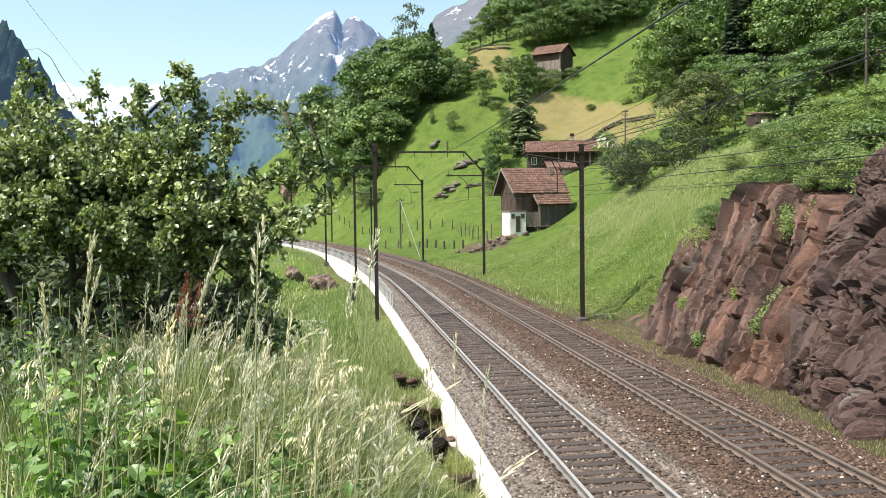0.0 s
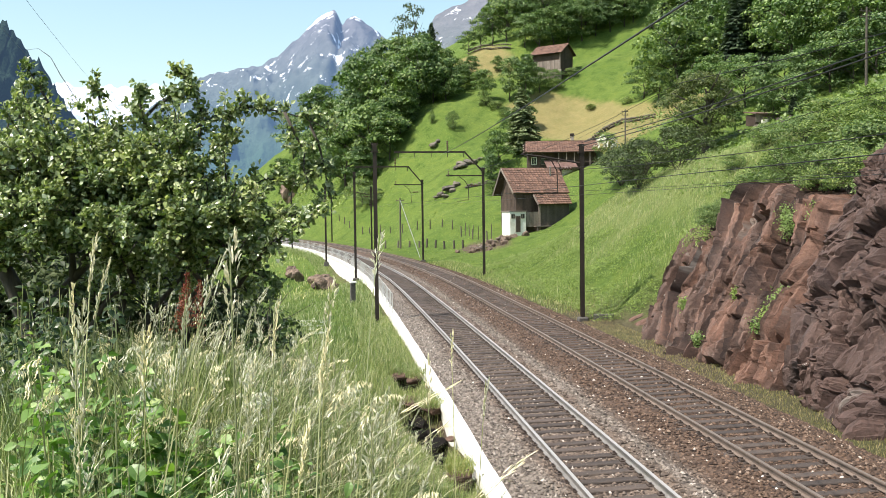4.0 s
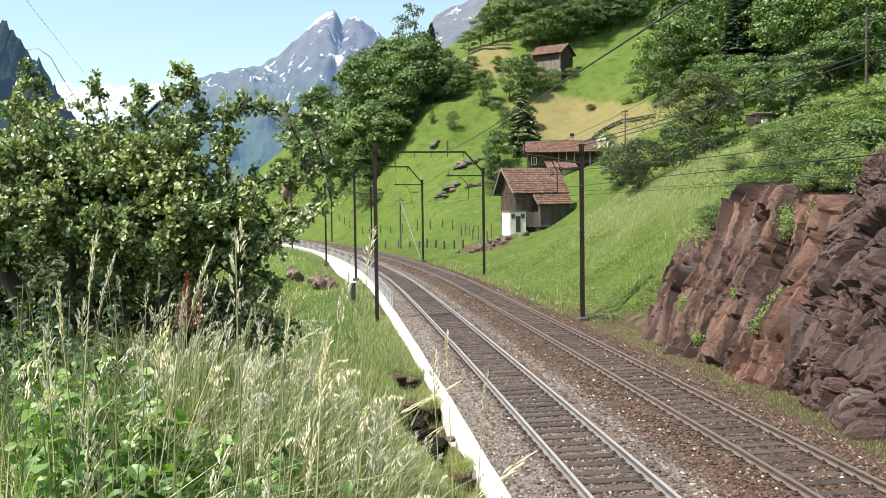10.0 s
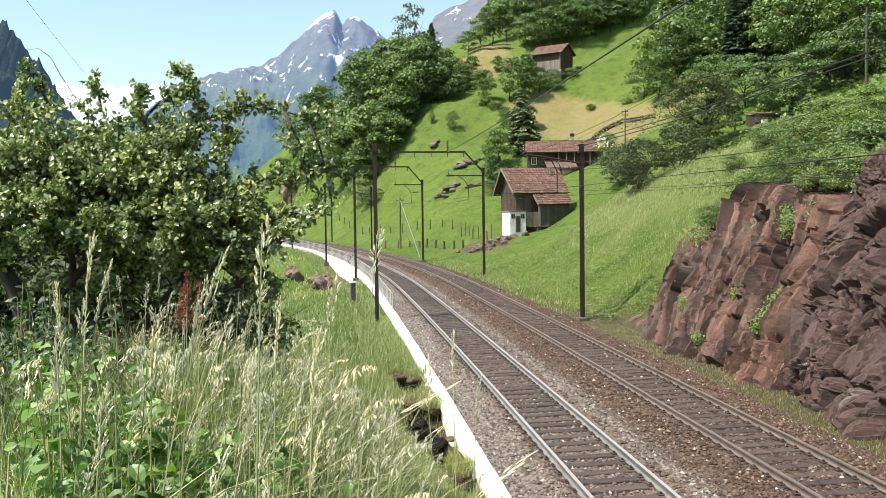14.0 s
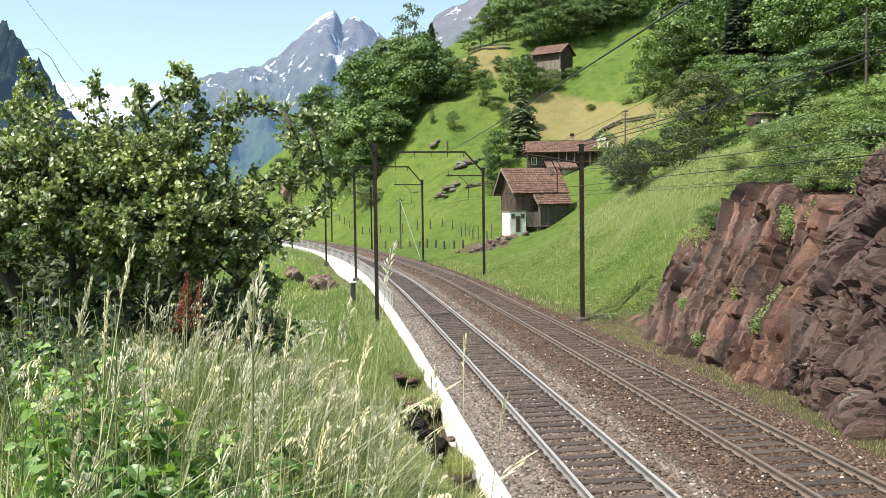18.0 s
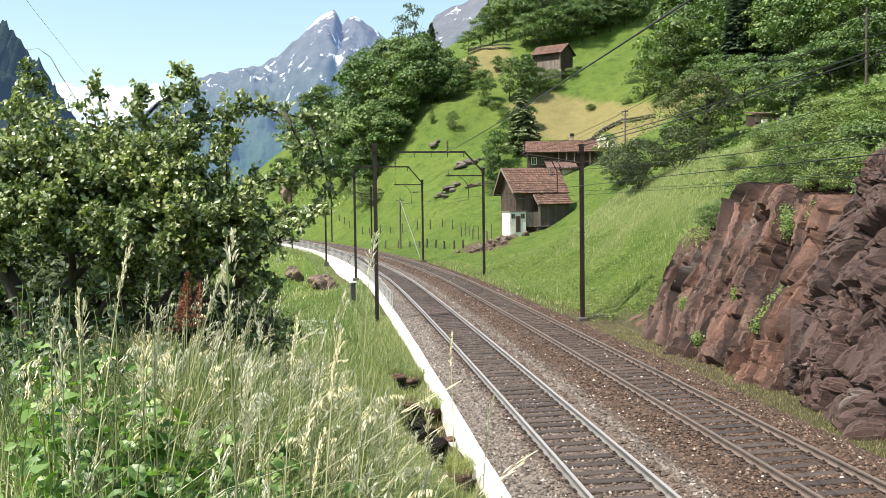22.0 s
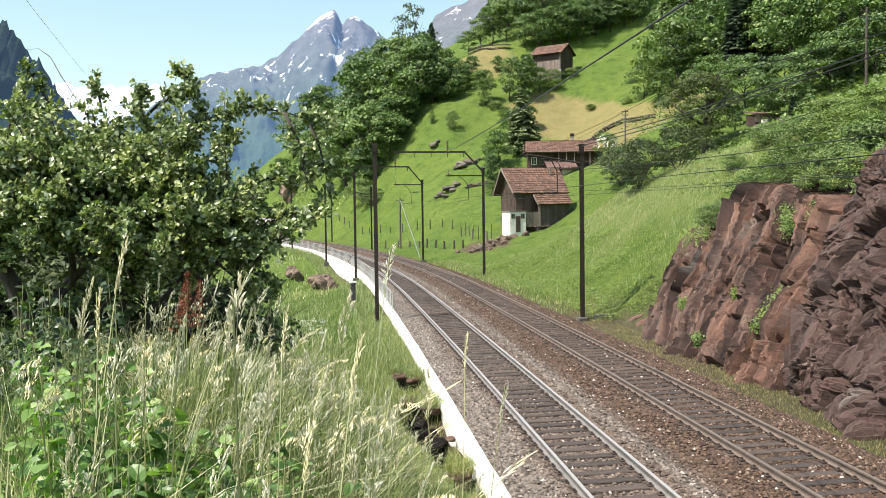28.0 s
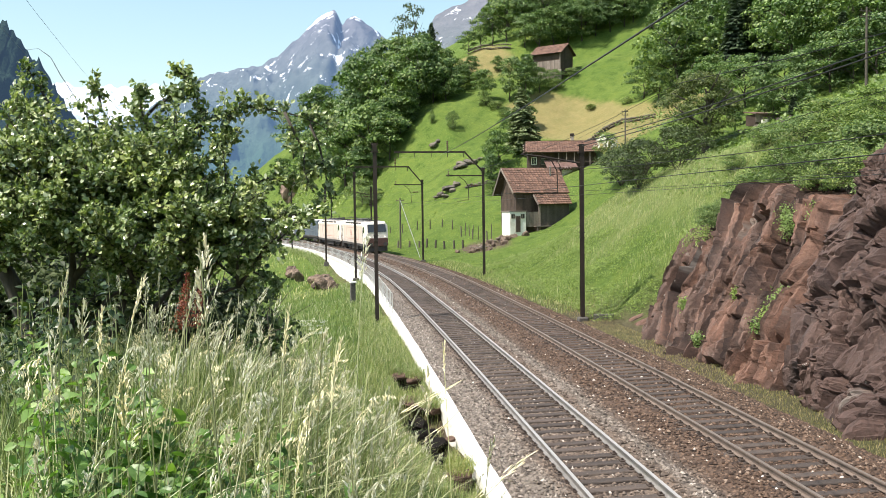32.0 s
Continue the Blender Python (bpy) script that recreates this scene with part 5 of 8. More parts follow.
def farmhouse():
    place = Vector((18.2, 145.0, 9.9))
    ob = thing("house", place, "dark timber farmhouse with broad tiled roof and chimney", "house", turn=-4)
    L, W = 10.2, 7.0
    x0, x1, y0, y1 = -L / 2, L / 2, -W / 2, W / 2
    eave, ridge = 3.9, 5.6
    core = Form()
    core.add([(x0, y0, -2), (x1, y0, -2), (x1, y1, -2), (x0, y1, -2), (x0, y0, eave), (x1, y0, eave), (x1, y1, eave), (x0, y1, eave), (x0, 0, ridge - .2), (x1, 0, ridge - .2)],
             [(0, 1, 5, 4), (1, 2, 6, 9, 5), (2, 3, 7, 6), (3, 0, 4, 8, 7), (4, 5, 9, 8), (7, 8, 9, 6)])
    part("timber_core", core, M["wood_dark"], ob, "dark timber walls")
    part("stone_base", Form().box(x1 - 2.6, y0 - .02, -.2, 5.0, .3, 3.0), M["whitewash"], ob, "pale rendered base wall")
    boards(ob, "wall_board", (x0, y0 - .02), (x1, y0 - .02), 1.3, eave, .3, "wood_dark", (0, -1))
    for k in range(5):
        xx = x0 + 4.6 + k * 1.15
        part("gallery_post", Form().bar((xx, y0 - .9, 1.4), (xx, y0 - .9, eave - .1), .12), M["wood_grey"], ob)
    part("gallery_rail", Form().bar((x0 + 4.2, y0 - .9, 2.2), (x1 + .1, y0 - .9, 2.2), .1, .2), M["wood_dark"], ob)
    part("gallery_floor", Form().box((x0 + 4.2 + x1) / 2, y0 - .5, 1.35, 6.0, 1.0, .12), M["wood_dark"], ob)
    window_in(ob, x0 + .95, y0 - .08, 1.9, .7, 1.1, 0)
    window_in(ob, x0 + 2.3, y0 - .08, 1.9, .6, .9, 0, "wood_grey")
    window_in(ob, x1 - 1.0, y0 - .2, .1, .8, 1.0, 0)
    tiled_roof(ob, "front_roof", [(x0 - .5, y0 - 1.2, eave - .25), (x1 + .6, y0 - 1.2, eave - .25), (x1 + .4, 0, ridge), (x0 - .2, 0, ridge)], 30, 14, label="clay-tiled front roof pitch")
    tiled_roof(ob, "back_roof", [(x1 + .4, y1 + .8, eave - .3), (x0 - .2, y1 + .8, eave - .3), (x0 - .2, 0, ridge), (x1 + .4, 0, ridge)], 18, 8, label="clay-tiled rear roof pitch")
    # porch roofs of rusty sheet
    for k, (a, b) in enumerate(((x0 + 2.4, x0 + 4.3), (x0 + 4.45, x0 + 6.9))):
        part("porch_roof", Form().slab([(a + .4, y0 - 2.2, 1.35), (b + .4, y0 - 2.2, 1.35), (b, y0 - .4, 2.5), (a, y0 - .4, 2.5)], .06), M["rust_sheet"], ob, "rusty sheet-metal porch roof")
        part("porch_post", Form().bar((a + .5, y0 - 2.0, -1), (a + .5, y0 - 2.0, 1.35), .12), M["wood_dark"], ob)
    ch = part("chimney", Form().box(x0 + 6.9, .3, ridge + .2, .5, .5, 1.1, bevel=.03), M["rubble"], ob, "pale stone chimney with a dark cap")
    part("cap", Form().box(x0 + 6.9, .3, ridge + .95, .66, .66, .4, bevel=.03), M["steel_dark"], ch)
    part("verge_board", Form().bar((x0 - .55, y0 - 1.2, eave - .3), (x0 - .25, 0, ridge - .05), .05, .3), M["wood_dark"], ob)
    part("gable_lattice", Form().bar((x0 - .3, -.6, ridge - .9), (x0 - .3, .6, ridge - .9), .12).bar((x0 - .3, 0, ridge - 1.6), (x0 - .3, 0, ridge - .1), .14), M["wood_dark"], ob)
    return ob


def upper_barn():
    place = Vector((23.0, 195.0, 33.0))
    ob = thing("hay_barn", place, "weathered timber hay barn with tiled roof up the slope", "barn", turn=-36)
    L, W = 6.6, 5.0
    x0, x1, y0, y1 = -L / 2, L / 2, -W / 2, W / 2
    eave, ridge = 3.7, 5.6
    core = Form()
    core.add([(x0, y0, -2), (x1, y0, -2), (x1, y1, -2), (x0, y1, -2), (x0, y0, eave), (x1, y0, eave), (x1, y1, eave), (x0, y1, eave), (x0, 0, ridge - .2), (x1, 0, ridge - .2)],
             [(0, 1, 5, 4), (1, 2, 6, 9, 5), (2, 3, 7, 6), (3, 0, 4, 8, 7), (4, 5, 9, 8), (7, 8, 9, 6)])
    part("timber_core", core, M["wood_dark"], ob, "dark timber walls")
    boards(ob, "wall_board", (x0, y0), (x1, y0), .3, 2.1, .3, "wood_grey", (0, -1))
    boards(ob, "wall_board", (x1, y0), (x1, 0), .3, eave - .1, .3, "wood_dark", (1, 0), ridge - .2)
    part("stone_base", Form().box(0, y0 - .1, -.9, L + .2, .4, 2.2), M["rubble"], ob, "rough stone base")
    part("corner_post", Form().bar((x1 - .1, y0 - .12, -1), (x1 - .1, y0 - .12, eave), .2), M["wood_grey"], ob)
    tiled_roof(ob, "front_roof", [(x0 - .4, y0 - .7, eave - .25), (x1 + .5, y0 - .7, eave - .25), (x1 + .5, 0, ridge), (x0 - .4, 0, ridge)], 16, 9, label="clay-tiled roof pitch")
    tiled_roof(ob, "back_roof", [(x1 + .5, y1 + .7, eave - .25), (x0 - .4, y1 + .7, eave - .25), (x0 - .4, 0, ridge), (x1 + .5, 0, ridge)], 12, 7, label="clay-tiled roof pitch")
    return ob


M["wood_mid"] = two_tone("dark_grey_boards", [(.25, (.045, .038, .033)), (.55, (.09, .078, .068)), (.8, (.15, .13, .115))], 6, [(.3, (.75, .7, .68)), (.7, (1.15, 1.1, 1.1))], .7, rough=.85, bump=.5, dist=.01, stretch=(.6, 6, 6), per_object=.25)
M["rust_sheet"] = two_tone("rusty_sheet", [(.3, (.11, .06, .05)), (.7, (.22, .14, .12))], 3, [(.3, (.8, .8, .8)), (.7, (1.1, 1.1, 1.1))], .8, rough=.6, metal=.3)
M["rubble"] = two_tone("rubble_stone", [(.3, (.16, .145, .13)), (.7, (.38, .35, .31))], 2.5, [(.3, (.75, .75, .75)), (.7, (1.15, 1.1, 1.05))], .6, rough=.9, bump=.8, dist=.08, world_space=True, per_object=.25)
lower_barn()
farmhouse()
upper_barn()
# ================= the fruit tree in front =================
M["leaf_near"] = leaf_material("fruit_tree_leaves", [(0, (.085, .14, .048)), (.4, (.25, .32, .12)), (.75, (.46, .52, .25)), (1, (.8, .84, .62))], (1.1, 1.25, .55), .26, .26)
M["grass"] = leaf_material("long_grass", [(0, (.105, .155, .045)), (.3, (.215, .285, .088)), (.6, (.345, .42, .165)), (.87, (.53, .53, .3)), (1, (.8, .76, .55))], (1.05, 1.1, .7), .42, .25)
M["pale_grass"] = leaf_material("pale_meadow_grass", [(0, (.19, .27, .08)), (.4, (.33, .42, .14)), (.75, (.5, .54, .24)), (1, (.76, .72, .46))], (1.1, 1.1, .6), .5, .3)
M["straw"] = leaf_material("straw_heads", [(0, (.78, .72, .5)), (.5, (1.0, .94, .7)), (1, (1.2, 1.14, .92))], (1.0, 1.0, .85), .5, .22)
M["stem"] = leaf_material("grass_stems", [(0, (.24, .3, .11)), (.6, (.48, .5, .25)), (1, (.75, .72, .48))], (1.0, 1.0, .6), .5, .15)
M["herb"] = leaf_material("herb_leaves", [(0, (.065, .14, .036)), (.45, (.165, .295, .075)), (.85, (.31, .46, .14)), (1, (.52, .63, .3))], (1.15, 1.4, .5), .4, .35)
M["bramble"] = leaf_material("bramble_leaves", [(0, (.026, .05, .017)), (.5, (.055, .095, .03)), (.85, (.1, .15, .05)), (1, (.2, .25, .11))], (1.1, 1.3, .5), .4, .25)
M["sorrel"] = leaf_material("sorrel_seed", [(0, (.2, .055, .035)), (.6, (.32, .1, .06)), (1, (.45, .2, .11))], (1.0, .7, .5), .6, .3)
D0 = 12.0
# outline of the dense crown, as (x, z) in the upright plane through the trunk
CROWN = [(-5.86, 6.9), (-5.57, 6.79), (-5.28, 6.96), (-5.07, 7.0), (-4.79, 6.78), (-4.43, 6.72), (-4.25, 6.77), (-3.86, 6.66), (-3.73, 6.76), (-3.61, 6.59), (-3.37, 6.51), (-3.19, 6.4), (-3.09, 6.22), (-2.73, 6.05), (-2.63, 5.75),
         (-2.46, 5.62), (-2.03, 5.48), (-1.65, 5.4), (-1.5, 5.3), (-1.55, 5.2), (-1.85, 5.16), (-2.25, 5.12), (-2.42, 4.95), (-2.6, 4.75), (-2.75, 4.6), (-2.92, 4.45), (-3.49, 4.5), (-4.21, 4.5), (-4.92, 4.55), (-6.2, 4.6)]
# long boughs that reach out of the crown: points along them, twigs, length of the twigs
REACHING = [
    ([(-3.35, 6.1), (-2.98, 6.38), (-2.72, 6.5), (-2.51, 6.57), (-2.26, 6.55), (-2.01, 6.5), (-1.76, 6.43), (-1.55, 6.34), (-1.42, 6.25)], 46, .17),
    ([(-3.05, 6.2), (-2.99, 6.45), (-3.06, 6.68), (-3.14, 6.86), (-3.22, 6.98), (-3.36, 7.03)], 16, .11),
    ([(-3.75, 6.4), (-3.54, 6.6), (-3.36, 6.68), (-3.18, 6.74), (-3.06, 6.76)], 18, .13),
    ([(-1.95, 6.48), (-1.82, 6.2), (-1.72, 6.0), (-1.72, 5.75), (-1.62, 5.5)], 17, .14),
    ([(-1.7, 6.4), (-1.58, 6.1), (-1.5, 5.8), (-1.46, 5.45)], 13, .13),
    ([(-2.9, 5.3), (-2.5, 5.55), (-2.25, 5.68), (-2.0, 5.62), (-1.75, 5.55)], 20, .16),
    ([(-3.3, 5.5), (-2.9, 5.95), (-2.75, 6.12), (-2.62, 6.2)], 20, .16),
    ([(-2.75, 4.7), (-2.5, 4.55), (-2.25, 4.42), (-2.1, 4.34)], 10, .12),
    ([(-2.9, 4.6), (-2.6, 4.35), (-2.45, 4.15)], 9, .14),
    ([(-4.9, 6.6), (-5.05, 6.9), (-5.2, 7.08)], 9, .12),
    ([(-4.2, 6.5), (-4.22, 6.75), (-4.28, 6.92)], 7, .1),
    ([(-3.72, 6.5), (-3.72, 6.72), (-3.7, 6.86)], 7, .1),
]


def inside_outline(x, z, outline):
    hit = False
    for (x0, z0), (x1, z1) in zip(outline, outline[1:] + outline[:1]):
        if (z0 > z) != (z1 > z) and x < x0 + (z - z0) * (x1 - x0) / (z1 - z0):
            hit = not hit
    return hit


def leaf_blades(points, normals, dirs, size, rng, wide=.3):
    """Pointed leaves folded along the middle: six vertices each."""
    n = len(points)
    d = dirs / np.maximum(np.linalg.norm(dirs, axis=1, keepdims=True), 1e-6)
    nn = normals - d * (normals * d).sum(1, keepdims=True)
    nn /= np.maximum(np.linalg.norm(nn, axis=1, keepdims=True), 1e-6)
    w = np.cross(d, nn)
    r = size * rng.uniform(.65, 1.25, (n, 1))
    v = np.stack([points, points + d * r * .4 - w * r * wide + nn * r * .1, points + d * r * .78 - w * r * wide * .7 + nn * r * .05, points + d * r * 1.05 - nn * r * .1,
                  points + d * r * .78 + w * r * wide * .7 + nn * r * .05, points + d * r * .4 + w * r * wide + nn * r * .1, points + d * r * .5 - nn * r * .02], 1).reshape(-1, 3)
    f = np.array([(0, 1, 2, 6), (6, 2, 3, 4), (0, 6, 4, 5)])
    return v, (f[None] + 7 * np.arange(n)[:, None, None]).reshape(-1, 4)


def fruit_tree():
    rng = np.random.RandomState(9)
    base = at_ground(-4.7, D0, -.1)
    ob = thing("fruit_tree", base, "dense leafy green fruit tree in the meadow grass", "tree")
    stems, boughs = [], []
    for r, line in ((.13, [(-5.0, 3.1), (-5.23, 3.95), (-5.43, 4.53), (-5.64, 4.95)]), (.07, [(-5.05, 3.4), (-5.05, 4.1), (-4.6, 4.55), (-4.4, 5.0)]), (.06, [(-4.82, 3.1), (-4.78, 4.09), (-4.71, 4.59), (-4.75, 5.2)]),
                    (.055, [(-4.5, 3.1), (-4.31, 3.58), (-4.11, 4.08), (-3.85, 4.58), (-3.6, 5.2)]), (.05, [(-3.5, 3.05), (-3.29, 3.64), (-3.14, 4.21), (-2.75, 4.75)]), (.035, [(-3.9, 3.1), (-3.85, 3.9), (-3.4, 4.4), (-3.2, 5.0)]),
                    (.03, [(-4.6, 3.6), (-4.2, 4.2), (-3.9, 4.35)]), (.028, [(-3.2, 3.9), (-2.9, 4.2), (-2.6, 4.3)])):
        dy = rng.uniform(-.25, .3)
        pts = [Vector((x, D0 + dy + rng.uniform(-.06, .06), z)) - base for x, z in line]
        fine = [pts[min(int(t), len(pts) - 2)].lerp(pts[min(int(t), len(pts) - 2) + 1], t - min(int(t), len(pts) - 2)) + Vector((rng.normal(0, .012), rng.normal(0, .012), 0)) for t in np.linspace(0, len(pts) - 1, 13)]
        part("trunk", Form().tube(fine, list(np.linspace(r * 1.15, r * .55, 13)), 8), M["bark"], ob, "dark leaning stem", True)
        stems += fine[7:]

    def grow(pts, thick, twigs, reach, leaves):
        """One bough along pts with its twigs and leaves; it turns about its root."""
        root = pts[0].copy()
        pts = [p - root for p in pts]
        n = len(pts)
        bough = part("bough", Form().tube(pts, list(np.linspace(thick, .004, n)), 6), M["bark"], ob, "leafy bough", True)
        bough.location = root
        tw, P, N, Dd = Form(), [], [], []
        out = (pts[-1] - pts[0]).normalized()
        for k in range(twigs):
            t = rng.uniform(.1, 1) ** .8 if n < 8 else rng.uniform(0, 1)
            i = min(n - 2, int(t * (n - 1)))
            p = pts[i].lerp(pts[i + 1], t * (n - 1) - i)
            d = (Vector((rng.normal(0, .7), rng.normal(0, .7), rng.normal(.25, .6))) + out * .5).normalized()
            q = p + d * (reach * rng.uniform(.6, 1.4))
            tw.tube([p, p.lerp(q, .5) + Vector((0, 0, .012)), q], [.005, .004, .002], 4, cap=False)
            # leaves stand in small rosettes on the twig
            f = np.repeat(rng.uniform(.2, 1.05, leaves // 4 + 1), 4)[:leaves]
            c = np.array(p)[None] + np.array(q - p)[None] * f[:, None] + rng.normal(0, .03, (leaves, 3))
            P.append(c)
            Dd.append(rng.normal(0, 1, (leaves, 3)) + np.array(d)[None] * .7 + [0, 0, .12])
            N.append(rng.normal(0, .55, (leaves, 3)) + np.array(SUN_TO)[None] * 1.1 + [0, -.35, 0])
        v, f = leaf_blades(np.concatenate(P), np.concatenate(N), np.concatenate(Dd), .066, rng, .38)
        part("twig_spray", tw, M["bark"], bough, kind="stuff")
        part("foliage", array_mesh("foliage", v, f, M["leaf_near"], False), None, bough)
        boughs.append((bough, root))

    for gx_ in np.arange(-6.2, -1.3, .33):
        for gz_ in np.arange(4.45, 7.1, .3):
            x, z = gx_ + rng.uniform(-.14, .14), gz_ + rng.uniform(-.13, .13)
            if not inside_outline(x, z, CROWN) or (z < 4.8 and x < -2.4):
                continue
            front = -.25 - .62 * (6.9 - z)
            for dy in ((front + rng.uniform(-.25, .2), front * .4 + rng.uniform(.0, .5)) + ((front - .3 + rng.uniform(-.1, .1),) if x < -3.4 and 5.2 < z < 6.4 else ()) if z > 4.62 else (front * .4 + rng.uniform(-.2, .3),)):
                k = 1 + dy / D0
                end = Vector(((x + rng.uniform(-.1, .1)) * k, D0 + dy, EYE[2] + (z + rng.uniform(-.1, .02) - EYE[2]) * k)) - base
                root = min(stems, key=lambda p: (p - end).length + .6 * abs(p.x - end.x)).copy()
                bend = root.lerp(end, .5) + Vector((rng.uniform(-.12, .12), rng.uniform(-.12, .12), .16))
                grow([root.lerp(bend, t).lerp(bend.lerp(end, t), t) for t in np.linspace(0, 1, 7)], .024, 14, .24, 28)
    for line, twigs, reach in REACHING:
        dy = rng.uniform(-.3, .2)
        grow([Vector((x, D0 + dy + rng.uniform(-.05, .05), z)) - base for x, z in line], .022, twigs, reach, 22)
    # thin shaded growth under the crown
    for k in range(9):
        x, z = rng.uniform(-5.6, -2.5), rng.uniform(3.95, 4.5)
        end = Vector((x, D0 + rng.uniform(-.2, .8), z)) - base
        root = min(stems, key=lambda p: (p - end).length)
        grow([root.lerp(end, t) + Vector((0, 0, .1 * math.sin(t * 3))) for t in np.linspace(0, 1, 5)], .014, 7, .25, 20)
    shoot = [Vector(p) - base for p in ((-4.55, 12, 6.6), (-4.8, 12, 7.0), (-4.92, 12, 7.23), (-5.07, 12, 7.34), (-5.2, 12, 7.33))]
    part("bare_shoot", Form().tube(shoot, [.006, .005, .004, .003, .0015], 5), M["bark"], ob, "thin bare drooping shoot")
    return boughs


BOUGHS = fruit_tree()

# ================= long grass =================
def blades(x, y, height, width, rng, lean=.35, dz=0.0, base_z=None, flow=(.1, -.02)):
    """Curved tapering grass blades at plan points."""
    n = len(x)
    z = ground(x, y) if base_z is None else np.full(n, base_z)
    h = height * rng.uniform(.55, 1.2, n)
    a = rng.uniform(0, math.tau, n)
    tilt = np.abs(rng.normal(0, lean, n))
    dx, dy = np.cos(a) * tilt + flow[0] * .6, np.sin(a) * tilt + flow[1]
    b = rng.uniform(0, math.tau, n)
    wx, wy = np.cos(b) * width * .5, np.sin(b) * width * .5
    rows = []
    for t, k in ((0, 1.0), (.35, .95), (.7, .65)):
        px, py, pz = x + dx * h * t ** 1.9, y + dy * h * t ** 1.9, z + dz + h * (t - tilt * .28 * t ** 2.2)
        rows += [np.stack([px - wx * k, py - wy * k, pz], -1), np.stack([px + wx * k, py + wy * k, pz], -1)]
    rows.append(np.stack([x + dx * h, y + dy * h, z + dz + h * (1 - tilt * .28)], -1))
    v = np.stack(rows, 1).reshape(-1, 3)
    i = 7 * np.arange(n)[:, None]
    tri = np.concatenate([i + [0, 1, 3], i + [0, 3, 2], i + [2, 3, 5], i + [2, 5, 4], i + [4, 5, 6]], 0)
    return v, tri


def bank_points(rng, n, y0, y1, l_lo, l_hi, power=1.0):
    """Plan points on the bank left of the wall, within the sector that lies ahead."""
    y = y0 + (y1 - y0) * rng.uniform(0, 1, n) ** power
    x = rng.uniform(-.52, .16, n) * y
    s, l = line_coords(x, y)
    thin = np.where((x < -.33 * y) & (y > 4) & (y < 11), .25, 1.0) * np.where((x > -.055 * y) & (y < 18), .12, 1.0)
    ok = (rng.uniform(0, 1, len(x)) < thin) & (l < l_hi) & (l > l_lo) & ~in_hollow(s, l) & ~((s > -11) & (s < 7) & (l > -4.0))
    return x[ok], y[ok]


def grass_mass(name, seed, n, y0, y1, height, width, label, lean=.35, l_hi=-2.95, power=1.0, mat="grass"):
    rng = np.random.RandomState(seed)
    x, y = bank_points(rng, n, y0, y1, -40, l_hi, power)
    v, f = blades(x, y, height, width, rng, lean)
    return tagged(new(name, array_mesh(name, v, f, M[mat], False, 3)), label, "grass", kind="stuff")


grass_mass("long_grass", 201, 6800, 2.2, 7.0, .5, .009, "long uncut meadow grass on the bank", .6)
grass_mass("long_grass", 202, 22000, 6.5, 15, .55, .010, "long uncut meadow grass on the bank", .55)
grass_mass("long_grass", 203, 16000, 14, 34, .42, .015, "long uncut meadow grass on the bank", .5)
grass_mass("pale_grass", 208, 22000, 14, 36, .45, .012, "pale seeding meadow grass on the bank", .6, mat="pale_grass")
grass_mass("bent_grass", 205, 5000, 2.3, 7.0, .7, .0075, "long bent-over meadow grass on the bank", 1.0)
grass_mass("bent_grass", 206, 7000, 6.5, 16, .65, .009, "long bent-over meadow grass on the bank", 1.0)
grass_mass("long_grass", 204, 12000, 32, 75, .36, .03, "meadow grass below the railway wall", .5, -3.2)
grass_mass("pale_grass", 209, 16000, 32, 80, .4, .025, "pale meadow grass below the railway wall", .6, -3.2, mat="pale_grass")
grass_mass("pale_grass", 210, 12000, 70, 150, .5, .07, "pale meadow grass below the railway wall", .6, -4, mat="pale_grass")


def seed_head(kind, rng, length, top, big=1.0):
    """Spikelets along the upper stem. top: the stem's end; they hang about it."""
    n = int({"oat": 34, "narrow": 46, "nodding": 34}[kind] * big)
    t = np.linspace(0, 1, n)
    spread = {"oat": .013, "narrow": .004, "nodding": .014}[kind]
    prof = np.sin(np.clip(t * .9 + .1, 0, 1) * math.pi) ** .7
    a = rng.uniform(0, math.tau, n)
    off = np.stack([np.cos(a), np.sin(a), np.zeros(n)], -1) * (spread * prof)[:, None]
    bow = np.stack([(t ** 2) * length * (.55 if kind == "nodding" else .08), np.zeros(n), -(t ** 3) * length * (.45 if kind == "nodding" else 0)], -1)
    c = np.array(top)[None] + np.stack([np.zeros(n), np.zeros(n), -length + length * t], -1) + off + bow
    d = off * 18 + [0, 0, .6 if kind != "nodding" else -.4] + rng.normal(0, .12, (n, 3))
    return leaf_blades(c, rng.normal(0, .6, (n, 3)) + np.array(SUN_TO)[None], d, {"oat": .022, "narrow": .016, "nodding": .02}[kind] * big, rng, .13)


def stem_form(L, bow, r=.0034):
    return Form().tube([(bow * t * t, 0, L * t) for t in np.linspace(0, 1, 6)], [r * (1.2 - .6 * t) for t in np.linspace(0, 1, 6)], 4)


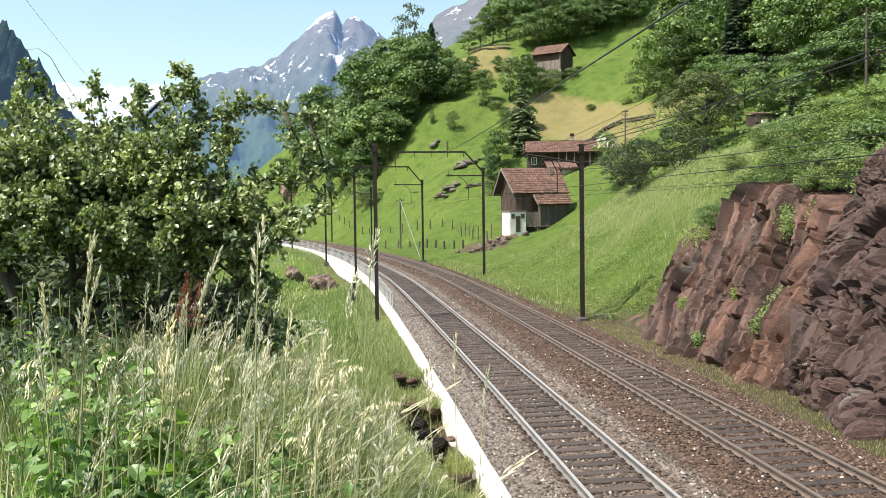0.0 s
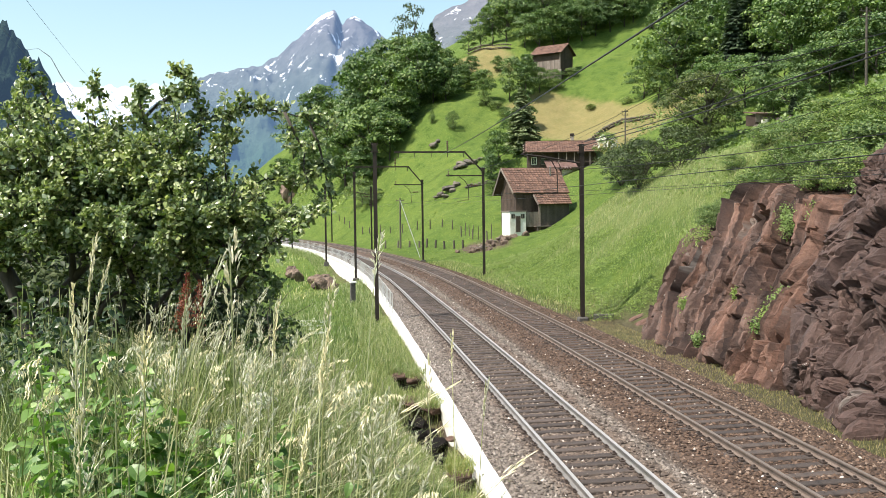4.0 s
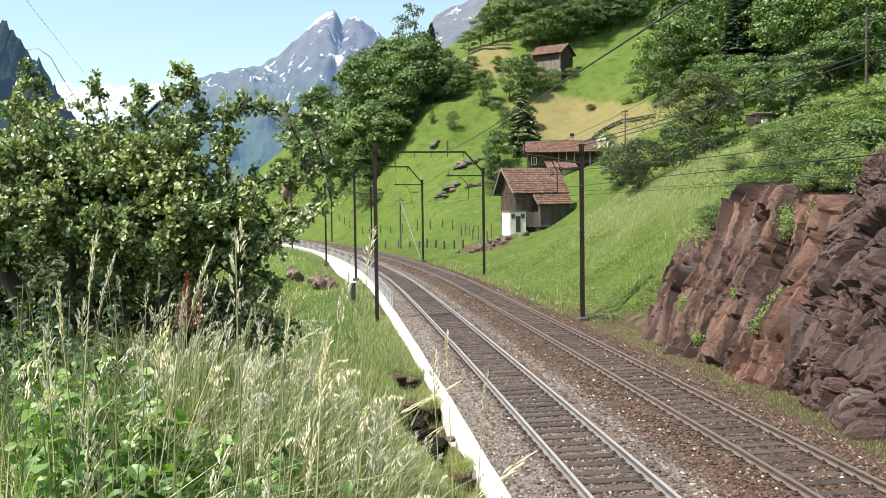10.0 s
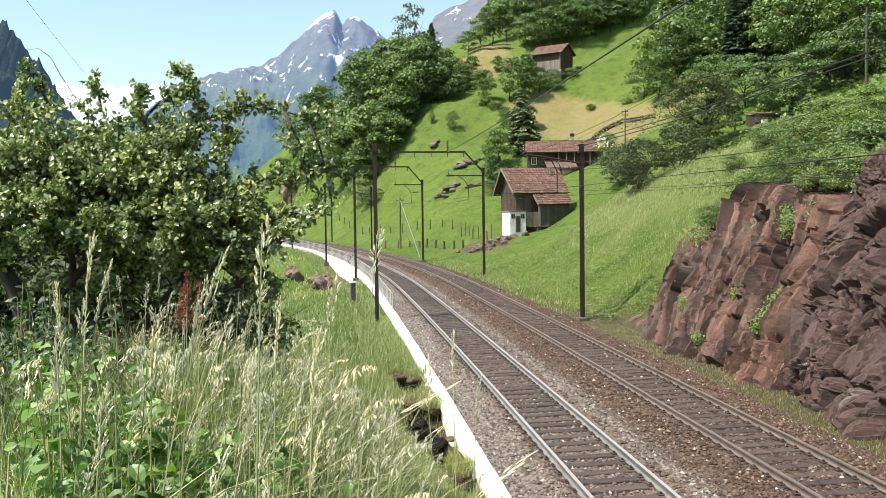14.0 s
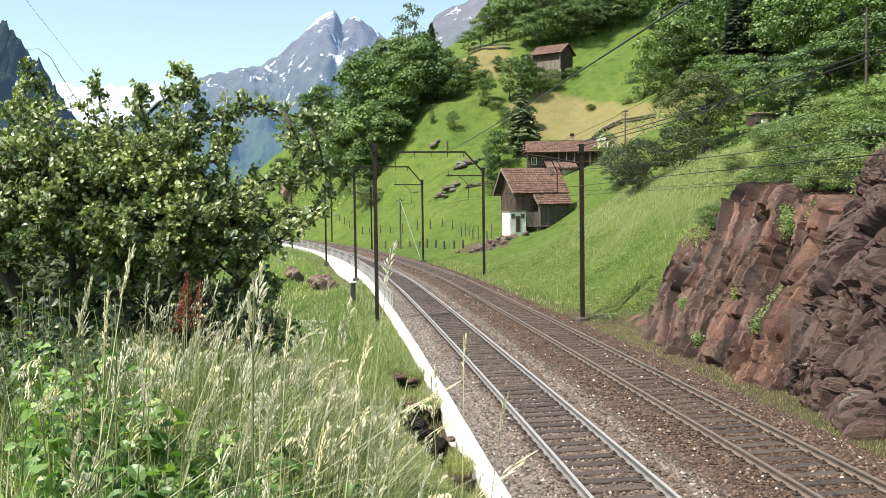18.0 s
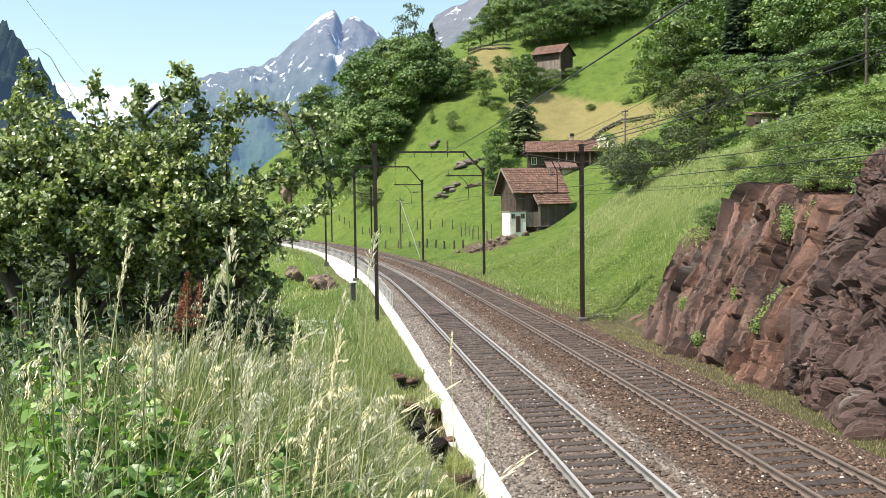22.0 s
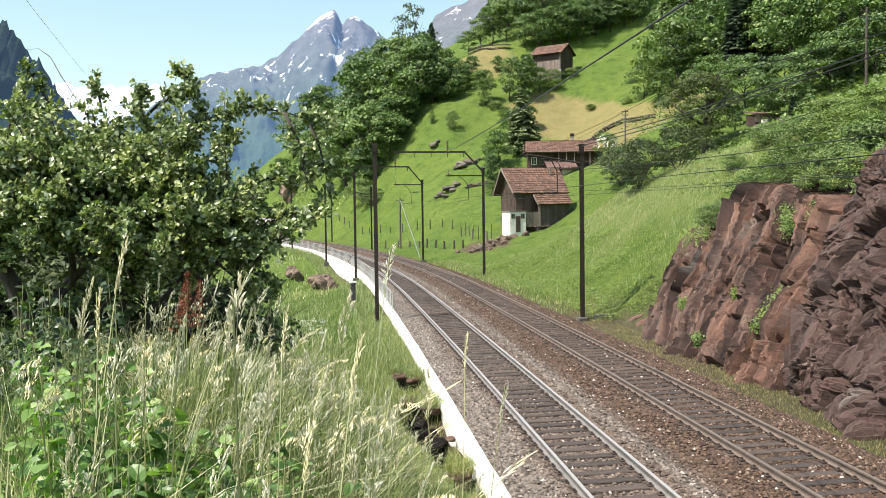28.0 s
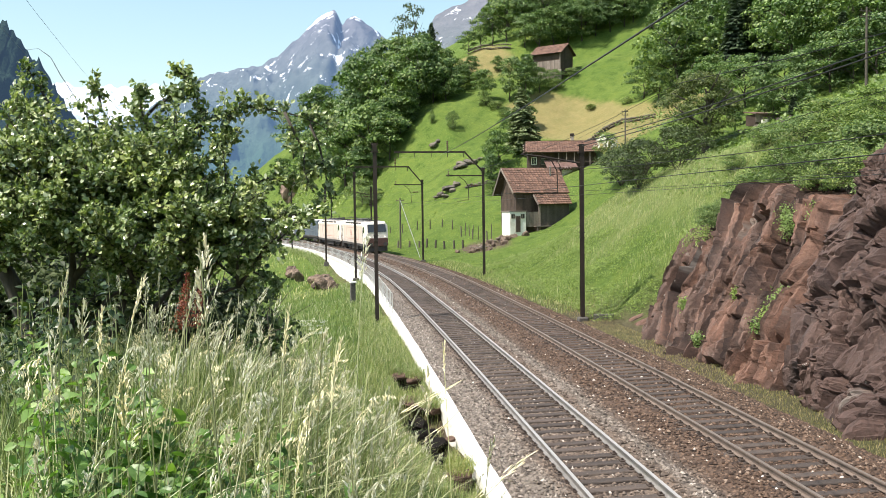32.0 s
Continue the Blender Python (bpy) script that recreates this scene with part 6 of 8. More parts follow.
def standing_stalks(name, seed, n, y0, y1, height, label, lean=.16, kinds=("narrow", "oat", "nodding")):
    """Many thin stalks with pale heads, too many to count."""
    rng = np.random.RandomState(seed)
    x, y = bank_points(rng, n, y0, y1, -30, -3.3)
    z = ground(x, y)
    V, F, k = [], [], 0
    SV, SF = Form(), None
    for i in range(len(x)):
        if x[i] < -.36 * y[i] and y[i] > 4:
            continue
        L = height * rng.uniform(.7, 1.15)
        a, tilt = rng.uniform(0, math.tau), abs(rng.normal(0, lean))
        ax, ay = math.cos(a) * tilt + .08, math.sin(a) * tilt
        v, f = seed_head(kinds[i % len(kinds)], rng, rng.uniform(.09, .17), (0, 0, L), 1.12)
        v = v * [1, 1, 1]
        v[:, 0] += ax * v[:, 2] ** 2 / L
        v[:, 1] += ay * v[:, 2] ** 2 / L
        V.append(v + [x[i], y[i], z[i]])
        F.append(f + k)
        k += len(v)
        SV.tube([(x[i] + ax * L * t * t, y[i] + ay * L * t * t, z[i] + L * t) for t in (0, .5, 1)], .0016 + .0001 * y[i], 3, cap=False)
    tagged(new(name, array_mesh(name, np.concatenate(V), np.concatenate(F), M["straw"], False)), label, "grass", kind="stuff")
    tagged(new(name + "_stems", to_mesh(name, SV, M["stem"])), "thin pale stems of seeding grass", "grass", kind="stuff")


standing_stalks("seeding_grass", 211, 300, 2.6, 8, .95, "pale seed heads of tall meadow grass")
standing_stalks("seeding_grass", 212, 380, 7, 18, .85, "pale seed heads of tall meadow grass")
standing_stalks("arching_grass", 213, 170, 3.2, 9, .75, "pale arching panicles of meadow grass", .5, ("nodding", "nodding", "oat"))
standing_stalks("arching_grass", 214, 340, 8, 17, .7, "pale arching panicles of meadow grass", .5, ("nodding", "oat"))

# stalks that sway one by one: place on the bank, height of the head, kind, bow of the stem
STALKS = [(-.515, 2.5, 5.214, "oat", .02), (-1.18, 3.0, 5.18, "narrow", .03), (-1.1, 3.2, 5.1, "narrow", .16), (-1.3, 3.0, 5.01, "narrow", -.1), (-.96, 3.2, 4.88, "oat", .05), (-.76, 2.9, 5.13, "narrow", .2),
          (-.8, 3.1, 5.0, "narrow", .1), (-.33, 2.4, 4.92, "narrow", .04), (-.44, 4.0, 4.98, "oat", .1), (-.33, 4.0, 5.16, "oat", .08), (-.36, 3.2, 4.82, "nodding", .12), (-.27, 3.2, 4.68, "nodding", .1)]
STALKS_MORE = [(-.18, 3.4, 4.5, "nodding", .14), (.02, 5.0, 4.57, "narrow", -.03), (.18, 4.5, 4.48, "narrow", .06), (-.57, 3.1, 4.92, "narrow", .02), (-1.0, 2.7, 4.75, "oat", .04), (-1.24, 2.8, 4.9, "oat", -.06), (-.66, 3.4, 4.75, "oat", .05),
               (-.52, 3.3, 4.7, "narrow", .1), (-.22, 3.0, 4.62, "oat", .03), (-.14, 2.8, 4.45, "nodding", .1), (-.08, 4.2, 4.6, "oat", -.05), (-.42, 2.7, 4.6, "narrow", .06)]
swayers = []
for i, (x, y, z, kind, bow) in enumerate(STALKS + STALKS_MORE):
    rng_s = np.random.RandomState(300 + i)
    g = ground(x - bow, y)
    L = max(.5, z - g)
    place = Vector((x - bow, y, z - L))
    ob = thing("grass_stalk", place, {"oat": "tall pale oat-like grass stalk with loose head", "narrow": "tall slender grass stalk with narrow pale head", "nodding": "grass stalk with a drooping pale head"}[kind], "grass stalk", "swaying grass stalks")
    part("stem", stem_form(L, bow), M["stem"], ob)
    v, f = seed_head(kind, rng_s, .2 if kind != "narrow" else .19, (0, 0, L), 1.35)
    v[:, 0] += bow * (v[:, 2] / L) ** 2
    part("seed_head", array_mesh("seed_head", v, f, M["straw"], False), None, ob, kind="stuff")
    swayers.append((ob, place, L, i))

# tufts that sway as a whole
tufts = []
rng_t = np.random.RandomState(33)
for i in range(26):
    y = rng_t.uniform(2.6, 6.0)
    x = rng_t.uniform(-.46, .04) * y
    place = at_ground(x, y, -.03)
    n = 110
    px, py = rng_t.normal(0, .13, n), rng_t.normal(0, .13, n)
    v, f = blades(px, py, .72, .007, rng_t, .35, 0.0, 0.0)
    ob = new("grass_tuft", array_mesh("grass_tuft", v, f, M["grass"], False, 3))
    ob.location = place
    tagged(ob, "tuft of long green and straw-coloured grass", "grass", "swaying grass tufts")
    tufts.append((ob, place, i))


def ovate_leaves(points, normals, dirs, size, rng, wide=.34):
    """Broad pointed leaves, folded at the midrib and drooping to the tip: fifteen vertices each."""
    n = len(points)
    d = dirs / np.maximum(np.linalg.norm(dirs, axis=1, keepdims=True), 1e-6)
    nn = normals - d * (normals * d).sum(1, keepdims=True)
    nn /= np.maximum(np.linalg.norm(nn, axis=1, keepdims=True), 1e-6)
    w = np.cross(d, nn)
    r = size * rng.uniform(.55, 1.3, (n, 1))
    fold, droop = rng.uniform(.1, .5, (n, 1)), rng.uniform(.1, .7, (n, 1))
    rows = []
    for t, k in ((0, .12), (.22, .8), (.5, 1.0), (.78, .62), (1.0, .04)):
        mid = points + d * (r * t) - nn * (r * droop * t * t)
        for o in (-1, 0, 1):
            rows.append(mid + w * (r * wide * k * o) + nn * (r * wide * k * fold * abs(o)))
    f = np.array([(3 * i + o, 3 * i + o + 1, 3 * i + o + 4, 3 * i + o + 3) for i in range(4) for o in (0, 1)])
    return np.stack(rows, 1).reshape(-1, 3), (f[None] + 15 * np.arange(n)[:, None, None]).reshape(-1, 4)


def herb(x, y, h, seed, size=.09, label="broad-leaved green herb among the grass", mat="herb", count=20):
    rng = np.random.RandomState(seed)
    ob = thing("herb", at_ground(x, y, -.02), label, "plant", "broad-leaved herbs in the grass")
    st = Form()
    P, N, Dd = [], [], []
    for s in range(3):
        top = Vector((rng.uniform(-.15, .15), rng.uniform(-.15, .15), h * rng.uniform(.75, 1.05)))
        st.tube([(0, 0, 0), top * .5 + Vector((.02, 0, 0)), top], [.005, .004, .002], 5)
        for k in range(count):
            t = rng.uniform(.3, 1)
            a = rng.uniform(0, math.tau)
            P.append(np.array(top) * t + [math.cos(a) * .02, math.sin(a) * .02, 0])
            Dd.append([math.cos(a), math.sin(a), rng.uniform(-.7, .5)])
            N.append([rng.normal(-.2, .5), rng.normal(-.3, .5), 1])
    part("stem", st, M["stem"], ob)
    v, f = ovate_leaves(np.array(P), np.array(N), np.array(Dd), size * .72, rng)
    part("foliage", array_mesh("foliage", v, f, M[mat], False), None, ob)
    return ob


HERBS = [(-1.25, 2.9, .7, .09), (-1.0, 2.8, .7, .1), (-.75, 2.8, .72, .12), (-.52, 3.0, .7, .13), (-1.45, 3.3, .8, .1), (-1.1, 3.4, .75, .12), (-.9, 3.5, .7, .1), (-.62, 3.6, .7, .12), (-1.6, 3.8, .75, .1), (-.45, 2.8, .6, .09),
         (-.1, 3.3, .45, .09), (-.2, 4.2, .5, .08), (-.45, 4.6, .55, .09), (-1.9, 4.4, .8, .1), (-2.2, 5.2, .8, .09), (-.3, 3.8, .5, .09)]
rng_h = random.Random(8)
for i in range(110):
    y = rng_h.uniform(2.75, 4.2)
    HERBS.append((rng_h.uniform(-.45, -.11) * y, y, rng_h.uniform(.5, .88) * (1 if i % 3 else .8), rng_h.uniform(.04, .09)))
for i in range(36):
    y = rng_h.uniform(2.75, 3.7)
    HERBS.append((rng_h.uniform(-.25, -.1) * y, y, rng_h.uniform(.5, .8), rng_h.uniform(.05, .09)))
for i, (x, y, h, sz) in enumerate(HERBS):
    herb(x, y, h, 400 + i, sz)


for i in range(34):
    y = rng_h.uniform(4.6, 9.5)
    herb(rng_h.uniform(-.52, -.35) * y, y, rng_h.uniform(.55, 1.1), 700 + i, .075, "dark green bramble growing under the fruit tree", "bramble", 26)


def sapling(x, y, h, seed):
    rng = np.random.RandomState(seed)
    ob = thing("sapling", at_ground(x, y, -.03), "thin young fruit tree shoot with dark leaves", "plant")
    part("stem", Form().tube([(0, 0, 0), (.02, 0, h * .5), (-.02, 0, h)], [.009, .007, .004], 6), M["bark"], ob)
    for k in range(6):
        a, z = rng.uniform(0, math.tau), h * rng.uniform(.66, .98)
        q = Vector((math.cos(a) * .2, math.sin(a) * .12, z + rng.uniform(-.06, .06)))
        twig = part("twig", Form().tube([(0, 0, z - .05), q], [.004, .002], 4), M["bark"], ob)
        n = 20
        c = np.array([0, 0, z - .05]) + np.outer(rng.uniform(.3, 1.1, n), np.array(q) - [0, 0, z - .05]) + rng.normal(0, .03, (n, 3))
        v, f = leaf_blades(c, rng.normal(0, .6, (n, 3)) + [0, 0, 1], rng.normal(0, 1, (n, 3)), .07, rng, .36)
        part("foliage", array_mesh("foliage", v, f, M["bramble"], False), None, twig)


sapling(-1.58, 8.5, 1.1, 61)


def sorrel(x, y, z, seed):
    rng = np.random.RandomState(seed)
    g = ground(x, y)
    ob = thing("sorrel", (x, y, g), "red-brown seeding sorrel stalk in the grass", "plant", "red sorrel stalks")
    L = z - g
    part("stem", stem_form(L, .03, .003), M["stem"], ob)
    n = 260
    t = rng.uniform(0, 1, n)
    a = rng.uniform(0, math.tau, n)
    r = rng.uniform(.004, .05, n) * (1.2 - t)
    c = np.stack([np.cos(a) * r + .03 * t, np.sin(a) * r, L - .24 + .24 * t], -1)
    v, f = leaf_blades(c, rng.normal(0, 1, (n, 3)), rng.normal(0, 1, (n, 3)), .013, rng)
    part("seed_head", array_mesh("seed_head", v, f, M["sorrel"], False), None, ob)


for i, (x, y, z) in enumerate([(-1.36, 4.9, 4.93), (-1.31, 4.95, 4.88), (-1.4, 5.0, 4.86)]):
    sorrel(x, y, z, 500 + i)
# ================= plants on the slopes =================
def scatter(name, seed, n, s_range, l_range, size, lift, mat, label, flat=.6, keep=None):
    """Many small leaf cards over a stretch of slope, thicker in drifts."""
    rng = np.random.RandomState(seed)
    s, l = rng.uniform(*s_range, n), rng.uniform(*l_range, n)
    t = np.interp(s, LS, LT)
    x, y = np.interp(s, LS, LX) + l * np.cos(t), np.interp(s, LS, LY) + l * np.sin(t)
    drift = wave(x, y, 5.5, seed) + .6 * wave(x, y, 1.9, seed + 1)
    ok = drift + rng.normal(0, .6, n) > -.1
    if keep is not None:
        ok &= keep(s, l)
    x, y, drift = x[ok], y[ok], drift[ok]
    k = len(x)
    c = np.stack([x, y, ground(x, y) + rng.uniform(.02, lift, k) * np.clip(.6 + drift * .5, .3, 1.4)], -1)
    nrm = rng.normal(0, flat, (k, 3)) + [-.2, -.35, 1.0]
    v, f = cards(c, nrm, size, rng, 1.4)
    return tagged(new(name, array_mesh(name, v, f, M[mat], False)), label, "plants", kind="stuff")


M["weed"] = leaf_material("slope_weeds", [(0, (.1, .16, .038)), (.4, (.19, .275, .07)), (.8, (.26, .355, .1)), (1, (.34, .42, .14))], (1.2, 1.4, .5), .5, .26)
M["meadow_leaf"] = leaf_material("meadow_leaves", [(0, (.1, .165, .036)), (.5, (.18, .26, .06)), (1, (.26, .34, .1))], (1.2, 1.4, .5), .6, .26)
M["dry_grass"] = leaf_material("dry_slope_grass", [(0, (.2, .29, .085)), (.45, (.36, .45, .15)), (.75, (.54, .56, .27)), (1, (.8, .75, .5))], (1.1, 1.1, .6), .55, .35)
not_rock = lambda s, l: (s > 20.3) | (l > 15.5)
scatter("slope_weeds", 601, 105000, (19, 62), (7.3, 13.6), .06, .42, "weed", "leafy green weeds on the railway slope", .8, not_rock)
scatter("slope_weeds", 602, 26000, (-8, 34), (14, 34), .12, .8, "weed", "leafy green undergrowth above the rock face", .7, lambda s, l: (l > 15.5) | (s < 8))
scatter("slope_weeds", 603, 16000, (34, 120), (34, 66), .3, 1.0, "weed", "undergrowth below the wood", .7, lambda s, l: (l > 46) | (s < 75))
scatter("slope_weeds", 604, 12000, (148, 205), (14, 44), .34, 1.2, "weed", "undergrowth of the copse", .7, lambda s, l: (l < 40 - (175 - s) * .0) & (s > 158))
scatter("meadow_herbage", 605, 34000, (60, 175), (8, 44), .11, .1, "meadow_leaf", "coarse green meadow herbage", .9)


def slope_blades(name, seed, n, s_range, l_range, height, width, mat, label, keep=None):
    rng = np.random.RandomState(seed)
    s, l = rng.uniform(*s_range, n), rng.uniform(*l_range, n)
    if keep is not None:
        ok = keep(s, l)
        s, l = s[ok], l[ok]
    t = np.interp(s, LS, LT)
    x, y = np.interp(s, LS, LX) + l * np.cos(t), np.interp(s, LS, LY) + l * np.sin(t)
    v, f = blades(x, y, height, width, rng, .45)
    return tagged(new(name, array_mesh(name, v, f, M[mat], False, 3)), label, "grass", kind="stuff")


M["parched"] = leaf_material("parched_grass", [(0, (.19, .22, .07)), (.4, (.36, .33, .14)), (1, (.56, .46, .27))], (1.0, 1.0, .7), .6, .3)
slope_blades("slope_grass", 611, 52000, (12, 66), (8.5, 25), .42, .012, "dry_grass", "long dry grass on the railway slope", lambda s, l: ((s > 20.5) | (l > 15.5)) & (l > 12.2 + 2.2 * np.sin(s * .7) + 1.5 * np.sin(s * 1.9 + l)))
slope_blades("verge_grass", 612, 8000, (-8, 30), (6.75, 8.3), .1, .012, "parched", "parched grass strip at the foot of the rock")
slope_blades("verge_grass", 613, 6000, (24, 75), (6.5, 9), .25, .028, "grass", "grass verge beside the ballast")
slope_blades("wall_foot_grass", 615, 13000, (24, 170), (-4.4, -2.82), .45, .03, "pale_grass", "rank grass at the foot of the railway wall", lambda s, l: (s < 55) | (s > 84) | (l < -3.3))
slope_blades("wall_grass", 614, 17000, (-9, 24), (-4.4, -2.62), .3, .011, "dry_grass", "dry grass along the coping", lambda s, l: ~in_hollow(s, l, 1.15))


def rock_plants(seed, spots):
    for i, (s, l, z, r) in enumerate(spots):
        rng = np.random.RandomState(seed + i)
        n = 520
        p = on_line(s, l, z)
        c = np.array(p) + rng.normal(0, 1, (n, 3)) * [r * .7, r, r]
        v, f = cards(c, rng.normal(0, .6, (n, 3)) + [-.5, -.4, .8], .06, rng, 1.5)
        tagged(new("rock_plant", array_mesh("rock_plant", v, f, M["weed"], False)), "green plants rooted in a crack of the rock", "plant", "plants on the rock face", kind="stuff")


def face_plants(seed, spots):
    rock_plants(seed, [(s, float(cliff_frame(np.array([s]), np.array([z]))[0][0]) - .15, z, r) for s, z, r in spots])


face_plants(620, [(5.5, 1.5, .2), (5.3, 1.9, .2), (5.2, 2.3, .18), (5.8, 1.1, .16), (8.7, 2.0, .12), (7.8, 4.5, .22), (8.4, 4.9, .22), (14.8, 4.0, .3), (16.0, 3.8, .3), (6.2, 5.0, .2), (4.9, 5.9, .22), (9.6, .2, .14), (12.6, 1.2, .14)])
face_plants(640, [(18.3, .2, .3), (18.5, .9, .32), (18.9, 1.6, .32), (19.3, 2.3, .34), (19.8, 3.0, .34), (20.4, 3.6, .36), (20.6, -.2, .34), (20.0, .5, .34), (20.6, 1.4, .36), (21.2, 2.4, .38)])

# ================= boulders, rubble and dry stone walls =================
M["boulder"] = two_tone("lichened_boulder", [(.25, (.06, .054, .046)), (.55, (.14, .125, .11)), (.8, (.26, .24, .21))], 3, [(.3, (.7, .68, .66)), (.7, (1.15, 1.1, 1.05))], .5, rough=.9, bump=.8, dist=.08, per_object=.25)


def boulder_mesh(seed, mat, flat=.65, rings=9, segs=14):
    rng = np.random.RandomState(seed)
    dirs = rng.normal(0, 1, (9, 3))
    dirs /= np.linalg.norm(dirs, axis=1, keepdims=True)
    cut = rng.uniform(.5, .82, 9)
    f = Form()
    prof = []
    for i in range(rings + 1):
        a = math.pi * i / rings
        for k in range(segs):
            b = math.tau * k / segs
            d = np.array([math.sin(a) * math.cos(b), math.sin(a) * math.sin(b), -math.cos(a)])
            r = min(1.0, float(np.min(np.where(dirs @ d > .05, cut / np.maximum(dirs @ d, .05), 9)))) * rng.uniform(.9, 1.06)
            f.v.append((d[0] * r, d[1] * r, d[2] * r * flat))
    for i in range(rings):
        for k in range(segs):
            a, b = i * segs + k, i * segs + (k + 1) % segs
            f.f.append((a, b, b + segs, a + segs))
    f.m = [0] * len(f.f)
    return to_mesh("boulder", f, M[mat])


STONES = [boulder_mesh(700 + i, "boulder") for i in range(5)]
M["brown_rock"] = two_tone("brown_weathered_rock", [(.25, (.06, .045, .035)), (.55, (.15, .11, .085)), (.8, (.27, .215, .17))], 3, [(.3, (.7, .68, .66)), (.7, (1.15, 1.1, 1.05))], .7, rough=.9, bump=.8, dist=.08, per_object=.2)
BROWN = [boulder_mesh(730 + i, "brown_rock", .9, 11, 16) for i in range(4)]
stone_rng = random.Random(71)


def boulder(x, y, r, label, group="", meshes=STONES, sink=.25, z=None):
    ob = new("boulder", stone_rng.choice(meshes))
    p = at_ground(x, y, r * (.65 - sink)) if z is None else Vector((x, y, z))
    ob.matrix_world = Matrix.Translation(p) @ pose(0, 0, 0, stone_rng.uniform(-15, 15), stone_rng.uniform(-15, 15), stone_rng.uniform(0, 360)) @ Matrix.Diagonal((r, r * stone_rng.uniform(.7, 1), r * stone_rng.uniform(.75, 1.1), 1))
    return tagged(ob, label, "boulder", group)


for x, y, r in [(-.2, 148.5, .9), (1.0, 149.0, 1.25), (2.2, 149.6, .9), (.4, 147.3, .7), (1.6, 148.0, .8), (-.9, 148.8, .6)]:
    boulder(x, y, r, "grey lichened boulder in the meadow", "boulders in the meadow")
for x, y, r in [(2.4, 156.5, .8), (3.2, 157, 1.3), (4.4, 157.2, 1.0), (5.4, 156.6, .8), (3.4, 156, .9), (6.4, 157, .6)]:
    boulder(x, y, r, "grey lichened boulder in the meadow", "boulders in the meadow")
for x, y, r in [(-1.4, 172.5, 1.0), (-.6, 173, .6)]:
    boulder(x, y, r, "pale grey boulder high in the meadow", "boulders in the meadow")
for s, l, r in [(60, -4.6, .7), (62, -5.2, .9), (64, -4.7, .9), (66, -5.3, 1.0), (68, -4.8, .9), (63, -5.9, .7), (70, -5.6, .8), (58, -4.4, .5), (78, -6.8, .9), (81, -7.4, .9), (84, -7.0, .8)]:
    p = on_line(s, l)
    boulder(p.x, p.y, r, "brown weathered rock below the railway wall", "rocks below the wall", BROWN, -.05)
# near-black and dull: the shade of the hollows is put into this colour
M["shade_rock"] = two_tone("shade_black_rock", [(.25, (.005, .0045, .004)), (.7, (.016, .014, .013))], 4, [(.3, (.7, .7, .7)), (.7, (1.2, 1.1, 1.1))], .8, rough=.8, bump=.8, dist=.06)
M["shade_rock"].node_tree.nodes["Principled BSDF"].inputs["Specular IOR Level"].default_value = .12
M["earth"] = two_tone("bare_brown_earth", [(.3, (.09, .055, .04)), (.7, (.2, .13, .1))], 9, [(.3, (.7, .7, .7)), (.7, (1.2, 1.15, 1.1))], .9, rough=.95, bump=.8, dist=.04)
EARTH = [boulder_mesh(740 + i, "earth", .5) for i in range(3)]
DARK = [boulder_mesh(720 + i, "shade_rock", .8) for i in range(3)]
# stones added in the hollows to carry their painted shade
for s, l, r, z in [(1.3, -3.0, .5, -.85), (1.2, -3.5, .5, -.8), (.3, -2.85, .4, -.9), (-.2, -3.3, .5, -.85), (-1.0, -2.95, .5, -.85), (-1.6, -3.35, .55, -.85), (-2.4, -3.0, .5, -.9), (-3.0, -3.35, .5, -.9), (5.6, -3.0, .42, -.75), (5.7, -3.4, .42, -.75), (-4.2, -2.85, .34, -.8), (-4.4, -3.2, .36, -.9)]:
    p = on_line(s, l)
    boulder(p.x, p.y, r, "near-black rock painting the shade of a hollow by the wall", "rocks by the wall", DARK, z=z)
lip_rng = np.random.RandomState(77)
for s, l, r, g in [(1.8, -3.1, .62, .6), (.9, -2.8, .5, .34), (6.3, -3.15, .5, .46), (5.4, -2.85, .4, .3), (-5.6, -2.85, .45, .3)]:
    lip = thing("turf_lip", on_line(s, l, -.2), "overhanging lip of brown earth and dry turf over a hollow", "earth", "turf lips by the wall", math.degrees(heading(s)))
    slab_form = new("earth", EARTH[1])
    slab_form.parent = lip
    slab_form.matrix_local = pose(0, 0, 0, 4, -3, s * 31) @ Matrix.Diagonal((g, r, .42, 1))
    a, k = lip_rng.uniform(0, math.tau, 420), np.sqrt(lip_rng.uniform(0, 1, 420))
    v, f = blades(np.cos(a) * k * g * 1.05, np.sin(a) * k * r * 1.05, .34, .012, lip_rng, .8, 0.0, .1)
    part("turf", array_mesh("turf", v, f, M["dry_grass"], False, 3), None, lip, "dry overhanging grass", kind="stuff")
for s, l, r in [(2.6, -2.75, .26), (3.2, -2.85, .2), (1.8, -2.72, .24), (2.2, -2.9, .18), (6.4, -2.75, .2), (7.4, -2.8, .22), (-2.6, -2.68, .16)]:
    p = on_line(s, l)
    boulder(p.x, p.y, r, "crumbling brown earth against the wall's coping", "earth lumps by the wall", EARTH, z=-.19)
for k in range(34):
    boulder(stone_rng.uniform(30, 40), stone_rng.uniform(92, 103), stone_rng.uniform(.15, .5), "pale loose stone on the slope", "loose stones on the slope")
for k in range(44):
    a = stone_rng.gauss(0, 1)
    boulder(6.0 + a * 1.9, 108.2 + stone_rng.gauss(0, 1.0), stone_rng.uniform(.18, .5), "brown rubble stone beside the barn", "rubble heap by the barn", BROWN)


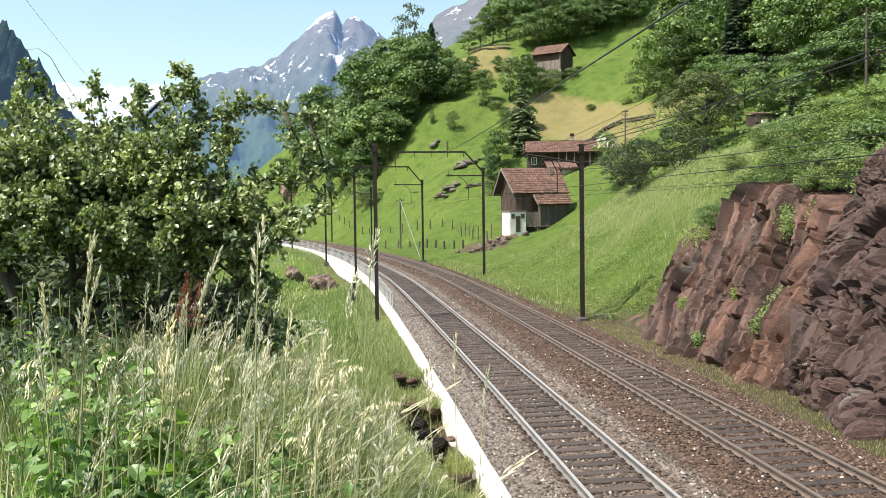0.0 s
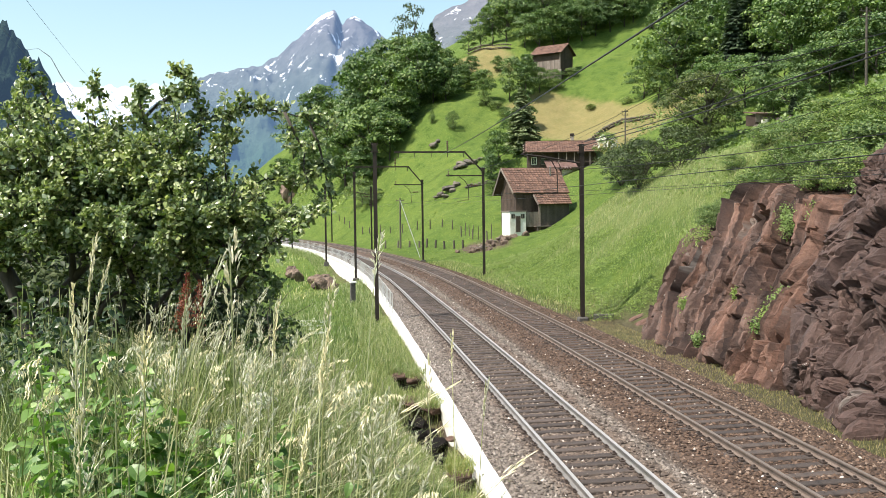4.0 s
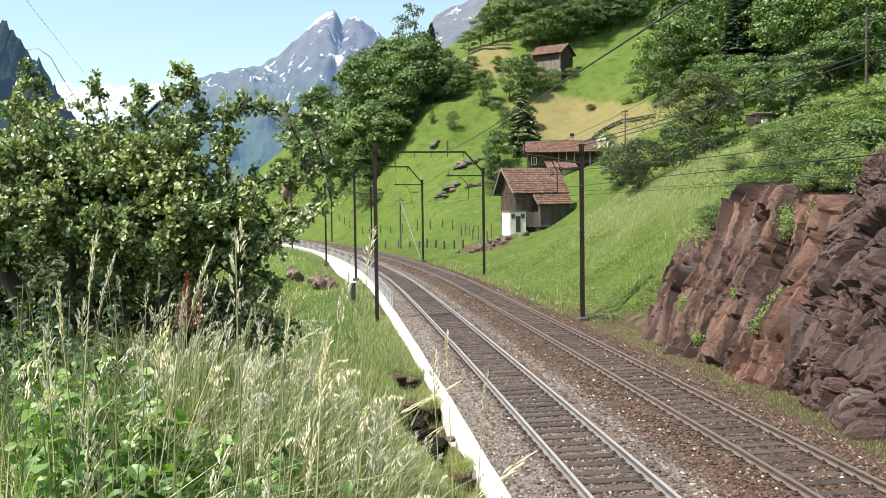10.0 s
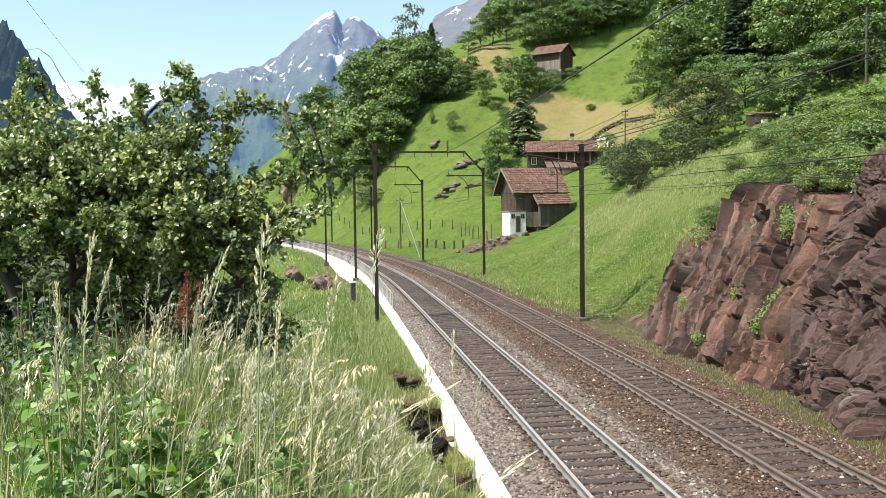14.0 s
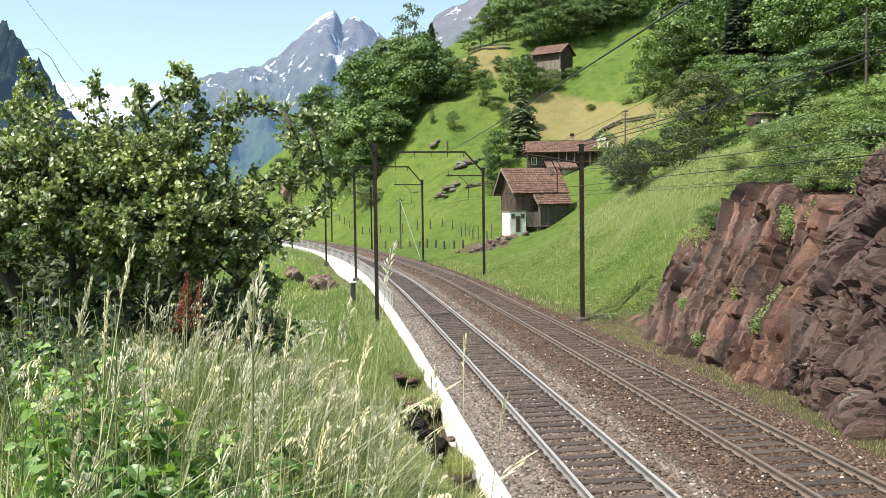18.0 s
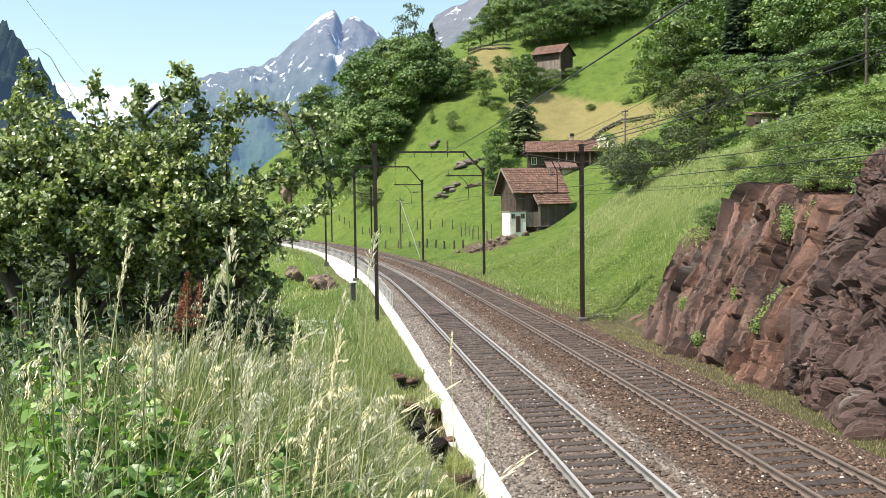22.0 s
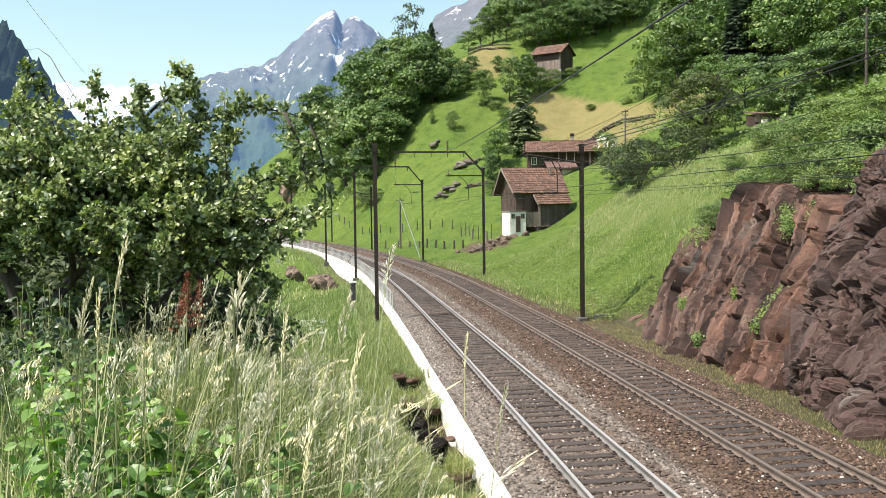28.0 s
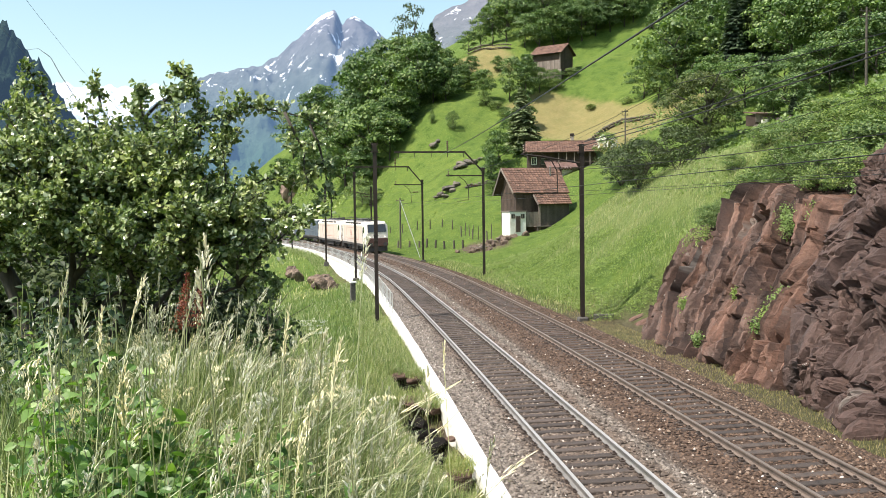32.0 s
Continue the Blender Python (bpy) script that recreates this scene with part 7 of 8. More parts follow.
def dry_wall(points, h, label):
    """A dry stone wall laid stone by stone along a plan line."""
    ob = thing("dry_stone_wall", (0, 0, 0), label, "wall", kind="structure")
    for (x0, y0), (x1, y1) in zip(points, points[1:]):
        n = max(2, int(math.hypot(x1 - x0, y1 - y0) / .55))
        for c in range(2):
            for i in range(n):
                t = (i + .5 * c + stone_rng.uniform(-.15, .15)) / n
                st = new("stone", stone_rng.choice(STONES))
                st.parent = ob
                x, y = x0 + (x1 - x0) * t, y0 + (y1 - y0) * t
                r = stone_rng.uniform(.3, .46)
                st.matrix_world = Matrix.Translation(at_ground(x, y, h * (.25 + .42 * c))) @ pose(0, 0, 0, 0, 0, stone_rng.uniform(0, 360)) @ Matrix.Diagonal((r, r * .8, r * .9, 1))
    return ob


dry_wall([(22.5, 151.5), (26.5, 156.0), (30.5, 158.5), (34.5, 152.5)], .9, "low dry stone wall below the hay field")
dry_wall([(6.5, 219.5), (11.5, 214.8), (16.0, 212.5)], 1.6, "long dry stone wall at the wood's edge")
dry_wall([(3.8, 146.8), (8.4, 145.6)], .6, "low pale stone wall beside the farm garden")

# ================= fences, railing and poles =================
M["post_wood"] = two_tone("grey_fence_wood", [(.25, (.045, .038, .03)), (.55, (.1, .085, .07)), (.8, (.18, .155, .13))], 8, rough=.9, bump=.5, stretch=(5, 5, .5), per_object=.3)


def fence(points, step, h, r, label, seed, wires=0):
    rg = random.Random(seed)
    ob = thing("fence", (0, 0, 0), label, "fence")
    tops = []
    for (x0, y0), (x1, y1) in zip(points, points[1:]):
        n = max(1, int(math.hypot(x1 - x0, y1 - y0) / step))
        for i in range(n):
            t = (i + rg.uniform(-.15, .15)) / n
            p = at_ground(x0 + (x1 - x0) * t, y0 + (y1 - y0) * t)
            hh = h * rg.uniform(.8, 1.15)
            top = p + Vector((rg.uniform(-.09, .09), rg.uniform(-.09, .09), hh))
            part("post", Form().tube([p - Vector((0, 0, .2)), p.lerp(top, .6), top], [r * 1.05, r, r * .85], 7), M["post_wood"], ob)
            tops.append(top)
    for k in range(wires):
        for a, b in zip(tops, tops[1:]):
            part("fence_wire", Form().tube([a - Vector((0, 0, .12 + .4 * k)), b - Vector((0, 0, .12 + .4 * k))], .006, 4, cap=False), M["wire"], ob)
    return ob


fence([(-8.0, 134.0), (-4.4, 127.5), (-.8, 119.5), (2.5, 112), (3.6, 109)], 2.6, 1.05, .13, "stout weathered fence posts along the line", 1)
fence([(-19.7, 179), (-13.8, 160), (-6.1, 142.5), (-1.9, 134.5), (1.3, 127), (3.5, 118), (7.0, 110.5)], 4.0, 1.25, .08, "thin weathered meadow fence posts", 2, 2)
fence([(3.0, 122), (4.2, 116.5), (7.5, 113.0)], 1.8, 1.7, .05, "tall thin garden stakes by the barn", 3)


M["rail_paint"] = two_tone("pale_zinc_paint", [(.3, (.42, .42, .41)), (.7, (.58, .58, .56))], 15, [(.3, (.85, .85, .85)), (.7, (1.05, 1.05, 1.05))], 2, rough=.55, metal=.15)


def railing():
    ob = thing("railing", (0, 0, 0), "pale grey steel railing on the retaining wall", "railing")
    s = 23.4
    while s < 150:
        p = on_line(s, -2.4, -.02)
        part("post", Form().bar(p, p + Vector((0, 0, 1.05)), .045, .045), M["rail_paint"], ob)
        s += 1.2
    for z in (.5, 1.03):
        pts = [on_line(k, -2.4, z) for k in np.arange(23.4, 150, 2.4)]
        part("rail", Form().tube(pts, .013, 5), M["rail_paint"], ob)
    return ob


railing()


def utility_pole(x, y, h, label, stay=None, arms=1, turn=0):
    ob = thing("utility_pole", at_ground(x, y, -.1), label, "pole", turn=turn)
    part("post", Form().tube([(0, 0, 0), (0, 0, h * .6), (.02, 0, h)], [.13, .115, .09], 9), M["post_wood"], ob)
    for k in range(arms):
        a = part("crossarm", Form().bar((-.55, .1, h - .35 - k * .5), (.55, .1, h - .35 - k * .5), .08, .1), M["post_wood"], ob)
        for xx in (-.45, .45):
            f = Form()
            insulator(f, (xx, .1, h - .3 - k * .5), (xx, .1, h - .1 - k * .5), .05, 2)
            part("insulator", f, M["porcelain"], a)
    if stay:
        d = Vector(stay)
        part("stay", Form().tube([(0, 0, h - .2), d], .05, 6), M["galv"], ob, "pale sloping stay")
    return ob


utility_pole(-5.8, 129.0, 7.0, "wooden pole with a pale sloping stay", (3.1, -18.0, -.3), 1)
utility_pole(26.6, 137, 5.9, "wooden power pole by the farmhouse", None, 2, 20)
utility_pole(38.1, 85, 7.5, "wooden power pole among the trees", None, 2, 20)

WIRES = [  # from, to, sag, radius
    ((2.95, 11.0, 7.66), (-.1, 78.0, 9.75), .15, .016), ((11.74, 25.0, 7.09), (6.9, 46.4, 7.13), .1, .014), ((12.2, 26.0, 6.19), (6.9, 46.4, 6.08), .08, .008), ((13.9, 29.5, 6.6), (6.8, 46.4, 7.05), .08, .006),
    ((9.38, 20.0, 8.56), (6.9, 46.5, 8.46), .12, .017), ((9.38, 20.0, 8.44), (6.9, 46.5, 8.3), .13, .017), ((26.5, 137.0, 19.2), (19.5, 142.0, 15.2), .3, .015)]
for a, b, sag, r in WIRES:
    wire("overhead_wire", a, b, sag, r, "dark overhead cable across the slope")


def along_line(l, z, s_list, sag, r, label):
    pts = []
    for s0, s1 in zip(s_list, s_list[1:]):
        for k in range(8):
            f = k / 8
            pts.append(on_line(s0 + (s1 - s0) * f, l, z - sag * 4 * f * (1 - f)))
    return tagged(new("contact_wire", to_mesh("contact_wire", Form().tube(pts, r, 4), M["wire"])), label, "wire")


supports = [-40, -10, 21.2, 52.1, 77.5, 106.9, 141, 175]
for l in (.2, TRACK_GAP):
    along_line(l, 5.75, supports, .02, .007, "thin contact wire over the track")
    along_line(l, 7.2, supports, .45, .006, "thin messenger wire over the track")
along_line(4.6, 10.95, [52.1, 77.5, 106.9], .5, .009, "feeder cable along the masts")
along_line(-.1, 8.5, [52.1, 77.5, 106.9, 141], .4, .008, "feeder cable along the masts")

# ================= small things by the farm =================
def shed(x, y, turn):
    ob = thing("shed", at_ground(x, y, -.2), "small dark wooden shed among the trees", "shed", turn=turn)
    part("wall", Form().box(0, 0, .35, 2.4, 1.8, 1.2), M["wood_dark"], ob)
    boards(ob, "wall_board", (-1.2, -.92), (1.2, -.92), .1, 1.0, .3, "wood_grey", (0, -1))
    part("roof", Form().slab([(-1.4, -1.2, 1.0), (1.4, -1.2, 1.0), (1.4, 1.2, 1.4), (-1.4, 1.2, 1.4)], .08), M["rust_sheet"], ob)
    part("white_base", Form().box(.2, -1.1, .15, 1.6, .3, .4, bevel=.04), M["whitewash"], ob)


shed(34.5, 102.5, 15)


def bench(x, y):
    ob = thing("garden_table", at_ground(x, y), "small weathered wooden table on the slope", "table", turn=20)
    part("tabletop", Form().box(0, 0, .72, 1.6, .7, .06), M["wood_grey"], ob, "pale wooden top")
    for xx in (-.65, .65):
        for yy in (-.25, .25):
            part("leg", Form().bar((xx, yy, 0), (xx * .95, yy, .7), .07), M["wood_grey"], ob)


bench(28.5, 101.5)
M["blossom"] = leaf_material("white_blossom", [(0, (.5, .52, .4)), (1, (.8, .8, .72))], (1, 1, .9), .6, .3)
elder = plant("bush", 24.0, 138.0, 3.6, .8, "", .1, "elder bush with white flower heads by the house")
rng_e = np.random.RandomState(3)
d = rng_e.normal(0, 1, (170, 3))
d /= np.linalg.norm(d, axis=1, keepdims=True)
d[:, 2] = np.abs(d[:, 2])
v, f = cards(d * [.62, .62, .52] + [0, 0, .48], d + [0, 0, .4], .12, rng_e, 1.0)
part("blossom", array_mesh("blossom", v, f, M["blossom"], False), None, elder, "white flower heads")
for k in range(7):
    a = stone_rng.uniform(0, math.pi)
    p = at_ground(5.2 + stone_rng.uniform(-1.8, 1.8), 107.6 + stone_rng.uniform(-.7, .7), .25 + .06 * k)
    dx, dy = math.cos(a) * 1.1, math.sin(a) * .5
    tagged(new("plank", to_mesh("plank", Form().bar(p - Vector((dx, dy, .05)), p + Vector((dx, dy, .1)), .2, .04), M["wood_grey"])), "loose weathered plank on the rubble heap", "plank", "planks on the rubble heap")

tagged(new("cable_cover", to_mesh("cable_cover", Form().box(0, 0, .08, 1.0, .34, .3, bevel=.03), M["dark_footing"])), "stained concrete cable cover at the mast's foot", "cable cover").location = at_ground(8.0, 47.0, -.02)


def umbel(x, y, h, seed):
    rng = np.random.RandomState(seed)
    ob = thing("umbel_flower", at_ground(x, y), "white umbel flower in the meadow below the wall", "flower", "white umbel flowers")
    st = Form()
    V, F, k = [], [], 0
    for i in range(4):
        top = Vector((rng.uniform(-.25, .25), rng.uniform(-.25, .25), h * rng.uniform(.8, 1.1)))
        st.tube([(0, 0, 0), top * .55 + Vector((.02, 0, 0)), top], [.008, .006, .004], 5)
        c = np.array(top) + rng.normal(0, 1, (26, 3)) * [.07, .07, .012]
        v, f = cards(c, rng.normal(0, .25, (26, 3)) + [0, 0, 1], .045, rng, 1.0)
        V.append(v)
        F.append(f + k)
        k += len(v)
    part("stem", st, M["stem"], ob)
    part("flower_head", array_mesh("flower_head", np.concatenate(V), np.concatenate(F), M["blossom"], False), None, ob, "flat white flower heads")


for i, (x, y) in enumerate([(-5.6, 36.5), (-5.2, 36.0), (-4.9, 37.2), (-5.9, 37.8), (-4.2, 33.0), (-4.6, 34.0), (-5.4, 38.5)]):
    umbel(x, y, .9, 800 + i)

# an old stump of a post in the bank below the wall
stump = thing("old_post", at_ground(-5.58, 57.86, -.2), "dark broken-off concrete post in the bank", "post", turn=20)
part("shaft", Form().box(0, 0, .78, .3, .24, 1.56, bevel=.02), M["dark_footing"], stump)
part("top", Form().box(.02, 0, 1.6, .38, .3, .1, bevel=.02), M["concrete"], stump, "pale weathered top")
# a post with a bracket behind the fruit tree
post = thing("steel_post", at_ground(-5.04, 17.0, -.1), "grey steel post with a short bracket behind the tree", "post")
post_h = 6.87 - post.location.z
part("post", Form().bar((0, 0, 0), (0, 0, post_h), .085, .085), M["galv"], post)
part("bracket", Form().tube([(.03, 0, post_h - .12), (.16, 0, post_h - .12), (.19, 0, post_h - .18), (.19, 0, post_h - .36)], .02, 6), M["steel_dark"], post, "bent dark bracket")
part("cap", Form().box(0, 0, post_h, .11, .11, .06), M["steel_dark"], post)

# thin lines across the valley
for a, b in (((-13.6, 30.0, 12.8), (-44.3, 130.0, 19.8)), ((-15.2, 30.0, 12.8), (-51.7, 130.0, 22.5))):
    wire("power_line", a, b, .4, .006, "thin power line high over the valley")
outcrop = new("rock_outcrop", BROWN[1])
outcrop.matrix_world = Matrix.Translation(at_ground(-36.0, 222.0, 2.0)) @ Matrix.Diagonal((2.8, 2.6, 5.2, 1))
tagged(outcrop, "brown weathered rock outcrop at the copse's edge", "rock")
# ================= the freight train =================
M["loco_white"] = two_tone("dusty_white_paint", [(.3, (.66, .62, .57)), (.7, (.78, .75, .7))], 4, [(.3, (.86, .82, .78)), (.7, (1.02, 1, 1))], .5, rough=.4, bump=.05)
M["loco_beige"] = two_tone("dusty_beige_paint", [(.3, (.58, .5, .45)), (.7, (.7, .63, .57))], 4, [(.3, (.85, .8, .76)), (.7, (1.02, 1, 1))], .5, rough=.45, bump=.05)
M["loco_dark"] = two_tone("sooty_dark_grey", [(.3, (.03, .028, .028)), (.7, (.075, .07, .068))], 5, [(.3, (.8, .8, .8)), (.7, (1.2, 1.15, 1.1))], .7, rough=.7)
M["apron_brown"] = two_tone("dusty_brown_red_paint", [(.3, (.06, .026, .022)), (.7, (.11, .052, .044))], 5, rough=.6)
M["loco_roof"] = two_tone("grey_roof_paint", [(.3, (.14, .14, .145)), (.7, (.23, .23, .235))], 5, rough=.65)
M["loco_line"] = two_tone("faded_red_line", [(.3, (.45, .2, .16)), (.7, (.52, .26, .2))], 6, rough=.5, bump=0)
M["box_blue"] = two_tone("faded_blue_grey_steel", [(.3, (.1, .13, .16)), (.7, (.17, .2, .23))], 3, [(.3, (.8, .8, .8)), (.7, (1.1, 1.1, 1.1))], .6, rough=.6)
M["box_pale"] = two_tone("pale_sheet", [(.3, (.5, .5, .5)), (.7, (.64, .64, .62))], 3, rough=.6)


def lamp_glow(t, b):
    b.inputs["Base Color"].default_value = (.9, .88, .8, 1)
    b.inputs["Emission Color"].default_value = (1, .93, .8, 1)
    b.inputs["Emission Strength"].default_value = 0.6


M["headlight"] = material("headlight", lamp_glow)


def hull(ys, half, z0, z1, shoulder, forms=None):
    """A vehicle body as rings along y: (y, half width scale, roof drop, lower edge)."""
    f = Form()
    ring_n = 0
    for y, k, drop, low in ys:
        w = half * k
        ring = [(-w * .96, low), (-w, z0 + .35), (-w, z1 - shoulder - drop), (-w + shoulder * .75, z1 - drop), (w - shoulder * .75, z1 - drop), (w, z1 - shoulder - drop), (w, z0 + .35), (w * .96, low)]
        ring_n = len(ring)
        f.v += [(x, y, z) for x, z in ring]
    for i in range(len(ys) - 1):
        for k in range(ring_n):
            a, b = i * ring_n + k, i * ring_n + (k + 1) % ring_n
            f.f.append((a, b, b + ring_n, a + ring_n))
    f.f.append(tuple(range(ring_n)))
    f.f.append(tuple(range(len(f.v) - 1, len(f.v) - ring_n - 1, -1)))
    f.m = [0] * len(f.f)
    return f


def bogie(parent, y, wheelbase=2.6, r=.6):
    frame_form = Form()
    for x in (-1.08, 1.08):
        frame_form.box(x, y, .62, .16, wheelbase + 1.1, .34, bevel=.04)
        for o in (-wheelbase / 2, 0, wheelbase / 2):
            frame_form.box(x * 1.05, y + o, .55, .22, .42, .42, bevel=.05)
    frame_form.box(0, y, .68, 2.0, .5, .25)
    b = part("bogie", frame_form, M["loco_dark"], parent, "dark dusty bogie")
    for o in (-wheelbase / 2, wheelbase / 2):
        for x in (-.76, .76):
            w = Form()
            w.tube([(x - .07, y + o, r), (x + .07, y + o, r)], [r, r], 20)
            part("wheel", w, M["rail_side"], b)
    return b


def pantograph(parent, y):
    f = Form()
    f.box(0, y, 3.98, 1.3, 1.6, .08)
    for x in (-.45, .45):
        f.tube([(x, y - .6, 4.02), (x * .7, y + .7, 4.2), (x * .6, y - .5, 4.3)], .028, 5)
    f.tube([(-.9, y - .5, 4.33), (.9, y - .5, 4.33)], .03, 5)
    part("pantograph", f, M["loco_dark"], parent, "lowered pantograph")


def locomotive():
    ob = thing("locomotive", (0, 0, 0), "white electric freight locomotive with brown-red front apron", "locomotive", "locomotives of the train")
    H = 9.35
    body = hull([(-H + 1.9, 1, 0, .95), (H - 1.9, 1, 0, .95)], 1.48, 1.0, 3.82, .42)
    part("body", body, M["loco_beige"], ob, "dusty beige-white body side")
    part("sill", Form().box(0, 0, .95, 2.94, 2 * H - 1.2, .3, bevel=.05), M["loco_dark"], ob)
    for s in (-1, 1):
        cab = hull([(s * (H - 1.95), 1.005, 0, .95), (s * (H - .95), 1.0, .02, .95), (s * (H - .3), .95, .22, .95), (s * H, .93, 1.35, .95)] if s > 0 else
                   [(s * H, .93, 1.35, .95), (s * (H - .3), .95, .22, .95), (s * (H - .95), 1.0, .02, .95), (s * (H - 1.95), 1.005, 0, .95)], 1.485, 1.0, 3.86, .4)
        c = part("cab", cab, M["loco_white"], ob, "white driving cab")
        # windscreen on the sloping front, apron and lights below
        y1, y2 = s * (H + .005), s * (H - .27)
        quad = [(-1.16, y1, 2.55), (1.16, y1, 2.55), (1.12, y2, 3.5), (-1.12, y2, 3.5)]
        if s > 0:
            quad = [quad[1], quad[0], quad[3], quad[2]]
        part("windscreen", Form().slab([Vector(p) + Vector((0, s * .03, .0)) for p in quad], .04), M["glass"], c, "dark windscreen")
        part("front_apron", Form().box(0, s * (H + .02), 1.3, 2.66, .14, 1.0, bevel=.05), M["apron_brown"], c, "dark brown-red front apron")
        part("snow_plough", Form().box(0, s * (H - .1), .5, 2.5, .18, .65, bevel=.05), M["loco_dark"], c)
        for x in (-.95, .95):
            part("headlight", Form().tube([(x, s * (H + .02), 1.95), (x, s * (H + .07), 1.95)], .1, 12), M["headlight"], c, "lit headlight")
            part("buffer", Form().tube([(x * .92, s * (H + .05), 1.05), (x * .92, s * (H + .45), 1.05), (x * .92, s * (H + .5), 1.05)], [.11, .11, .24], 14), M["loco_dark"], ob, "round buffer")
        for x in (-1.5, 1.5):
            part("cab_window", Form().box(x, s * (H - 1.05), 2.85, .03, .75, .75, bevel=.01), M["glass"], c)
            part("cab_door", Form().box(x, s * (H - 1.85), 2.15, .03, .62, 2.0), M["loco_white"], c)
            part("handrail", Form().tube([(x * 1.03, s * (H - 1.48), 1.2), (x * 1.03, s * (H - 1.48), 2.9)], .02, 5), M["loco_dark"], c)
    for x in (-1.49, 1.49):
        for y0, y1, z0, z1 in ((-4.6, 4.6, 1.55, 1.59), (-4.6, 4.6, 3.05, 3.09)):
            part("trim_line", Form().box(x, (y0 + y1) / 2, (z0 + z1) / 2, .012, y1 - y0, .05), M["loco_line"], ob, "thin faded red outline")
        for y0 in (-4.6, 4.6):
            part("trim_line", Form().box(x, y0, 2.32, .012, .05, 1.5), M["loco_line"], ob)
        part("side_emblem", Form().tube([(x - .004, 1.0, 2.4), (x + .008, 1.0, 2.4)], .42, 18), M["loco_line"], ob, "faded round emblem")
        for k in range(6):
            part("roof_grille", Form().box(x * .9, -5 + k * 2, 3.62, .05, 1.5, .28), M["loco_dark"], ob)
    part("roof", Form().box(0, 0, 3.87, 2.0, 13.6, .16, bevel=.05), M["loco_roof"], ob, "grey roof")
    for y, w in ((-2.2, 1.6), (.6, 2.2), (3.0, 1.2)):
        part("roof_box", Form().box(0, y, 4.05, 1.2, w, .26, bevel=.04), M["loco_dark"], ob)
    for y in (-6.2, 6.2):
        pantograph(ob, y)
    for y in (-5.2, 5.2):
        bogie(ob, y)
    part("transformer", Form().box(0, 0, .6, 2.5, 4.6, .75, bevel=.08), M["loco_dark"], ob)
    return ob


def wagon(kind):
    ob = thing("freight_wagon", (0, 0, 0), "container wagon with blue-grey box and pale roof" if kind else "covered freight wagon with pale sides", "wagon", "wagons of the train")
    part("underframe", Form().box(0, 0, 1.1, 2.6, 18.6, .25, bevel=.04).bar((-.9, -8, .75), (-.9, 8, .75), .12, .3).bar((.9, -8, .75), (.9, 8, .75), .12, .3), M["loco_dark"], ob)
    for k, y in enumerate((-6.3, 0, 6.3)):
        c = part("container", Form().box(0, y, 2.5, 2.44, 6.06, 2.5, bevel=.04), M["box_blue" if kind else "box_pale"], ob, "steel freight container")
        for j in range(14):
            part("rib", Form().box(-1.235, y - 2.75 + j * .42, 2.5, .04, .2, 2.25).box(1.235, y - 2.75 + j * .42, 2.5, .04, .2, 2.25), M["box_blue" if kind else "box_pale"], c, kind="stuff")
        part("container_roof", Form().box(0, y, 3.78, 2.42, 6.0, .05), M["box_pale"], c)
    for y in (-7.0, 7.0):
        bogie(ob, y, 1.8, .46)
    for y in (-9.3, 9.3):
        for x in (-.87, .87):
            part("buffer", Form().tube([(x, y, 1.05), (x, y + math.copysign(.45, y), 1.05)], [.1, .2], 12), M["loco_dark"], ob)
    return ob


loco = locomotive()
TRAIN = [(loco, 9.9), (copy_thing(loco, Matrix.Identity(4)), 29.2)]
first = wagon(1)
TRAIN.append((first, 48.9))
for k in range(4):
    TRAIN.append((wagon(0) if k == 0 else copy_thing(first, Matrix.Identity(4)), 68.9 + 20 * k))
SPEED, FRONT_AT_END = 18.4, 91.5


# ================= what moves =================
# The wind at the bank: sideways lean of the first stalk (metres at its head) and how far it is bowed down.
WIND = [(0, .026, .0), (1, .003, .04), (2, -.031, .0), (3, -.009, .0), (4, .02, .03), (5, -.02, .0), (6, -.052, .0), (7, .026, .04), (8, .017, .0), (9, .017, .0), (10, .005, .01), (11, .013, .0), (12, .003, .0), (13, -.04, .02), (14, .037, .0)]
WIND_LATER = [(15, .0, .02), (16, -.02, .0), (17, .01, .01), (18, .127, .09), (19, -.025, .02), (20, -.04, .025), (21, .026, .065), (22, .013, .03), (23, -.02, .125), (24, -.067, .03), (25, .026, .08), (26, -.03, .03)]
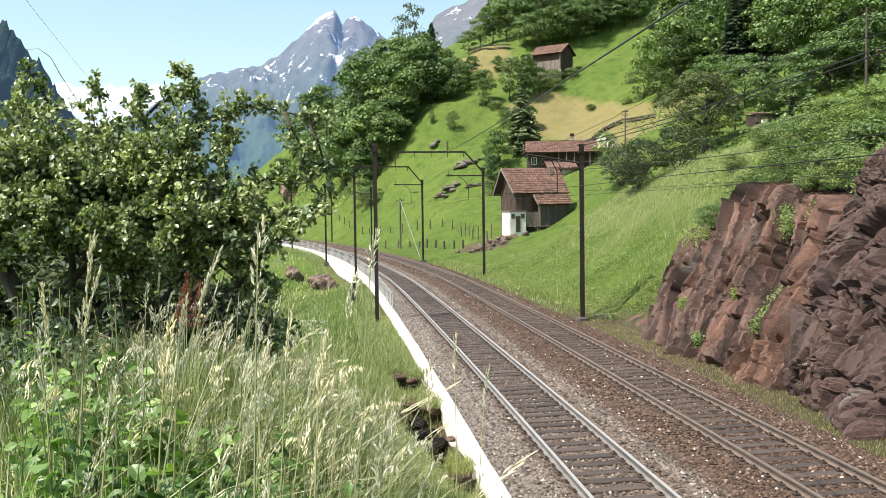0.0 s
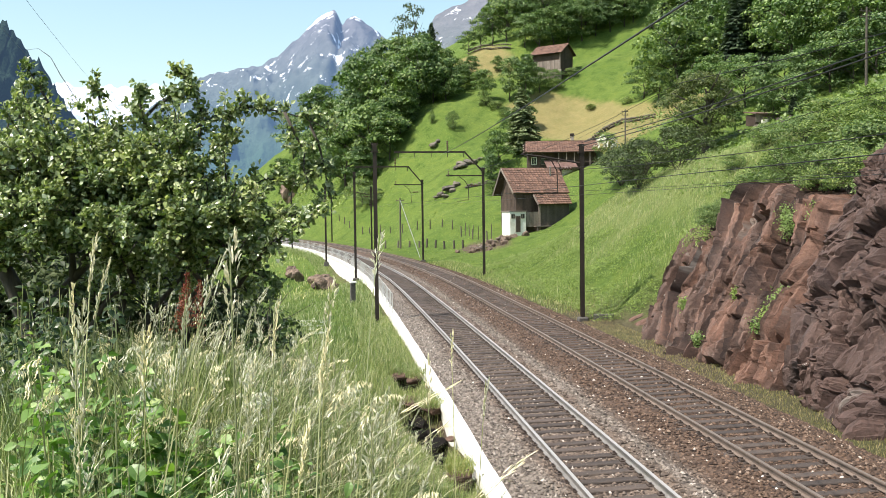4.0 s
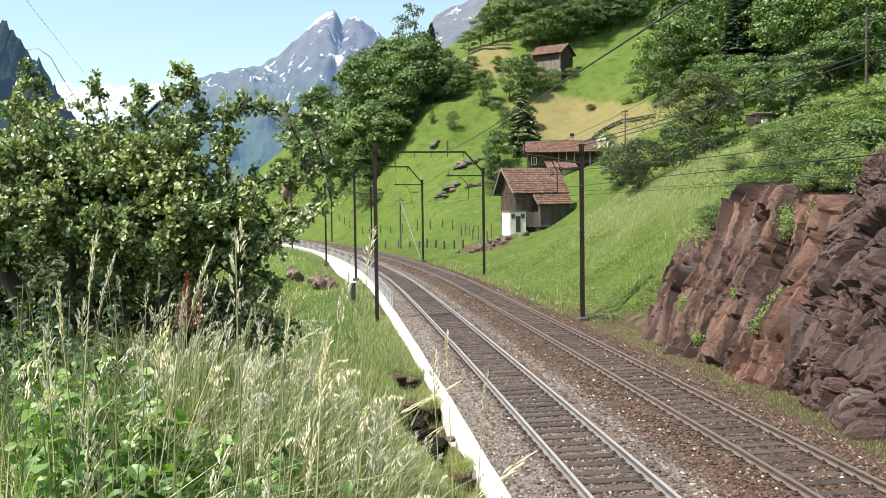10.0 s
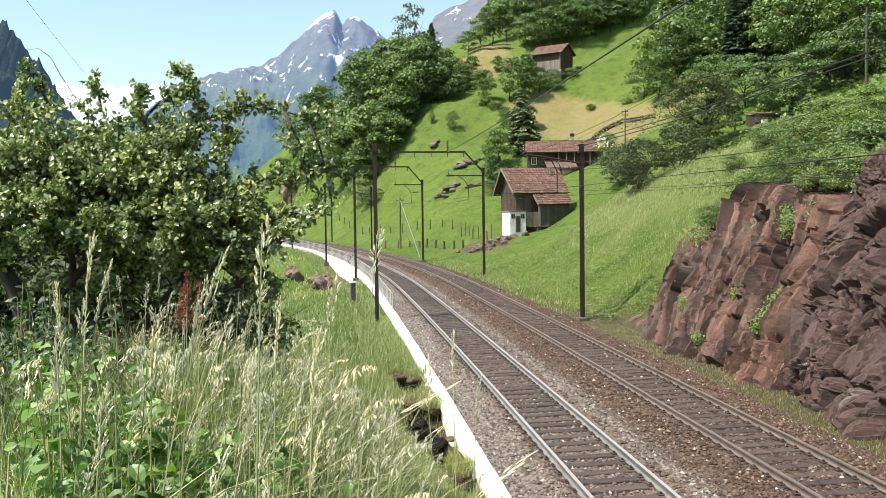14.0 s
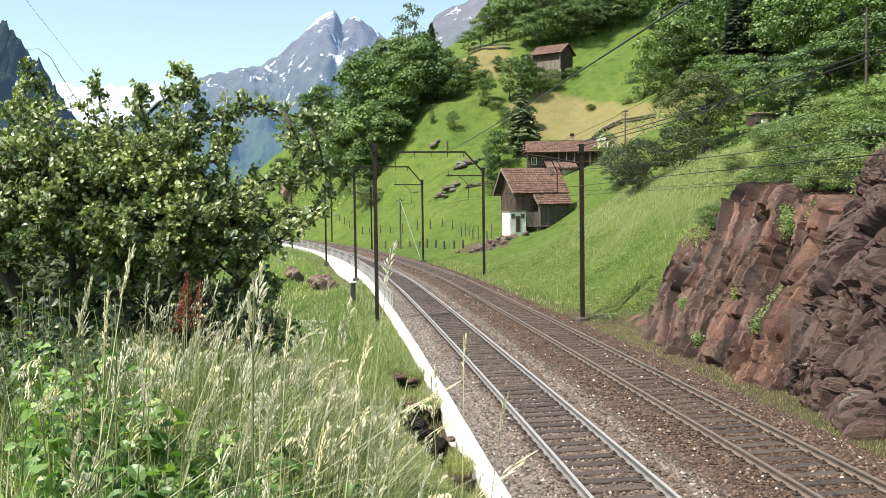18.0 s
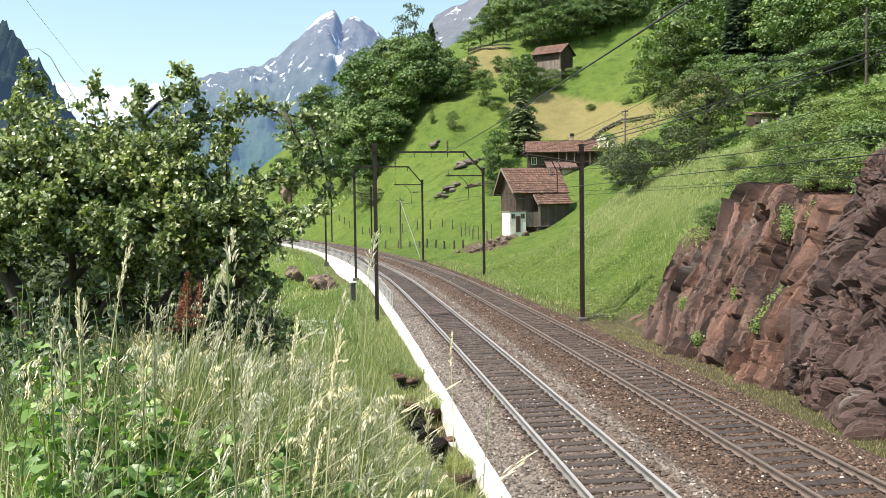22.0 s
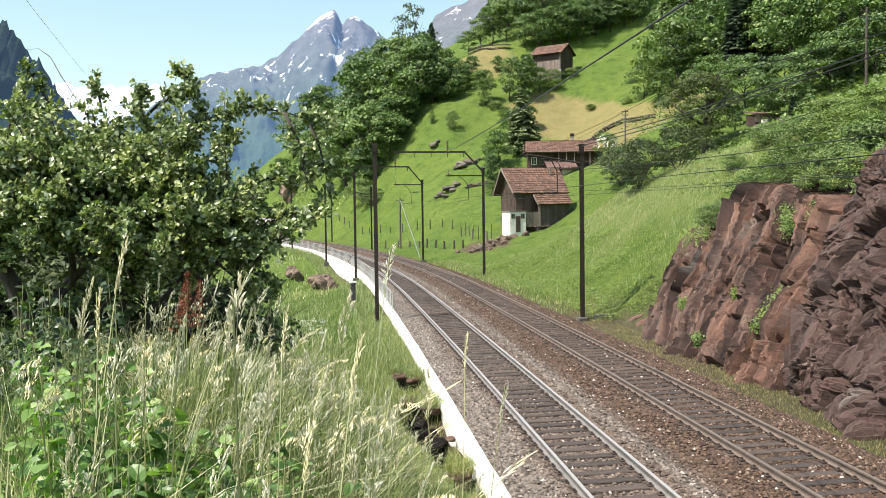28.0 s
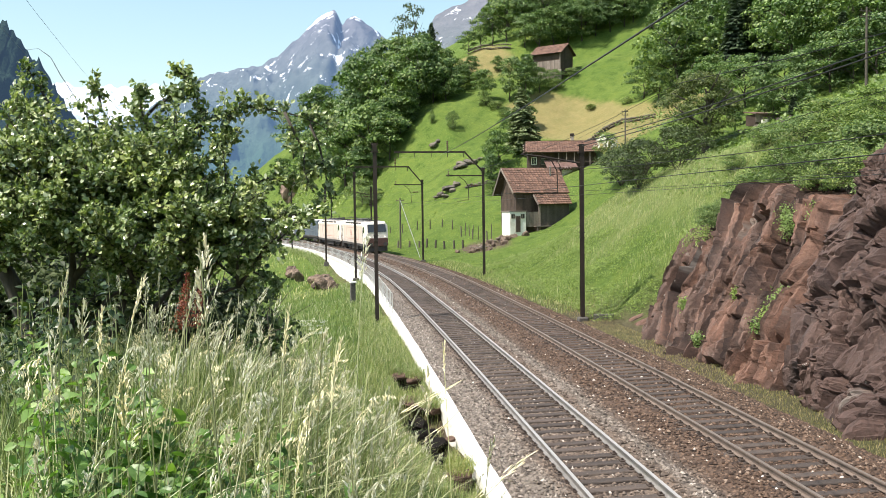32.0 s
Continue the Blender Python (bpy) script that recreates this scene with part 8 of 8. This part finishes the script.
WIND_LAST = [(27.5, .067, .025), (28, .093, .11), (28.5, -.004, .04), (29, .061, .065), (29.5, -.031, .055), (30, .021, .125), (30.5, .058, .055), (31, -.123, .11), (31.5, .006, .16), (32, -.04, .04)]
WT = np.array(WIND + WIND_LATER + WIND_LAST)


def wind(t):
    return float(np.interp(t, WT[:, 0], WT[:, 1])), float(np.interp(t, WT[:, 0], WT[:, 2]))


def motions():
    for ob, back in TRAIN:
        rows = []
        for k in range(65):
            t = k * .5
            s = FRONT_AT_END + SPEED * (32 - t) + back
            p = on_line(s, TRACK_GAP, .03)
            rows.append((t, Matrix.Translation(p) @ Euler((0, -math.atan(.031), heading(s))).to_matrix().to_4x4()))
        walk(ob, rows)
    for ob, place, L, i in swayers:
        rows = []
        r = random.Random(i)
        lag, gain = (0, 1) if i == 0 else (r.uniform(-.7, .7), r.uniform(.7, 1.25))
        for k in range(65):
            t = k * .5
            side, down = wind(min(32, max(0, t + lag)))
            own = 0 if i == 0 else .02 * math.sin(t * 2.6 + i * 1.7) + .012 * math.sin(t * 4.3 + i)
            a = math.asin(max(-.4, min(.4, (side * gain + own) / L)))
            b = math.acos(max(.8, min(1, 1 - down * gain / L)))
            rows.append((t, Matrix.Translation(place) @ Euler((b if i % 2 == 0 else -b, a, 0)).to_matrix().to_4x4()))
        walk(ob, rows)
    for ob, place, i in tufts:
        rows = []
        r = random.Random(50 + i)
        lag = r.uniform(-.5, .5)
        for k in range(65):
            t = k * .5
            side, down = wind(min(32, max(0, t + lag)))
            rows.append((t, Matrix.Translation(place) @ Euler((-.35 * down + .03 * math.sin(t * 2.1 + i), side * .8 + .035 * math.sin(t * 3.1 + i * 2.1), 0)).to_matrix().to_4x4()))
        walk(ob, rows)
    for i, (ob, root) in enumerate(BOUGHS):
        rows = []
        for k in range(65):
            t = k * .5
            side, down = wind(min(32, max(0, t - .4)))
            rows.append((t, Matrix.Translation(root) @ Euler((.01 * math.sin(t * 1.9 + i * 2.3), .1 * side + .008 * math.sin(t * 2.7 + i * 1.3), .006 * math.sin(t * 2.2 + i))).to_matrix().to_4x4()))
        walk(ob, rows)


motions()
